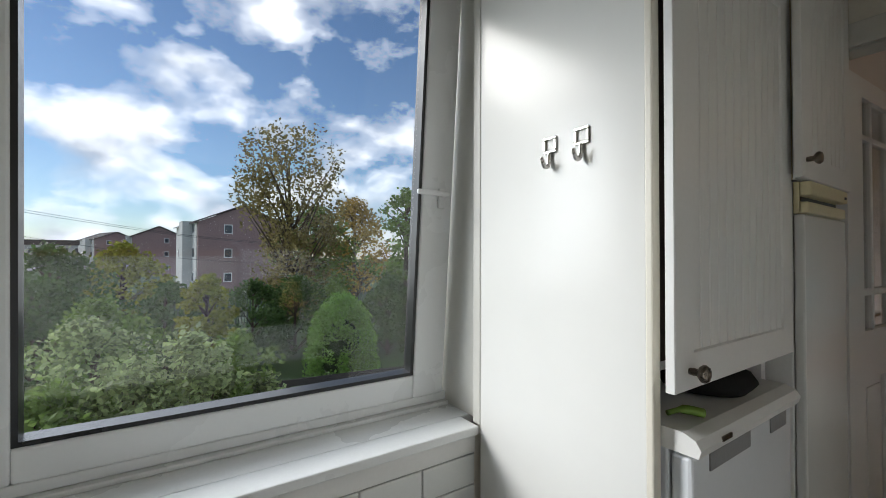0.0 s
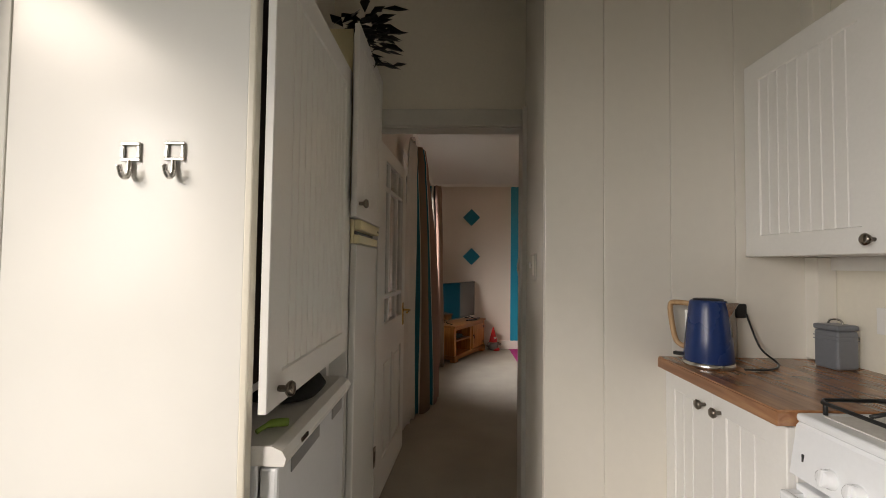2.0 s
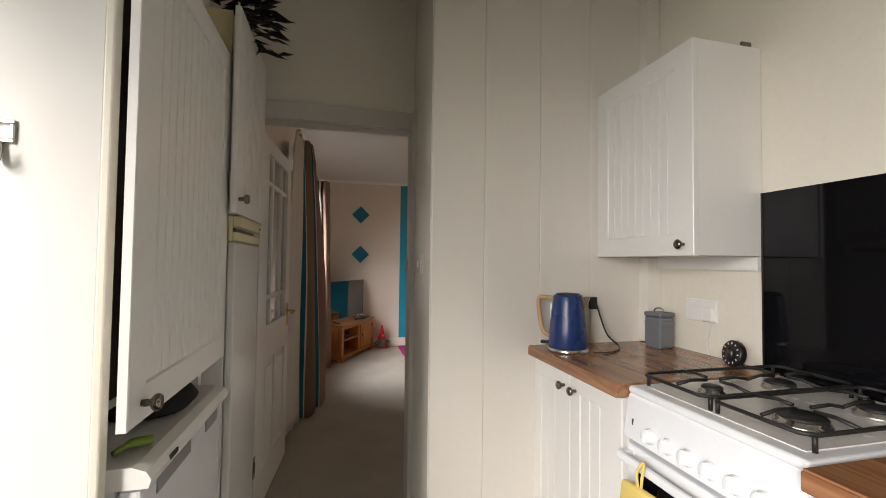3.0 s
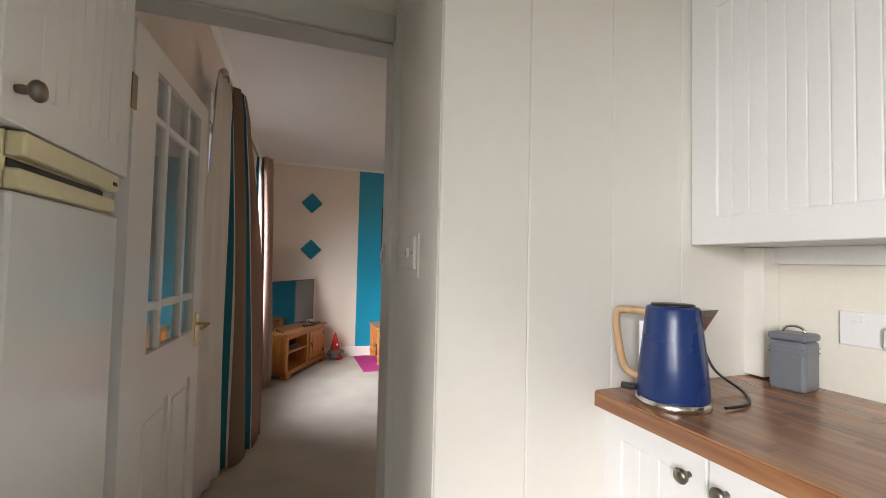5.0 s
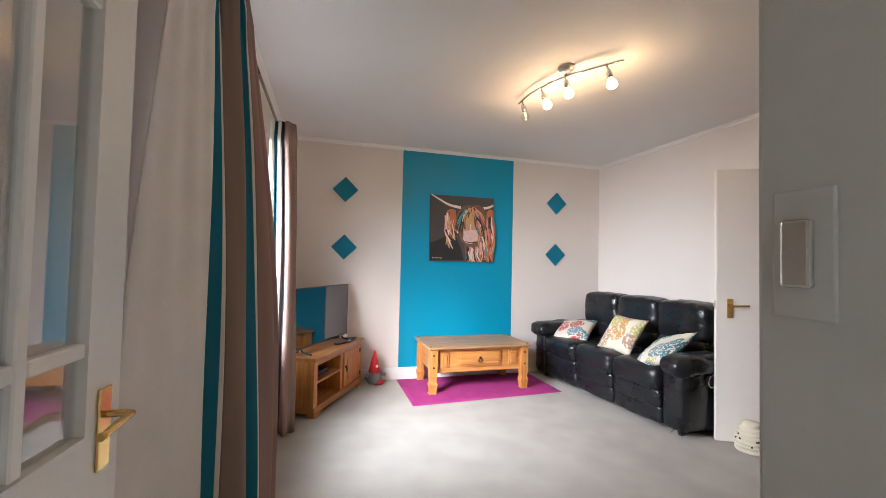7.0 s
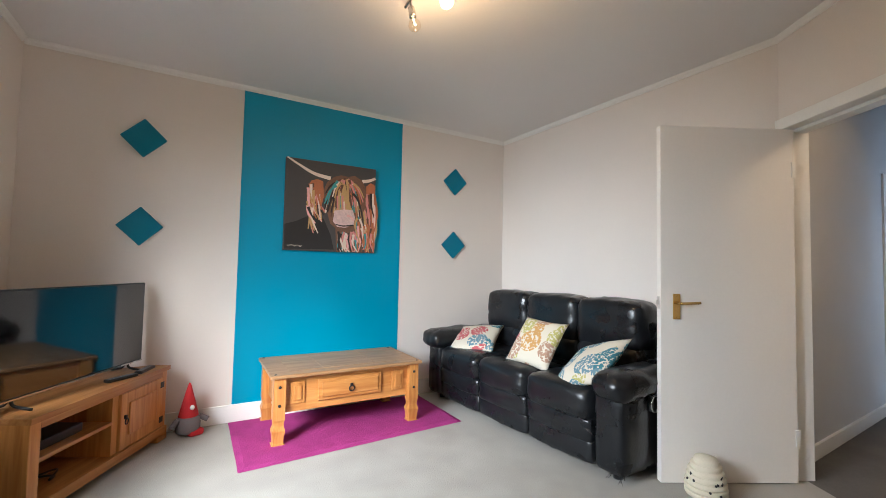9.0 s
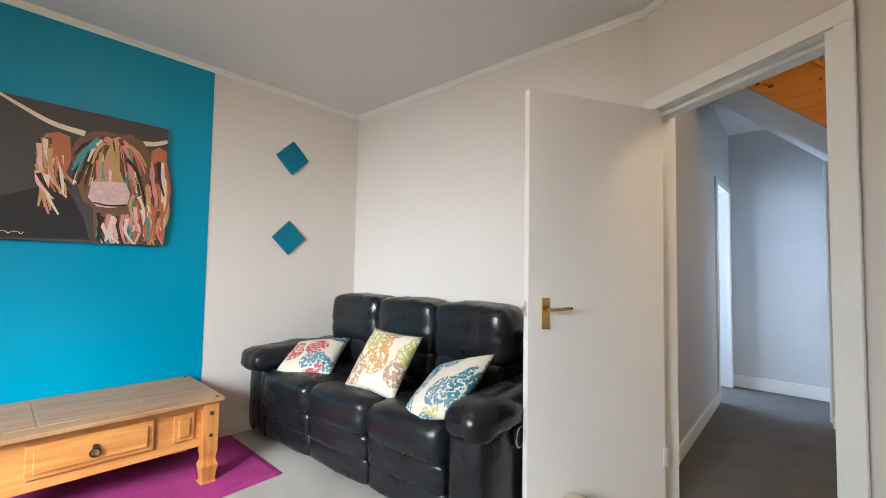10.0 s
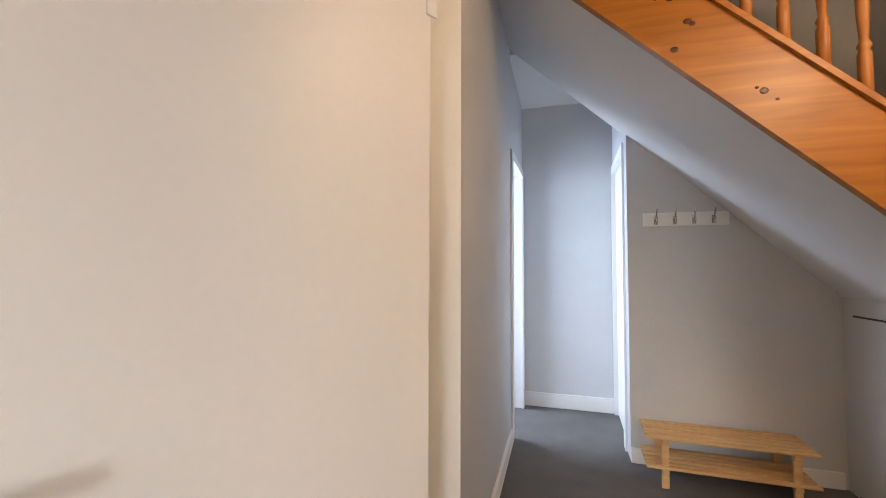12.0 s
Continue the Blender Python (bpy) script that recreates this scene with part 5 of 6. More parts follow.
for sx in (-1, 1):
    for sy in (-1, 1):
        lg = bmesh.new()
        rings = []
        for w, z in LEG:
            h = w if z < 0.15 else 0.036
            rings.append([lg.verts.new((sx * (TX - 0.055) + dx * h, sy * (TY - 0.058) + dy * h, z)) for dx, dy in ((-1, -1), (1, -1), (1, 1), (-1, 1))])
        for a, b in zip(rings, rings[1:]):
            for k in range(4):
                lg.faces.new((a[k], a[(k + 1) % 4], b[(k + 1) % 4], b[k]))
        lg.faces.new(list(reversed(rings[0])))
        lg.faces.new(rings[-1])
        lo = part("leg", lg, M_PINEZ, ct, "shaped pine leg")
        sb = bmesh.new()
        for z in (0.36, 0.245):
            lathe([(0.010, 0), (0.008, 0.005), (0.003, 0.008)], 10, Matrix.Translation((sx * (TX - 0.055) - 0.036 if sx < 0 else TX - 0.055 + 0.036, sy * (TY - 0.058), z)) @ Matrix.Rotation(radians(-90 if sx < 0 else 90), 4, "Y"), sb)
        part("stud", sb, M_IRON, lo, "dark iron studs")
for sx in (-1, 1):
    x = sx * (TX - 0.075)
    part("apron", boxes((x - 0.010, -TY + 0.095, 0.185, x + 0.010, TY - 0.095, TZ - 0.022)), M_PINE, ct)
for sy in (-1, 1):
    y = sy * (TY - 0.075)
    part("apron", boxes((-TX + 0.09, y - 0.010, 0.185, TX - 0.09, y + 0.010, TZ - 0.022)), M_PINEX, ct)
xf = -TX + 0.062
for y0, y1 in ((0.31, 0.405), (-0.405, -0.31)):
    part("raised_panel", boxes((xf - 0.008, y0, 0.235, xf + 0.004, y1, 0.375), (xf - 0.016, y0 + 0.022, 0.258, xf - 0.007, y1 - 0.022, 0.352), r=0.004), M_PINEZ, ct)
dr = part("drawer", boxes((xf - 0.012, -0.225, 0.235, xf + 0.004, 0.225, 0.378), (xf - 0.022, -0.20, 0.258, xf - 0.011, 0.20, 0.355), r=0.004), M_PINE, ct, "pine drawer front")
rg = tube([Vector((xf - 0.031, 0.018 * math.cos(a), 0.295 + 0.018 * math.sin(a))) for a in np.linspace(0, 2 * math.pi, 16, endpoint=False)], 0.0042, 7, closed=True)
box(rg, xf - 0.034, -0.010, 0.308, xf - 0.021, 0.010, 0.330, r=0.003)
part("ring_pull", rg, M_IRON, dr, "black iron ring pull")
for y in (-TY + 0.03, TY - 0.03):
    for x in (-TX + 0.03, TX - 0.03):
        part("top_stud", lathe([(0.011, TZ), (0.008, TZ + 0.003), (0.002, TZ + 0.004)], 10, Matrix.Translation((x, y, 0))), M_IRON, ct)

bm = bmesh.new()
rows = []
for i in range(41):
    rows.append([])
    for j in range(25):
        u, v = i / 40, j / 24
        y = -0.565 - u * 1.525
        x0 = 5.468 + 0.085 * u
        e = 0.004 * noise.noise(Vector((i * 0.7, j * 0.7, 3)))
        rows[-1].append(bm.verts.new((x0 + (6.31 - x0) * v + e, y + e, 0.012 if 0 < i < 40 and 0 < j < 24 else 0.002)))
for a, b in zip(rows, rows[1:]):
    for j in range(24):
        bm.faces.new((a[j], a[j + 1], b[j + 1], b[j]))
solid("rug", bm, M_RUG, "magenta pile rug under the coffee table", "rug")

# ---- sofa ----
so = thing("sofa", "black leather three-seat reclining sofa, worn at the arm", "sofa", (5.315, -2.655, 0.0), 4.15)


def soft(x0, y0, z0, x1, y1, z1, r=0.05, puff=0.02, seed=0, wrinkle=0.006):
    """A padded block: rounded, bulging, slightly creased."""
    bm = bmesh.new()
    vs = bmesh.ops.create_cube(bm, size=1.0)["verts"]
    bmesh.ops.subdivide_edges(bm, edges=bm.edges[:], cuts=11, use_grid_fill=True)
    hx, hy, hz = (x1 - x0) / 2, (y1 - y0) / 2, (z1 - z0) / 2
    c = Vector(((x0 + x1) / 2, (y0 + y1) / 2, (z0 + z1) / 2))
    for v in bm.verts:
        p = Vector((v.co.x * 2 * hx, v.co.y * 2 * hy, v.co.z * 2 * hz))
        q = Vector((max(-hx + r, min(hx - r, p.x)), max(-hy + r, min(hy - r, p.y)), max(-hz + r, min(hz - r, p.z))))
        d = p - q
        n = d.normalized() if d.length > 1e-6 else Vector((0, 0, 0))
        p = q + n * r
        a = (1 - (p.x / hx) ** 2) * (1 - (p.y / hy) ** 2) + (1 - (p.z / hz) ** 2) * (1 - (p.y / hy) ** 2) + (1 - (p.x / hx) ** 2) * (1 - (p.z / hz) ** 2)
        p = p * (1 + 0.0) + n * puff * a
        w = noise.noise(Vector((p.x * 9 + seed, p.y * 9, p.z * 22))) + 0.6 * noise.noise(Vector((p.x * 24, p.y * 24 + seed, p.z * 10)))
        v.co = c + p + n * wrinkle * w
    for f in bm.faces:
        f.smooth = True
    return bm


SW = 0.755
part("base", boxes((-0.95, -0.36, 0.045, 0.95, 0.33, 0.28), r=0.02), M_LEATHER, so)
part("rear_panel", soft(-0.93, -0.42, 0.06, 0.93, -0.30, 0.80, 0.04, 0.0, 3), M_LEATHER, so)
for i in range(3):
    x0 = -SW + i * 0.5033
    x1 = x0 + 0.5033
    part("seat_cushion", soft(x0 + 0.004, -0.20, 0.28, x1 - 0.004, 0.44, 0.475, 0.06, 0.022, 10 + i), M_LEATHER, so, "padded leather seat")
    part("footrest", soft(x0 + 0.004, 0.28, 0.165, x1 - 0.004, 0.425, 0.305, 0.03, 0.01, 20 + i), M_LEATHER, so)
    part("footrest", soft(x0 + 0.004, 0.28, 0.045, x1 - 0.004, 0.410, 0.180, 0.025, 0.01, 30 + i), M_LEATHER, so)
    for z0, z1, yy, s in ((0.42, 0.66, -0.13, 40), (0.61, 0.95, -0.155, 50)):
        bm = soft(x0 + 0.003, yy - 0.20, z0, x1 - 0.003, yy + 0.05 + (0.02 if s == 50 else 0), z1, 0.07 if s == 40 else 0.06, 0.016, s + i, 0.010)
        part("back_cushion", bm, M_LEATHER, so, "padded leather backrest")
for sx in (-1, 1):
    a0, a1 = (0.755, 0.975) if sx > 0 else (-0.975, -0.755)
    part("arm", soft(a0 + 0.015, -0.38, 0.045, a1 - 0.015, 0.42, 0.50, 0.04, 0.01, 60 + sx), M_LEATHER, so)
    part("arm_pad", soft(a0 - 0.012, -0.34, 0.445, a1 + 0.022 * sx, 0.475, 0.60, 0.07, 0.012, 70 + sx, 0.010), M_LEATHER, so, "rolled padded leather arm")
lv = part("recliner_lever", boxes((-0.987, 0.13, 0.375, -0.962, 0.20, 0.455), r=0.011, seg=3), M_BLACK, so, "black plastic recliner lever")
part("lever_ring", tube([Vector((-0.988, 0.165 + 0.038 * math.cos(a), 0.415 + 0.045 * math.sin(a))) for a in np.linspace(0, 2 * math.pi, 20, endpoint=False)], 0.004, 6, closed=True), M_STEEL, lv)
for x in (-0.86, 0.86):
    for y in (-0.32, 0.32):
        part("foot", lathe([(0.025, 0), (0.03, 0.05)], 12, Matrix.Translation((x, y, 0))), M_BLACK, so)
fr = bmesh.new()
rnd = random.Random(8)
for i in range(60):
    p = Vector((-0.93 + rnd.uniform(-0.03, 0.06), 0.415 + rnd.uniform(-0.02, 0.012), rnd.uniform(0.03, 0.15)))
    tube([p, p + Vector((rnd.uniform(-0.02, 0.02), rnd.uniform(0, 0.015), rnd.uniform(-0.03, 0.01)))], 0.0012, 4, fr)
part("frayed_leather", fr, M_LEATHER, so, "frayed worn leather corner")


def cushion_material(name, seed, cols):
    m = bpy.data.materials.new(name)
    n, l = nodes_of(m)
    p = n["Principled BSDF"]
    co = n.new("ShaderNodeTexCoord")
    mp = n.new("ShaderNodeMapping")
    mp.inputs["Location"].default_value = (seed * 1.7, seed * 0.9, seed * 2.3)
    l.new(co.outputs["Object"], mp.inputs["Vector"])
    vo = n.new("ShaderNodeTexVoronoi")
    vo.inputs["Scale"].default_value = 6.5
    vo.inputs["Randomness"].default_value = 0.7
    fine = n.new("ShaderNodeTexVoronoi")
    fine.inputs["Scale"].default_value = 62
    l.new(mp.outputs["Vector"], vo.inputs["Vector"])
    l.new(mp.outputs["Vector"], fine.inputs["Vector"])
    ramp = n.new("ShaderNodeValToRGB")
    ramp.color_ramp.interpolation = "CONSTANT"
    sep = n.new("ShaderNodeSeparateColor")
    l.new(vo.outputs["Color"], sep.inputs[0])
    l.new(sep.outputs[0], ramp.inputs["Fac"])
    els = ramp.color_ramp.elements
    els[0].color = (*cols[0], 1)
    els[1].position = 1.0 / len(cols)
    els[1].color = (*cols[1], 1)
    for i, c in enumerate(cols[2:], 2):
        e = els.new(i / len(cols))
        e.color = (*c, 1)
    lt = n.new("ShaderNodeMath")
    lt.operation = "LESS_THAN"
    lt.inputs[1].default_value = 0.58
    l.new(vo.outputs["Distance"], lt.inputs[0])
    gt = n.new("ShaderNodeMath")
    gt.operation = "LESS_THAN"
    gt.inputs[1].default_value = 0.62
    l.new(fine.outputs["Distance"], gt.inputs[0])
    mul = n.new("ShaderNodeMath")
    mul.operation = "MULTIPLY"
    l.new(lt.outputs[0], mul.inputs[0])
    l.new(gt.outputs[0], mul.inputs[1])
    mx = n.new("ShaderNodeMix")
    mx.data_type = "RGBA"
    mx.inputs["A"].default_value = (0.60, 0.55, 0.45, 1)
    l.new(mul.outputs[0], mx.inputs["Factor"])
    l.new(ramp.outputs["Color"], mx.inputs["B"])
    l.new(mx.outputs["Result"], p.inputs["Base Color"])
    p.inputs["Roughness"].default_value = 0.9
    bp = n.new("ShaderNodeBump")
    bp.inputs["Strength"].default_value = 0.4
    bp.inputs["Distance"].default_value = 0.004
    l.new(fine.outputs["Distance"], bp.inputs["Height"])
    l.new(bp.outputs["Normal"], p.inputs["Normal"])
    return m


def cushion(label, m, seed, cols, s=0.205):
    bm = bmesh.new()
    N = 18
    grid = {}
    for side in (1, -1):
        for i in range(N + 1):
            for j in range(N + 1):
                u, v = i / N * 2 - 1, j / N * 2 - 1
                edge = i in (0, N) or j in (0, N)
                if edge and side < 0:
                    grid[side, i, j] = grid[1, i, j]
                    continue
                t = (max(0, 1 - abs(u) ** 2.6) * max(0, 1 - abs(v) ** 2.6)) ** 0.55 * 0.062
                pinch = 1 - 0.07 * (1 - u * u) * abs(v) ** 2
                pinch2 = 1 - 0.07 * (1 - v * v) * abs(u) ** 2
                w = 0.004 * noise.noise(Vector((u * 3 + seed, v * 3, side)))
                grid[side, i, j] = bm.verts.new((u * s * pinch2, v * s * pinch, side * t + w))
    for side in (1, -1):
        for i in range(N):
            for j in range(N):
                f = bm.faces.new((grid[side, i, j], grid[side, i + 1, j], grid[side, i + 1, j + 1], grid[side, i, j + 1]))
                f.smooth = True
    ob = new("cushion", mesh_of("cushion", bm, cushion_material("floral_cotton_" + str(seed), seed, cols)))
    ob.matrix_basis = m
    tagged(ob, label, "cushion", "cushions on the sofa")


def propped(at, normal, roll):
    """A pose whose z runs along the normal and whose y points up the slope, then rolled."""
    z = Vector(normal).normalized()
    y = (Vector((0, 0, 1)) - z * z.z).normalized()
    x = y.cross(z)
    m = Matrix((x, y, z)).transposed().to_4x4()
    return Matrix.Translation(at) @ m @ Matrix.Rotation(radians(roll), 4, "Z")


RED, BLUE, TEALC, OR, GREEN, TAN = (0.42, 0.09, 0.10), (0.12, 0.22, 0.28), (0.04, 0.17, 0.22), (0.48, 0.26, 0.08), (0.40, 0.37, 0.12), (0.36, 0.22, 0.15)
cushion("white cushion with red and blue flowers lying on the sofa", propped((5.88, -2.44, 0.545), (-0.12, 0.40, 0.91), 18), 1, (TEALC, RED, TEALC, BLUE, RED), 0.21)
cushion("white cushion with ochre and green flowers on the sofa", propped((5.17, -2.47, 0.625), (-0.12, 0.78, 0.58), -3), 2, (OR, TAN, GREEN, OR, RED), 0.192)
cushion("white cushion with teal and red flowers on the sofa", propped((4.68, -2.46, 0.575), (0.30, 0.52, 0.80), 30), 3, (RED, BLUE, TEALC, GREEN, BLUE), 0.21)

# ---- television corner ----
UA = math.degrees(math.atan2(-0.44, 0.84))
tu = thing("tv_unit", "honey pine corner television unit with one cupboard", "tv unit", (5.355, 0.262, 0.0), UA)
UL, UD, UH = 0.965, 0.34, 0.47
bm = bmesh.new()
prism(bm, [(-0.012, -0.014), (UL + 0.012, -0.014), (UL + 0.012, 0.10), (UL - 0.16, UD), (0.05, UD), (-0.012, 0.17)], UH - 0.026, UH)
part("top", bm, M_PINEX, tu)
bm = bmesh.new()
prism(bm, [(-0.006, -0.010), (UL + 0.006, -0.010), (UL + 0.006, 0.10), (UL - 0.16, UD), (0.06, UD), (-0.006, 0.165)], 0.035, 0.085)
part("plinth", bm, M_PINEX, tu)
for x in (0.02, UL - 0.07):
    part("foot", boxes((x - 0.02, -0.012, 0.0, x + 0.08, 0.06, 0.04), r=0.006), M_PINEZ, tu)
for row in ((0.0, 0.0, 0.085, 0.055, 0.165, UH - 0.026), (UL - 0.045, 0.0, 0.085, UL, 0.10, UH - 0.026)):
    part("side_panel", boxes(row, r=0.003), M_PINEZ, tu)
part("rear_panel", boxes((0.055, UD - 0.02, 0.085, UL - 0.16, UD - 0.005, UH - 0.026), (0.03, 0.165, 0.085, 0.055, UD - 0.02, UH - 0.026)), M_PINEX, tu)
part("divider", boxes((0.50, 0.012, 0.085, 0.545, UD - 0.021, UH - 0.026)), M_PINEZ, tu)
part("top_rail", boxes((0.055, 0.0, UH - 0.062, UL - 0.045, 0.02, UH - 0.026)), M_PINEX, tu)
part("shelf", boxes((0.055, 0.012, 0.255, 0.50, UD - 0.021, 0.272)), M_PINEX, tu)
dd = part("door", boxes((0.548, -0.004, 0.092, UL - 0.048, 0.016, UH - 0.064), r=0.003), M_PINEZ, tu, "panelled pine cupboard door")
part("raised_panel", boxes((0.61, -0.014, 0.16, UL - 0.11, -0.003, UH - 0.125), r=0.006), M_PINEZ, dd)
pu = tube([Vector((0.575 + 0.012 * math.cos(a), -0.018, 0.25 + 0.016 * math.sin(a))) for a in np.linspace(0, 2 * math.pi, 14, endpoint=False)], 0.0035, 6, closed=True)
box(pu, 0.568, -0.018, 0.262, 0.582, -0.004, 0.285, r=0.003)
part("ring_pull", pu, M_IRON, dd, "black iron ring pull")
for z in (0.14, 0.36):
    part("hinge", boxes((UL - 0.07, -0.007, z - 0.018, UL - 0.035, -0.003, z + 0.018), r=0.001), M_IRON, dd)
MU = pose(5.355, 0.262, 0.0, 0, 0, UA)


def on_unit(x, y, z):
    return tuple(MU @ Vector((x, y, z)))


bx = thing("set_top_box", "black set-top box on the unit's shelf", "set-top box", on_unit(0.24, 0.16, 0.272), UA)
part("case", boxes((-0.14, -0.09, 0.0, 0.14, 0.09, 0.045), r=0.006), M_BLACK, bx)
cb = solid("cable_tangle", tube(curve([(0, 0, 0.006), (0.08, 0.03, 0.03), (0.16, -0.02, 0.01), (0.10, -0.05, 0.02), (0.22, 0.02, 0.012), (0.05, 0.06, 0.02)], 8), 0.005, 7), M_BLACK, "tangle of dark cables in the unit", "cables", on_unit(0.12, 0.14, 0.085), UA)
tv = thing("television", "flat black television on the pine unit", "television", on_unit(0.455, 0.17, UH), UA - 1.5)
part("frame", boxes((-0.475, -0.012, 0.045, 0.475, 0.022, 0.545), r=0.004), M_BLACK, tv)
part("screen", boxes((-0.466, -0.0145, 0.058, 0.466, -0.0122, 0.537)), M_SCREEN, tv, "dark glossy screen")
part("bezel_trim", boxes((-0.475, -0.016, 0.043, 0.475, -0.010, 0.050)), M_STEEL, tv)
for x in (-0.36, 0.36):
    part("foot", tube(curve([(x, -0.10, 0.006), (x, -0.02, 0.02), (x, 0.0, 0.05), (x, 0.03, 0.02), (x, 0.09, 0.006)], 5), 0.007, 8), M_BLACK, tv)
rc = thing("remote_control", "black remote control on the tv unit", "remote control", on_unit(0.82, 0.05, UH), UA + 8, "remotes")
part("case", boxes((-0.085, -0.022, 0.0, 0.085, 0.022, 0.018), r=0.006), M_BLACK, rc)
part("buttons", boxes(*[(-0.07 + i * 0.02, -0.012, 0.018, -0.058 + i * 0.02, 0.012, 0.0195) for i in range(7)]), M_TIN, rc)
copy_thing(rc, Matrix.Translation(on_unit(0.62, 0.055, UH)) @ pose(0, 0, 0, 0, 0, UA - 20))

# gnome: one plain mesh
M_RED = paint("red_felt", (0.50, 0.02, 0.025), 0.9, var=0.12, bump=0.3, fine=150)
M_GREYF = paint("grey_felt", (0.17, 0.15, 0.15), 0.95, var=0.12, bump=0.3, fine=150)
hat = lathe([(0.058, 0.125), (0.060, 0.13), (0.046, 0.19), (0.026, 0.27), (0.010, 0.33), (0.003, 0.345)], 20)
body = lathe([(0.055, 0.015), (0.072, 0.03), (0.075, 0.08), (0.058, 0.13)], 20)
feet = soft(-0.075, -0.075, 0.0, 0.0, 0.02, 0.045, 0.018, 0, 1, 0)
arms = tube(curve([(0, 0.07, 0.11), (-0.02, 0.10, 0.09), (-0.03, 0.115, 0.08)], 4), 0.018, 9)
tube(curve([(0, -0.07, 0.11), (-0.02, -0.10, 0.09), (-0.03, -0.115, 0.08)], 4), 0.018, 9, arms)
heart = lathe([(0.016, 0), (0.013, 0.004), (0.002, 0.005)], 12, Matrix.Translation((-0.048, 0.0, 0.19)) @ Matrix.Rotation(radians(-80), 4, "Y"))
multi("felt_ornament", [(hat, M_RED), (body, M_GREYF), (feet, M_RED), (arms, M_GREYF), (heart, M_PLASTIC)], "small felt figure in a red pointed hat on the carpet", "ornament", (6.20, -0.318, 0.0), 25)

# beehive doorstop
hv = thing("doorstop", "cream beehive-shaped fabric doorstop with small bees", "doorstop", (4.10, -2.66, 0.0), 200)
HS = 0.78
prof = []
for i in range(7):
    z = HS * (0.012 + i * 0.034)
    r = HS * 0.128 * math.sqrt(max(0.05, 1 - (i / 7.2) ** 2.1))
    prof += [(r * 0.94, z - 0.012), (r, z), (r, z + 0.012), (r * 0.93, z + 0.021)]
prof = [(0.088, 0.0)] + prof + [(0.016, 0.196)]
part("body", lathe(prof, 36), paint("cream_canvas", (0.66, 0.60, 0.47), 0.9, var=0.06, bump=0.4, fine=180), hv)
rnd = random.Random(4)
bees = bmesh.new()
for i in range(16):
    a, z = rnd.uniform(0, 6.28), rnd.uniform(0.03, 0.14)
    r = HS * 0.130 * math.sqrt(max(0.05, 1 - ((z / HS / 0.034) / 7.2) ** 2.1))
    lathe([(0.002, -0.010), (0.006, -0.004), (0.006, 0.004), (0.002, 0.010)], 8, Matrix.Translation((r * math.cos(a), r * math.sin(a), z)) @ Matrix.Rotation(rnd.uniform(0, 3), 4, "X"), bees)
part("stitched_bees", bees, M_BLACK, hv, "small dark stitched bees")
mat_ = thing("dark_mat", "dark bristly mat lying in the hall", "mat", (3.50, -3.35, 0.0), -30)
part("pile", soft(-0.10, -0.15, 0.0, 0.12, 0.15, 0.02, 0.008, 0, 5, 0.002), paint("dark_bristle", (0.03, 0.028, 0.03), 0.95, var=0.3, bump=0.8, fine=200), mat_)

# ---- curtains ----
# "dark" is no cloth colour: it paints the shade of a deep fold
CCOL = {"rose": (0.30, 0.19, 0.16), "lin": (0.72, 0.69, 0.66), "taupe": (0.24, 0.17, 0.13), "teal": (0.0, 0.13, 0.20), "white": (0.66, 0.62, 0.56), "dark": (0.06, 0.06, 0.07)}
CM = {k: paint("curtain_" + k, c, 0.9, var=0.08, big=8, fine=260, bump=0.3) for k, c in CCOL.items()}


def curtain(name, label, bands, z0, z1, gather, hook):
    """bands: a colour and the cloth's line on the floor, end to end; gather: the point to which the top draws in, how far and how late."""
    c = thing(name, label, "curtain", (0, 0, 0))
    n = 18
    for b, (col, plan) in enumerate(bands):
        pts = curve([(x, y, 0) for x, y in plan], 5)
        bm = bmesh.new()
        verts = []
        for p in pts:
            row = []
            for k in range(n + 1):
                t = k / n
                g = gather[2] * t ** gather[3]
                x = p.x + (gather[0] - p.x) * g
                y = p.y + (gather[1] - p.y) * g
                pinch = max(0.0, 1 - abs(t - 0.95) / 0.05)
                y += 0.006 * math.sin(t * 7 + p.x * 40) + 0.010 * pinch * math.sin(p.x * hook)
                row.append(bm.verts.new((x, y, z0 + (z1 - z0) * t + (0.010 * math.sin(p.x * 55) if k == 0 else 0))))
            verts.append(row)
        for a, d in zip(verts, verts[1:]):
            for k in range(n):
                f = bm.faces.new((a[k], a[k + 1], d[k + 1], d[k]))
                f.smooth = True
        ob = part("lining" if col == "lin" else "stripe", bm, CM[col], c, "pale curtain lining" if col == "lin" else col + " curtain stripe")
        sm = ob.modifiers.new("thickness", "SOLIDIFY")
        sm.thickness = 0.004
        sm.offset = 0
    return c


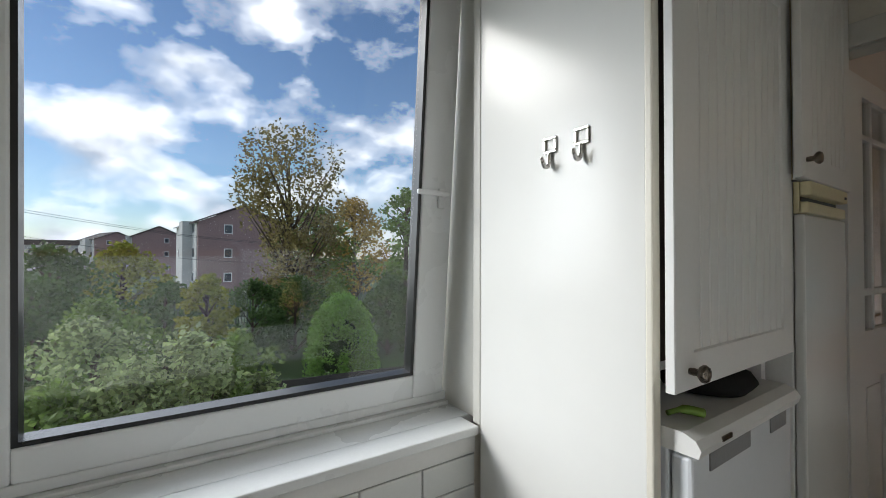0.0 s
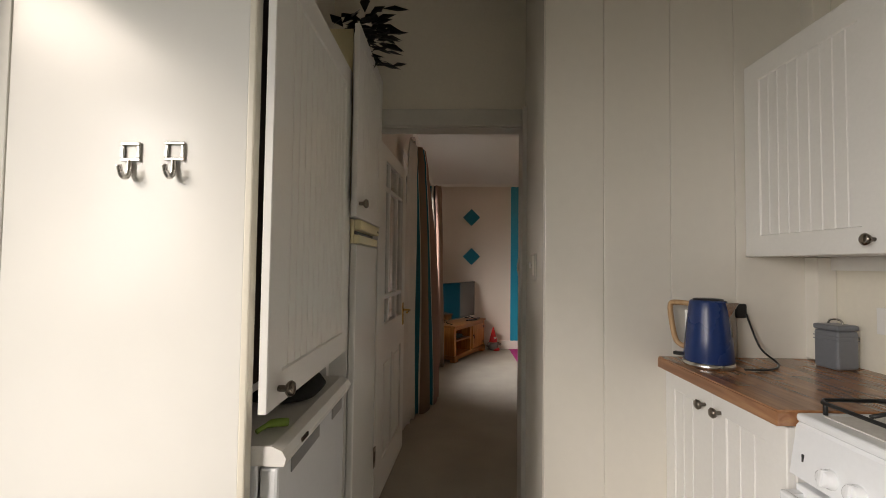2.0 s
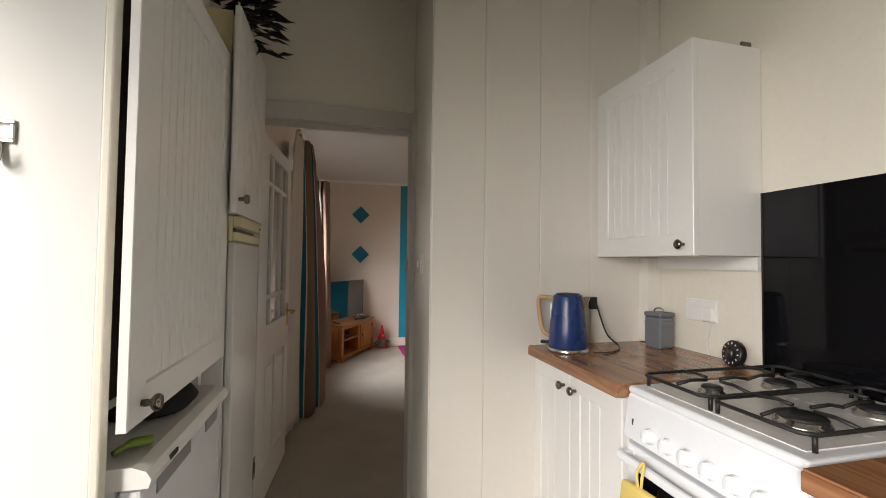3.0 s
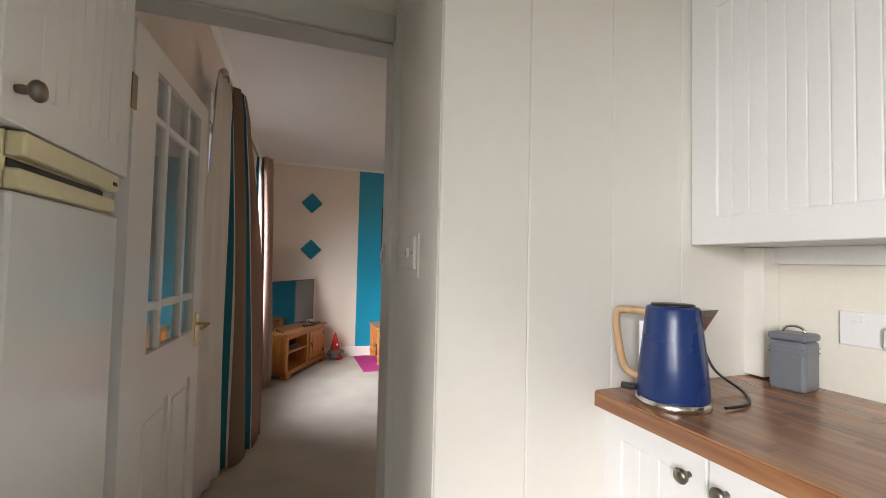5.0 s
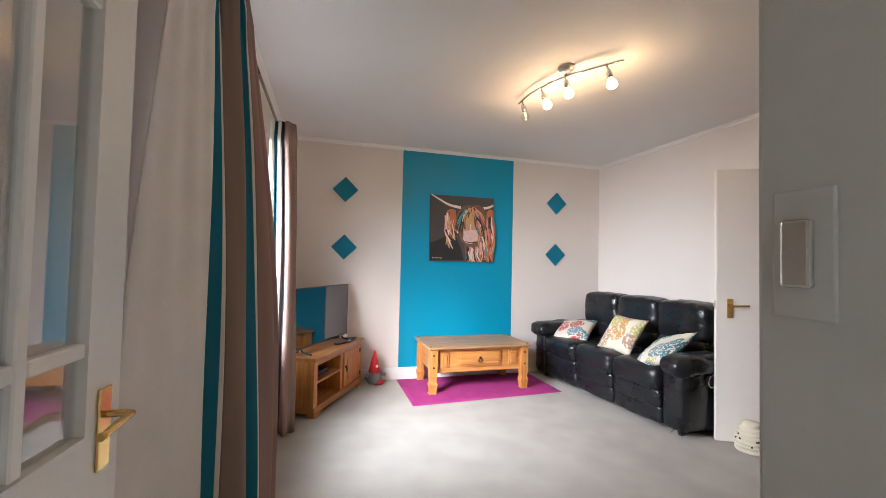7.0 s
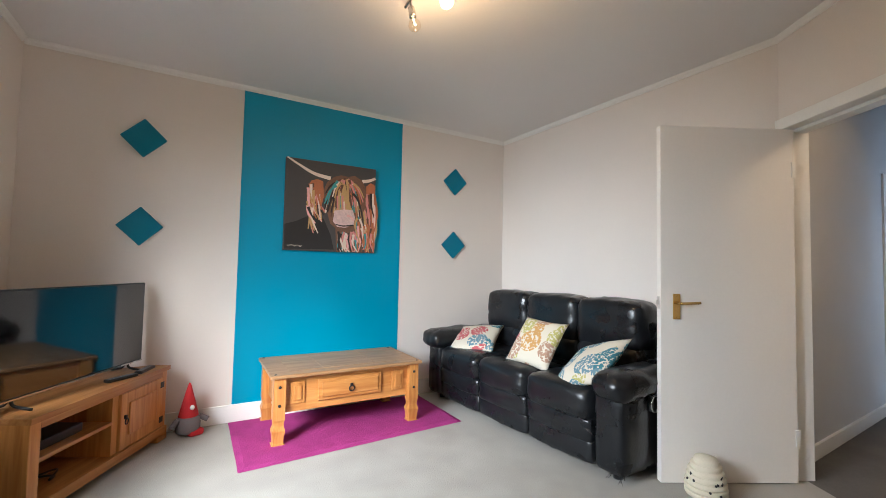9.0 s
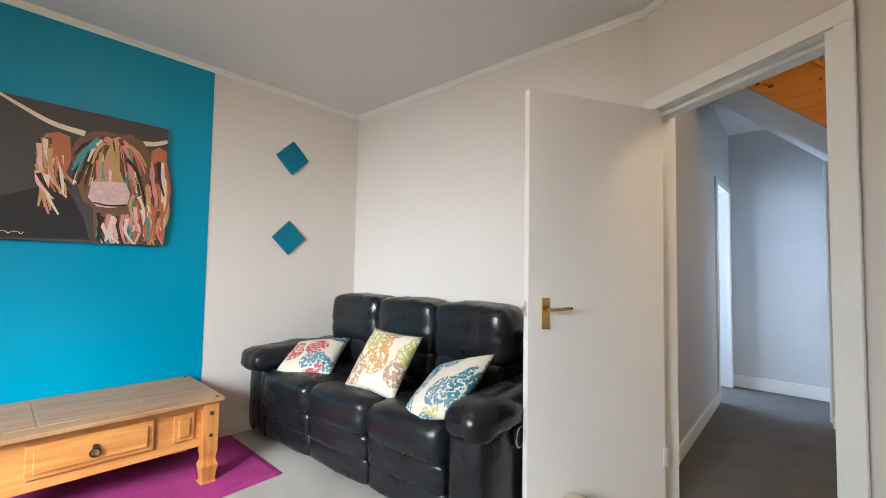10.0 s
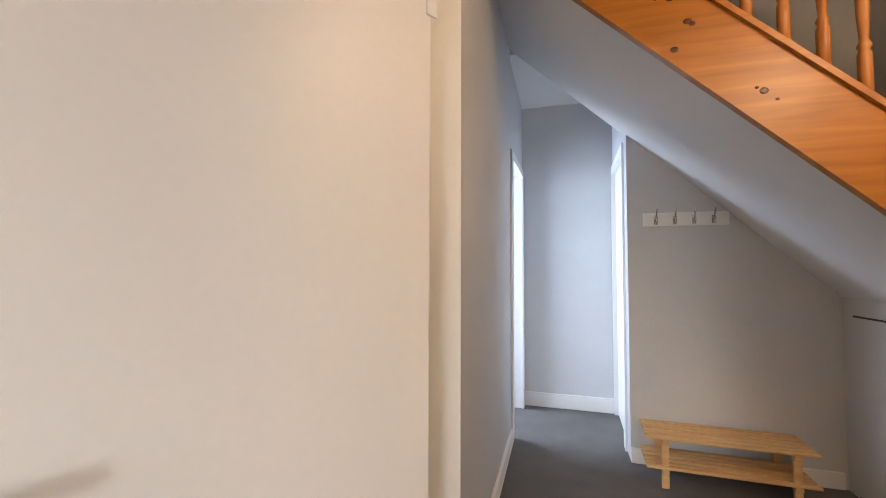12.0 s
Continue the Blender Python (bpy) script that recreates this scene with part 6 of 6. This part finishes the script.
curtain("curtain", "striped taupe and teal curtain with a pale lining", [
    ("lin", [(2.96, 0.672), (3.08, 0.662), (3.20, 0.638), (3.32, 0.612), (3.44, 0.592)]), ("teal", [(3.44, 0.592), (3.463, 0.574), (3.478, 0.560)]), ("white", [(3.478, 0.560), (3.490, 0.549)]),
    ("taupe", [(3.490, 0.549), (3.53, 0.505), (3.58, 0.480), (3.62, 0.505), (3.65, 0.52)]), ("white", [(3.65, 0.52), (3.664, 0.514)]),
    ("teal", [(3.664, 0.514), (3.69, 0.488), (3.72, 0.462)]), ("white", [(3.72, 0.462), (3.735, 0.456)]),
    ("rose", [(3.735, 0.456), (3.78, 0.425), (3.82, 0.415), (3.86, 0.47), (3.89, 0.50), (3.93, 0.43), (3.96, 0.405)]), ("taupe", [(3.96, 0.405), (4.00, 0.46), (4.04, 0.54)])], 0.02, 2.235, (3.27, 0.60, 0.62, 2.2), 170)
# the dark band here is a fold's shade put into the colour
curtain("curtain", "striped taupe and teal curtain drawn back at the window", [
    ("white", [(5.06, 0.62), (5.03, 0.60), (5.045, 0.575)]), ("teal", [(5.045, 0.575), (5.075, 0.56), (5.06, 0.545)]), ("white", [(5.06, 0.545), (5.03, 0.53), (5.038, 0.51)]),
    ("dark", [(5.038, 0.51), (5.068, 0.497), (5.06, 0.482)]), ("rose", [(5.06, 0.482), (5.025, 0.465), (5.03, 0.445), (5.055, 0.43)]),
    ("taupe", [(5.055, 0.43), (5.09, 0.42), (5.11, 0.40), (5.14, 0.395), (5.18, 0.41), (5.22, 0.45), (5.25, 0.50)])], 0.02, 2.235, (5.10, 0.585, 0.30, 2.0), 120)
pole = thing("curtain_pole", "slim dark metal curtain pole with ball finials", "curtain pole", (0, 0, 0))
part("rod", tube([(3.22, 0.615, 2.246), (5.45, 0.575, 2.250)], 0.009, 10), M_PEWTER, pole)
for x, y in ((3.21, 0.616), (5.47, 0.575)):
    part("finial", lathe([(0.006, -0.03), (0.010, -0.022), (0.022, -0.008), (0.025, 0.004), (0.018, 0.020), (0.004, 0.026)], 18, Matrix.Translation((x, y, 2.25)) @ Matrix.Rotation(radians(90), 4, "Y")), M_STEEL, pole, "ball finial")
for x in (3.30, 5.38):
    part("bracket", boxes((x - 0.012, 0.60, 2.23, x + 0.012, 0.635, 2.27), r=0.003), M_PEWTER, pole)

# ---- ceiling spotlight bar ----
ZB = 2.508
lamp = thing("spotlight_bar", "curved steel spotlight bar with four lit bulbs", "ceiling light", (0, 0, 0))
part("ceiling_plate", lathe([(0.004, -0.042), (0.03, -0.038), (0.048, -0.024), (0.055, -0.006), (0.055, 0.0)], 28, Matrix.Translation((4.285, -1.275, ceil_z(4.285)))), M_STEEL, lamp)
part("stem", tube([(4.285, -1.275, ceil_z(4.285) - 0.02), (4.285, -1.275, ZB)], 0.008, 8), M_STEEL, lamp)
part("bar", tube(curve([(4.83, -1.205, ZB), (4.60, -1.20, ZB), (4.35, -1.265, ZB), (4.17, -1.36, ZB), (3.99, -1.485, ZB)], 6), 0.008, 8), M_STEEL, lamp)
M_BULB = glow("warm_lit_glass", (1.0, 0.66, 0.32), 26.0)
M_CLEAR = glass("clear_bulb_glass", (1.0, 0.95, 0.88))
for i, (x, y, dx, dy) in enumerate(((4.766, -1.200, 0.0, -0.025), (4.525, -1.225, 0.0, -0.045), (4.285, -1.262, 0.03, -0.05), (4.075, -1.425, 0.01, -0.045))):
    top_p, end = Vector((x, y, ZB)), Vector((x + dx, y + dy, ZB - 0.10))
    d = (end - top_p).normalized()
    m = Matrix.Translation(top_p) @ d.to_track_quat("Z", "Y").to_matrix().to_4x4()
    sp = part("spot_holder", lathe([(0.006, 0.0), (0.007, 0.03), (0.016, 0.034), (0.019, 0.07), (0.018, 0.085)], 18, m), M_STEEL, lamp, "steel lamp holder")
    b = part("bulb", lathe([(0.013, 0.083), (0.017, 0.094), (0.027, 0.108), (0.032, 0.124), (0.029, 0.140), (0.018, 0.151), (0.002, 0.155)], 18, m), M_BULB if i else M_CLEAR, sp, "warm lit bulb" if i else "clear bulb")
    if i == 0:
        part("filament", tube([m @ Vector((0.004, 0, 0.095)), m @ Vector((0.0, 0.004, 0.125)), m @ Vector((-0.004, 0, 0.095))], 0.0018, 6), M_BULB, sp)
    c = m @ Vector((0, 0, 0.19))
    bulb_light("bulb_glow", c.x, c.y, c.z, 2.4)


# ---- outdoors ----
GZ = -2.75
M_GRASS = paint("garden_grass", (0.055, 0.095, 0.025), 0.95, var=0.4, big=0.5, fine=18, bump=0.6)
setting("ground", boxes((-400, 1.9, GZ - 0.5, 400, 500, GZ)), M_GRASS, "grassy gardens behind the flats", "ground")
M_EXT = paint("grey_roughcast", (0.36, 0.34, 0.32), 0.9, var=0.12, big=3, fine=40, bump=0.5)
setting("wall_outer_below", boxes((-2.3, 1.40, GZ - 0.1, 6.5, 1.60, -0.2)), M_EXT, "roughcast outer wall below", "wall")


def leaf_mat(name, col, var=0.35):
    m = bpy.data.materials.new(name)
    n, l = nodes_of(m)
    p = n["Principled BSDF"]
    g = n.new("ShaderNodeNewGeometry")
    rng = n.new("ShaderNodeMapRange")
    rng.inputs["To Min"].default_value = 1 - var
    rng.inputs["To Max"].default_value = 1 + var * 1.6
    mul = n.new("ShaderNodeVectorMath")
    mul.operation = "SCALE"
    mul.inputs[0].default_value = col
    l.new(g.outputs["Random Per Island"], rng.inputs["Value"])
    l.new(rng.outputs[0], mul.inputs["Scale"])
    l.new(mul.outputs[0], p.inputs["Base Color"])
    p.inputs["Roughness"].default_value = 0.5
    p.inputs["Specular IOR Level"].default_value = 0.5
    tr = n.new("ShaderNodeBsdfTranslucent")
    mx = n.new("ShaderNodeMixShader")
    mx.inputs[0].default_value = 0.55
    l.new(mul.outputs[0], tr.inputs["Color"])
    l.new(p.outputs[0], mx.inputs[1])
    l.new(tr.outputs[0], mx.inputs[2])
    l.new(mx.outputs[0], n["Material Output"].inputs["Surface"])
    return m


M_BARK = paint("grey_brown_bark", (0.10, 0.075, 0.055), 0.9, var=0.3, big=9, bump=0.6)


def leaves(rnd, clumps, per, size, spread):
    """Many small folded leaves round the clump centres, as one mesh."""
    verts, faces = [], []
    for c, r in clumps:
        for _ in range(per):
            while True:
                o = Vector((rnd.uniform(-1, 1), rnd.uniform(-1, 1), rnd.uniform(-1, 1)))
                if 0.2 < o.length < 1:
                    break
            o = Vector((o.x, o.y, o.z * spread)) * r
            p = Vector(c) + o
            d = Vector((rnd.uniform(-1, 1), rnd.uniform(-1, 1), rnd.uniform(-0.7, 0.7))).normalized()
            s = d.cross(Vector((rnd.uniform(-1, 1), rnd.uniform(-1, 1), rnd.uniform(-1, 1)))).normalized()
            ln, w = size * rnd.uniform(0.7, 1.4), size * rnd.uniform(0.3, 0.55)
            k = len(verts)
            verts += [p, p + d * ln * 0.5 + s * w, p + d * ln, p + d * ln * 0.5 - s * w]
            faces += [(k, k + 1, k + 2, k + 3)]
    return verts, faces


def crown_mesh(name, verts, faces, material):
    me = bpy.data.meshes.new(name)
    me.from_pydata([tuple(v) for v in verts], [], faces)
    me.materials.append(material)
    return me


def tree(name, label, at, height, trunk_r, crown_lo, width, seed, material, per=46, n=90, size=0.16, poplar=False, cat="tree"):
    rnd = random.Random(seed)
    t = thing(name, label, cat, at)
    tr = bmesh.new()
    lean = Vector((rnd.uniform(-0.03, 0.03), rnd.uniform(-0.03, 0.03), 0))
    tube([lean * (k / 6) * height + Vector((0, 0, height * 0.9 * k / 6)) for k in range(7)], [trunk_r * (1 - k / 7.5) for k in range(7)], 9, tr)
    clumps = []
    for i in range(n):
        a = rnd.uniform(0, 2 * math.pi)
        h = rnd.random() ** (0.8 if not poplar else 0.9)
        z = crown_lo + (height - crown_lo) * h
        prof = math.sin(math.pi * min(1, 0.16 + 0.84 * h)) ** 0.7 if not poplar else (0.55 + 0.6 * h if h < 0.6 else 0.95 - 0.5 * (h - 0.6))
        rr = width * prof * rnd.uniform(0.35, 1.0)
        c = Vector((rr * math.cos(a), rr * math.sin(a), z))
        clumps.append((c, width * rnd.uniform(0.12, 0.24)))
        if i % 3 == 0:
            z0 = max(crown_lo * 0.5, z - rr * (1.6 if poplar else 0.7) - 0.3)
            tube([Vector((0, 0, z0)), Vector((c.x * 0.45, c.y * 0.45, (z0 + z) / 2)), c], [trunk_r * 0.32, trunk_r * 0.2, trunk_r * 0.07], 5, tr)
    part("trunk", tr, M_BARK, t)
    v, f = leaves(rnd, clumps, per, size, 1.5 if poplar else 0.9)
    ob = new("crown", crown_mesh("crown", v, f, material))
    ob.parent = t
    tagged(ob, "crown of many small leaves")
    return t


L_GREEN = leaf_mat("mid_green_leaf", (0.17, 0.25, 0.06))
L_DARK = leaf_mat("dark_green_leaf", (0.085, 0.14, 0.04))
L_PALE = leaf_mat("pale_green_leaf", (0.30, 0.36, 0.16), 0.55)
L_YEL = leaf_mat("yellow_green_leaf", (0.24, 0.25, 0.04))
L_AUT = leaf_mat("autumn_leaf", (0.38, 0.27, 0.07))
L_SPARSE = leaf_mat("brown_green_leaf", (0.25, 0.21, 0.08))
L_CON = leaf_mat("conifer_green", (0.20, 0.36, 0.07), 0.3)
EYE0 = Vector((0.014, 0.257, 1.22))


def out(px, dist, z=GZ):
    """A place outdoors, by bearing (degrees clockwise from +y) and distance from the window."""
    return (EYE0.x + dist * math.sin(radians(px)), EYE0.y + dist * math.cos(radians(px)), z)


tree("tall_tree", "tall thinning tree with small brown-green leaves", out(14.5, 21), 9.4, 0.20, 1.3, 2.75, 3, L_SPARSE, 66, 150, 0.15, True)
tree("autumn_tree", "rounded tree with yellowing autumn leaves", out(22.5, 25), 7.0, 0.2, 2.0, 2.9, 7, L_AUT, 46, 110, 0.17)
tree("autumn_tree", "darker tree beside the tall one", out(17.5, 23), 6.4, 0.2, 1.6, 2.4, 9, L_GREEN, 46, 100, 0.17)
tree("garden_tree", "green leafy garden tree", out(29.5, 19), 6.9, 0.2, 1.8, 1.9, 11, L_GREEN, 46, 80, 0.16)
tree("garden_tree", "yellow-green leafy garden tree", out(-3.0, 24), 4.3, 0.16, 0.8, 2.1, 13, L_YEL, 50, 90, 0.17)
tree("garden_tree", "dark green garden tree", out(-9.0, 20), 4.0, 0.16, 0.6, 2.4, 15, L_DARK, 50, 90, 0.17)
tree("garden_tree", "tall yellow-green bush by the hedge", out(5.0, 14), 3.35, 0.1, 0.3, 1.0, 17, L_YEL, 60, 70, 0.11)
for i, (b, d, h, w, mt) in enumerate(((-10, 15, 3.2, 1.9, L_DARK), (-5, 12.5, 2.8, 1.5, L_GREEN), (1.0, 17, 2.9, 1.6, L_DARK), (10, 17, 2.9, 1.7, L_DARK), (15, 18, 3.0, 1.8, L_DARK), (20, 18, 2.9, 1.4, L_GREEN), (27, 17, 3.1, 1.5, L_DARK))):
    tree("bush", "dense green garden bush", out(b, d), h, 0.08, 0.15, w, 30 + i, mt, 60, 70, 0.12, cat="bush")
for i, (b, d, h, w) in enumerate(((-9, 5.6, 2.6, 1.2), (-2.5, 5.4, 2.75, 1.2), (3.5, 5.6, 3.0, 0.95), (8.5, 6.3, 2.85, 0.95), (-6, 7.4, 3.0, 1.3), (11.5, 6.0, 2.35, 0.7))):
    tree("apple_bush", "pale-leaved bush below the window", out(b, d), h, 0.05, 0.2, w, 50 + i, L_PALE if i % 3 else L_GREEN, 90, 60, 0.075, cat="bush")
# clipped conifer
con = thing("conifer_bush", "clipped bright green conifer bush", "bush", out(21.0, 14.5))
rnd = random.Random(77)
cl = []
for i in range(150):
    a, h = rnd.uniform(0, 6.283), rnd.random()
    r = 1.15 * math.sqrt(max(0.05, 1 - (h * 1.0) ** 2.4))
    cl.append((Vector((r * 0.9 * math.cos(a), r * 0.9 * math.sin(a), 0.1 + h * 2.4)), 0.22))
v, f = leaves(rnd, cl, 95, 0.09, 1.3)
ob = new("crown", crown_mesh("crown", v, f, L_CON))
ob.parent = con
# added dark solid; its colour stands for the shade deep among the leaves
part("core", lathe([(0.5, 0.0), (0.68, 0.5), (0.6, 1.3), (0.25, 1.8)], 14), paint("painted_inner_shade", (0.04, 0.07, 0.02), 0.9), con)

# fences
M_FENCE = paint("dark_weathered_fence", (0.05, 0.045, 0.04), 0.85, var=0.25)
M_PALE = paint("grey_green_paling", (0.12, 0.14, 0.13), 0.7, var=0.2)
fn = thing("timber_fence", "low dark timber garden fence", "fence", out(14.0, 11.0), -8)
for i in range(7):
    part("post", boxes((i * 1.0 - 1.0, -0.04, 0, i * 1.0 - 0.92, 0.04, 0.85)), M_FENCE, fn)
for z in (0.08, 0.30, 0.52, 0.74):
    part("rail", boxes((-1.0, -0.015, z, 5.1, 0.015, z + 0.17)), M_FENCE, fn)
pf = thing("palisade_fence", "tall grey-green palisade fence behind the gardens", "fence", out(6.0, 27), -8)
pm = mesh_of("paling", boxes((-0.035, -0.012, 0, 0.035, 0.012, 1.9)), M_PALE)
for i in range(90):
    o = new("paling", pm)
    o.parent = pf
    o.location = (-2 + i * 0.15, 0, 0)
part("rail", boxes((-2, 0.015, 0.4, 11.5, 0.05, 0.46), (-2, 0.015, 1.5, 11.5, 0.05, 1.56)), M_PALE, pf)
setting("paved_path", boxes((-6, 2.2, GZ, 14, 4.2, GZ + 0.02)), paint("pale_paving", (0.30, 0.30, 0.31), 0.85, var=0.15, big=2), "pale paving below the flats", "paving")
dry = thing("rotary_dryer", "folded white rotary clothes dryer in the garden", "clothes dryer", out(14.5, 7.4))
part("pole", tube([(0, 0, 0), (0, 0, 1.15)], 0.02, 8), M_STEEL, dry)
for i in range(4):
    a = i * math.pi / 2 + 0.5
    part("arm", tube([(0, 0, 0.95), (0.9 * math.cos(a), 0.9 * math.sin(a), 1.1)], 0.011, 6), M_UPVC, dry)

# blocks of flats
M_BRICK = paint("purple_grey_brick", (0.29, 0.20, 0.20), 0.9, var=0.12, big=0.8, fine=10, bump=0.2)
M_RENDERW = paint("white_render", (0.58, 0.58, 0.57), 0.85, var=0.08, big=1)
M_ROOFT = paint("dark_roof_tile", (0.09, 0.075, 0.07), 0.85, var=0.15, big=3)
M_WIN = paint("dark_window_glass", (0.05, 0.06, 0.08), 0.08, var=0.2, bump=0)


def flats(label, at, turn, w, d, h, rise, bays):
    """Gable end on the local -y side, w wide; the long side runs along y, d deep."""
    b = thing("apartment_building", label, "building", at, turn)
    bm = bmesh.new()
    ring = [(-w / 2, 0), (w / 2, 0), (w / 2, h), (0, h + rise), (-w / 2, h)]
    a = [bm.verts.new((x, 0, z)) for x, z in ring]
    c = [bm.verts.new((x, d, z)) for x, z in ring]
    bm.faces.new(a)
    bm.faces.new(list(reversed(c)))
    for i in range(5):
        bm.faces.new((a[i], a[(i + 1) % 5], c[(i + 1) % 5], c[i]))
    part("wall", bm, M_BRICK, b, "purple-grey brick wall")
    part("side_wall", boxes((-w / 2 - 0.08, 0.5, 0, -w / 2 - 0.01, d * 0.98, h - 0.1)), M_RENDERW, b, "white rendered side")
    part("stair_tower", boxes((-w / 2 - 1.0, 3.0, 0, -w / 2 - 0.08, 5.2, h + 0.2)), M_RENDERW, b)
    for s in (-1, 1):
        rm = bmesh.new()
        vs = [rm.verts.new(p) for p in ((0, -0.25, h + rise + 0.12), (0, d + 0.25, h + rise + 0.12), (s * (w / 2 + 0.35), d + 0.25, h - 0.12), (s * (w / 2 + 0.35), -0.25, h - 0.12))]
        vs2 = [rm.verts.new(v.co + Vector((0, 0, 0.14))) for v in vs]
        rm.faces.new(vs)
        rm.faces.new(list(reversed(vs2)))
        for i in range(4):
            rm.faces.new((vs[i], vs[(i + 1) % 4], vs2[(i + 1) % 4], vs2[i]))
        part("roof", rm, M_ROOFT, b)
    for fl in range(3):
        z = 1.1 + fl * 2.65
        for x in bays:
            wn_ = part("window", boxes((x - 0.42, -0.06, z, x + 0.42, 0.02, z + 1.0)), M_UPVC, b)
            part("pane", boxes((x - 0.34, -0.08, z + 0.08, x + 0.34, -0.058, z + 0.92)), M_WIN, wn_)
        for k in range(4):
            y = 1.4 + k * 3.0
            wn_ = part("window", boxes((-w / 2 - 0.14, y, z, -w / 2 - 0.07, y + 1.1, z + 1.1)), M_UPVC, b)
            part("pane", boxes((-w / 2 - 0.16, y + 0.08, z + 0.08, -w / 2 - 0.138, y + 1.02, z + 1.02)), M_WIN, wn_)
    return b


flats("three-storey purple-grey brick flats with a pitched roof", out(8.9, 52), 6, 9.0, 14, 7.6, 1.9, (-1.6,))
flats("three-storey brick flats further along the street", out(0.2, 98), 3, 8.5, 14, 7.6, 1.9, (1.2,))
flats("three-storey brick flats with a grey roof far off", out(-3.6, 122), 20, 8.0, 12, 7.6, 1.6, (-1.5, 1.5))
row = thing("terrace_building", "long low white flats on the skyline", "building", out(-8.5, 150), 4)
part("wall", boxes((-12, 0, 0, 9, 8, 6.6)), M_RENDERW, row)
part("roof", boxes((-12.4, -0.4, 6.6, 9.4, 8.4, 8.0)), M_ROOFT, row)
for k in range(6):
    for z in (0.8, 3.4):
        part("window", boxes((-11 + k * 3, -0.08, z + 1, -9.4 + k * 3, 0.02, z + 2.4)), M_WIN, row)
wires = thing("telephone_wires", "timber telegraph poles carrying thin wires", "wires", (0, 0, 0))
for px_, py_, pz_ in ((-14, 30, 5.2), (9, 36, 2.4)):
    part("pole", tube([(px_, py_, GZ), (px_, py_, pz_)], 0.10, 8), M_BARK, wires)
for z0, z1 in ((3.4, 2.1), (3.6, 2.2), (2.4, 0.6)):
    part("wire", tube(curve([(-14, 30, z0 + 1.4), (0, 33, z1 + 0.6), (9, 36, z1)], 6), 0.012, 4), M_BLACK, wires)

# ---- hall light ----
hl = thing("hall_light", "plain white ceiling light in the hall", "ceiling light", (2.42, -3.05, 2.64))
part("rose", lathe([(0.05, 0.0), (0.05, -0.02), (0.02, -0.03)], 20), M_PLASTIC, hl)
part("flex", tube([(0, 0, -0.02), (0, 0, -0.16)], 0.004, 6), M_PLASTIC, hl)
part("bulb", lathe([(0.012, -0.16), (0.03, -0.20), (0.028, -0.225), (0.004, -0.24)], 16), M_BULB, hl, "warm lit bulb")
bulb_light("hall_glow", 2.42, -3.05, 2.30, 17, (1.0, 0.70, 0.42), 0.12)


# candle jar on the living room sill
candle = thing("candle_jar", "small cream candle in a glass jar on the window sill", "candle", (4.49, 0.74, 0.7445))
part("jar", lathe([(0.0, 0.0), (0.040, 0.0), (0.045, 0.006), (0.045, 0.085), (0.0425, 0.088), (0.0415, 0.084), (0.0415, 0.072)], 28), paint("cream_wax_glass", (0.74, 0.68, 0.56), 0.25, var=0.08), candle, smooth=True)
part("wax", lathe([(0.0, 0.070), (0.041, 0.071)], 28), paint("cream_wax", (0.80, 0.74, 0.60), 0.5, var=0.1), candle)
part("wick", tube([(0, 0, 0.069), (0.001, 0, 0.076), (0.003, 0, 0.082)], 0.0012, 6), paint("black_wick", (0.02, 0.02, 0.02), 0.8), candle)
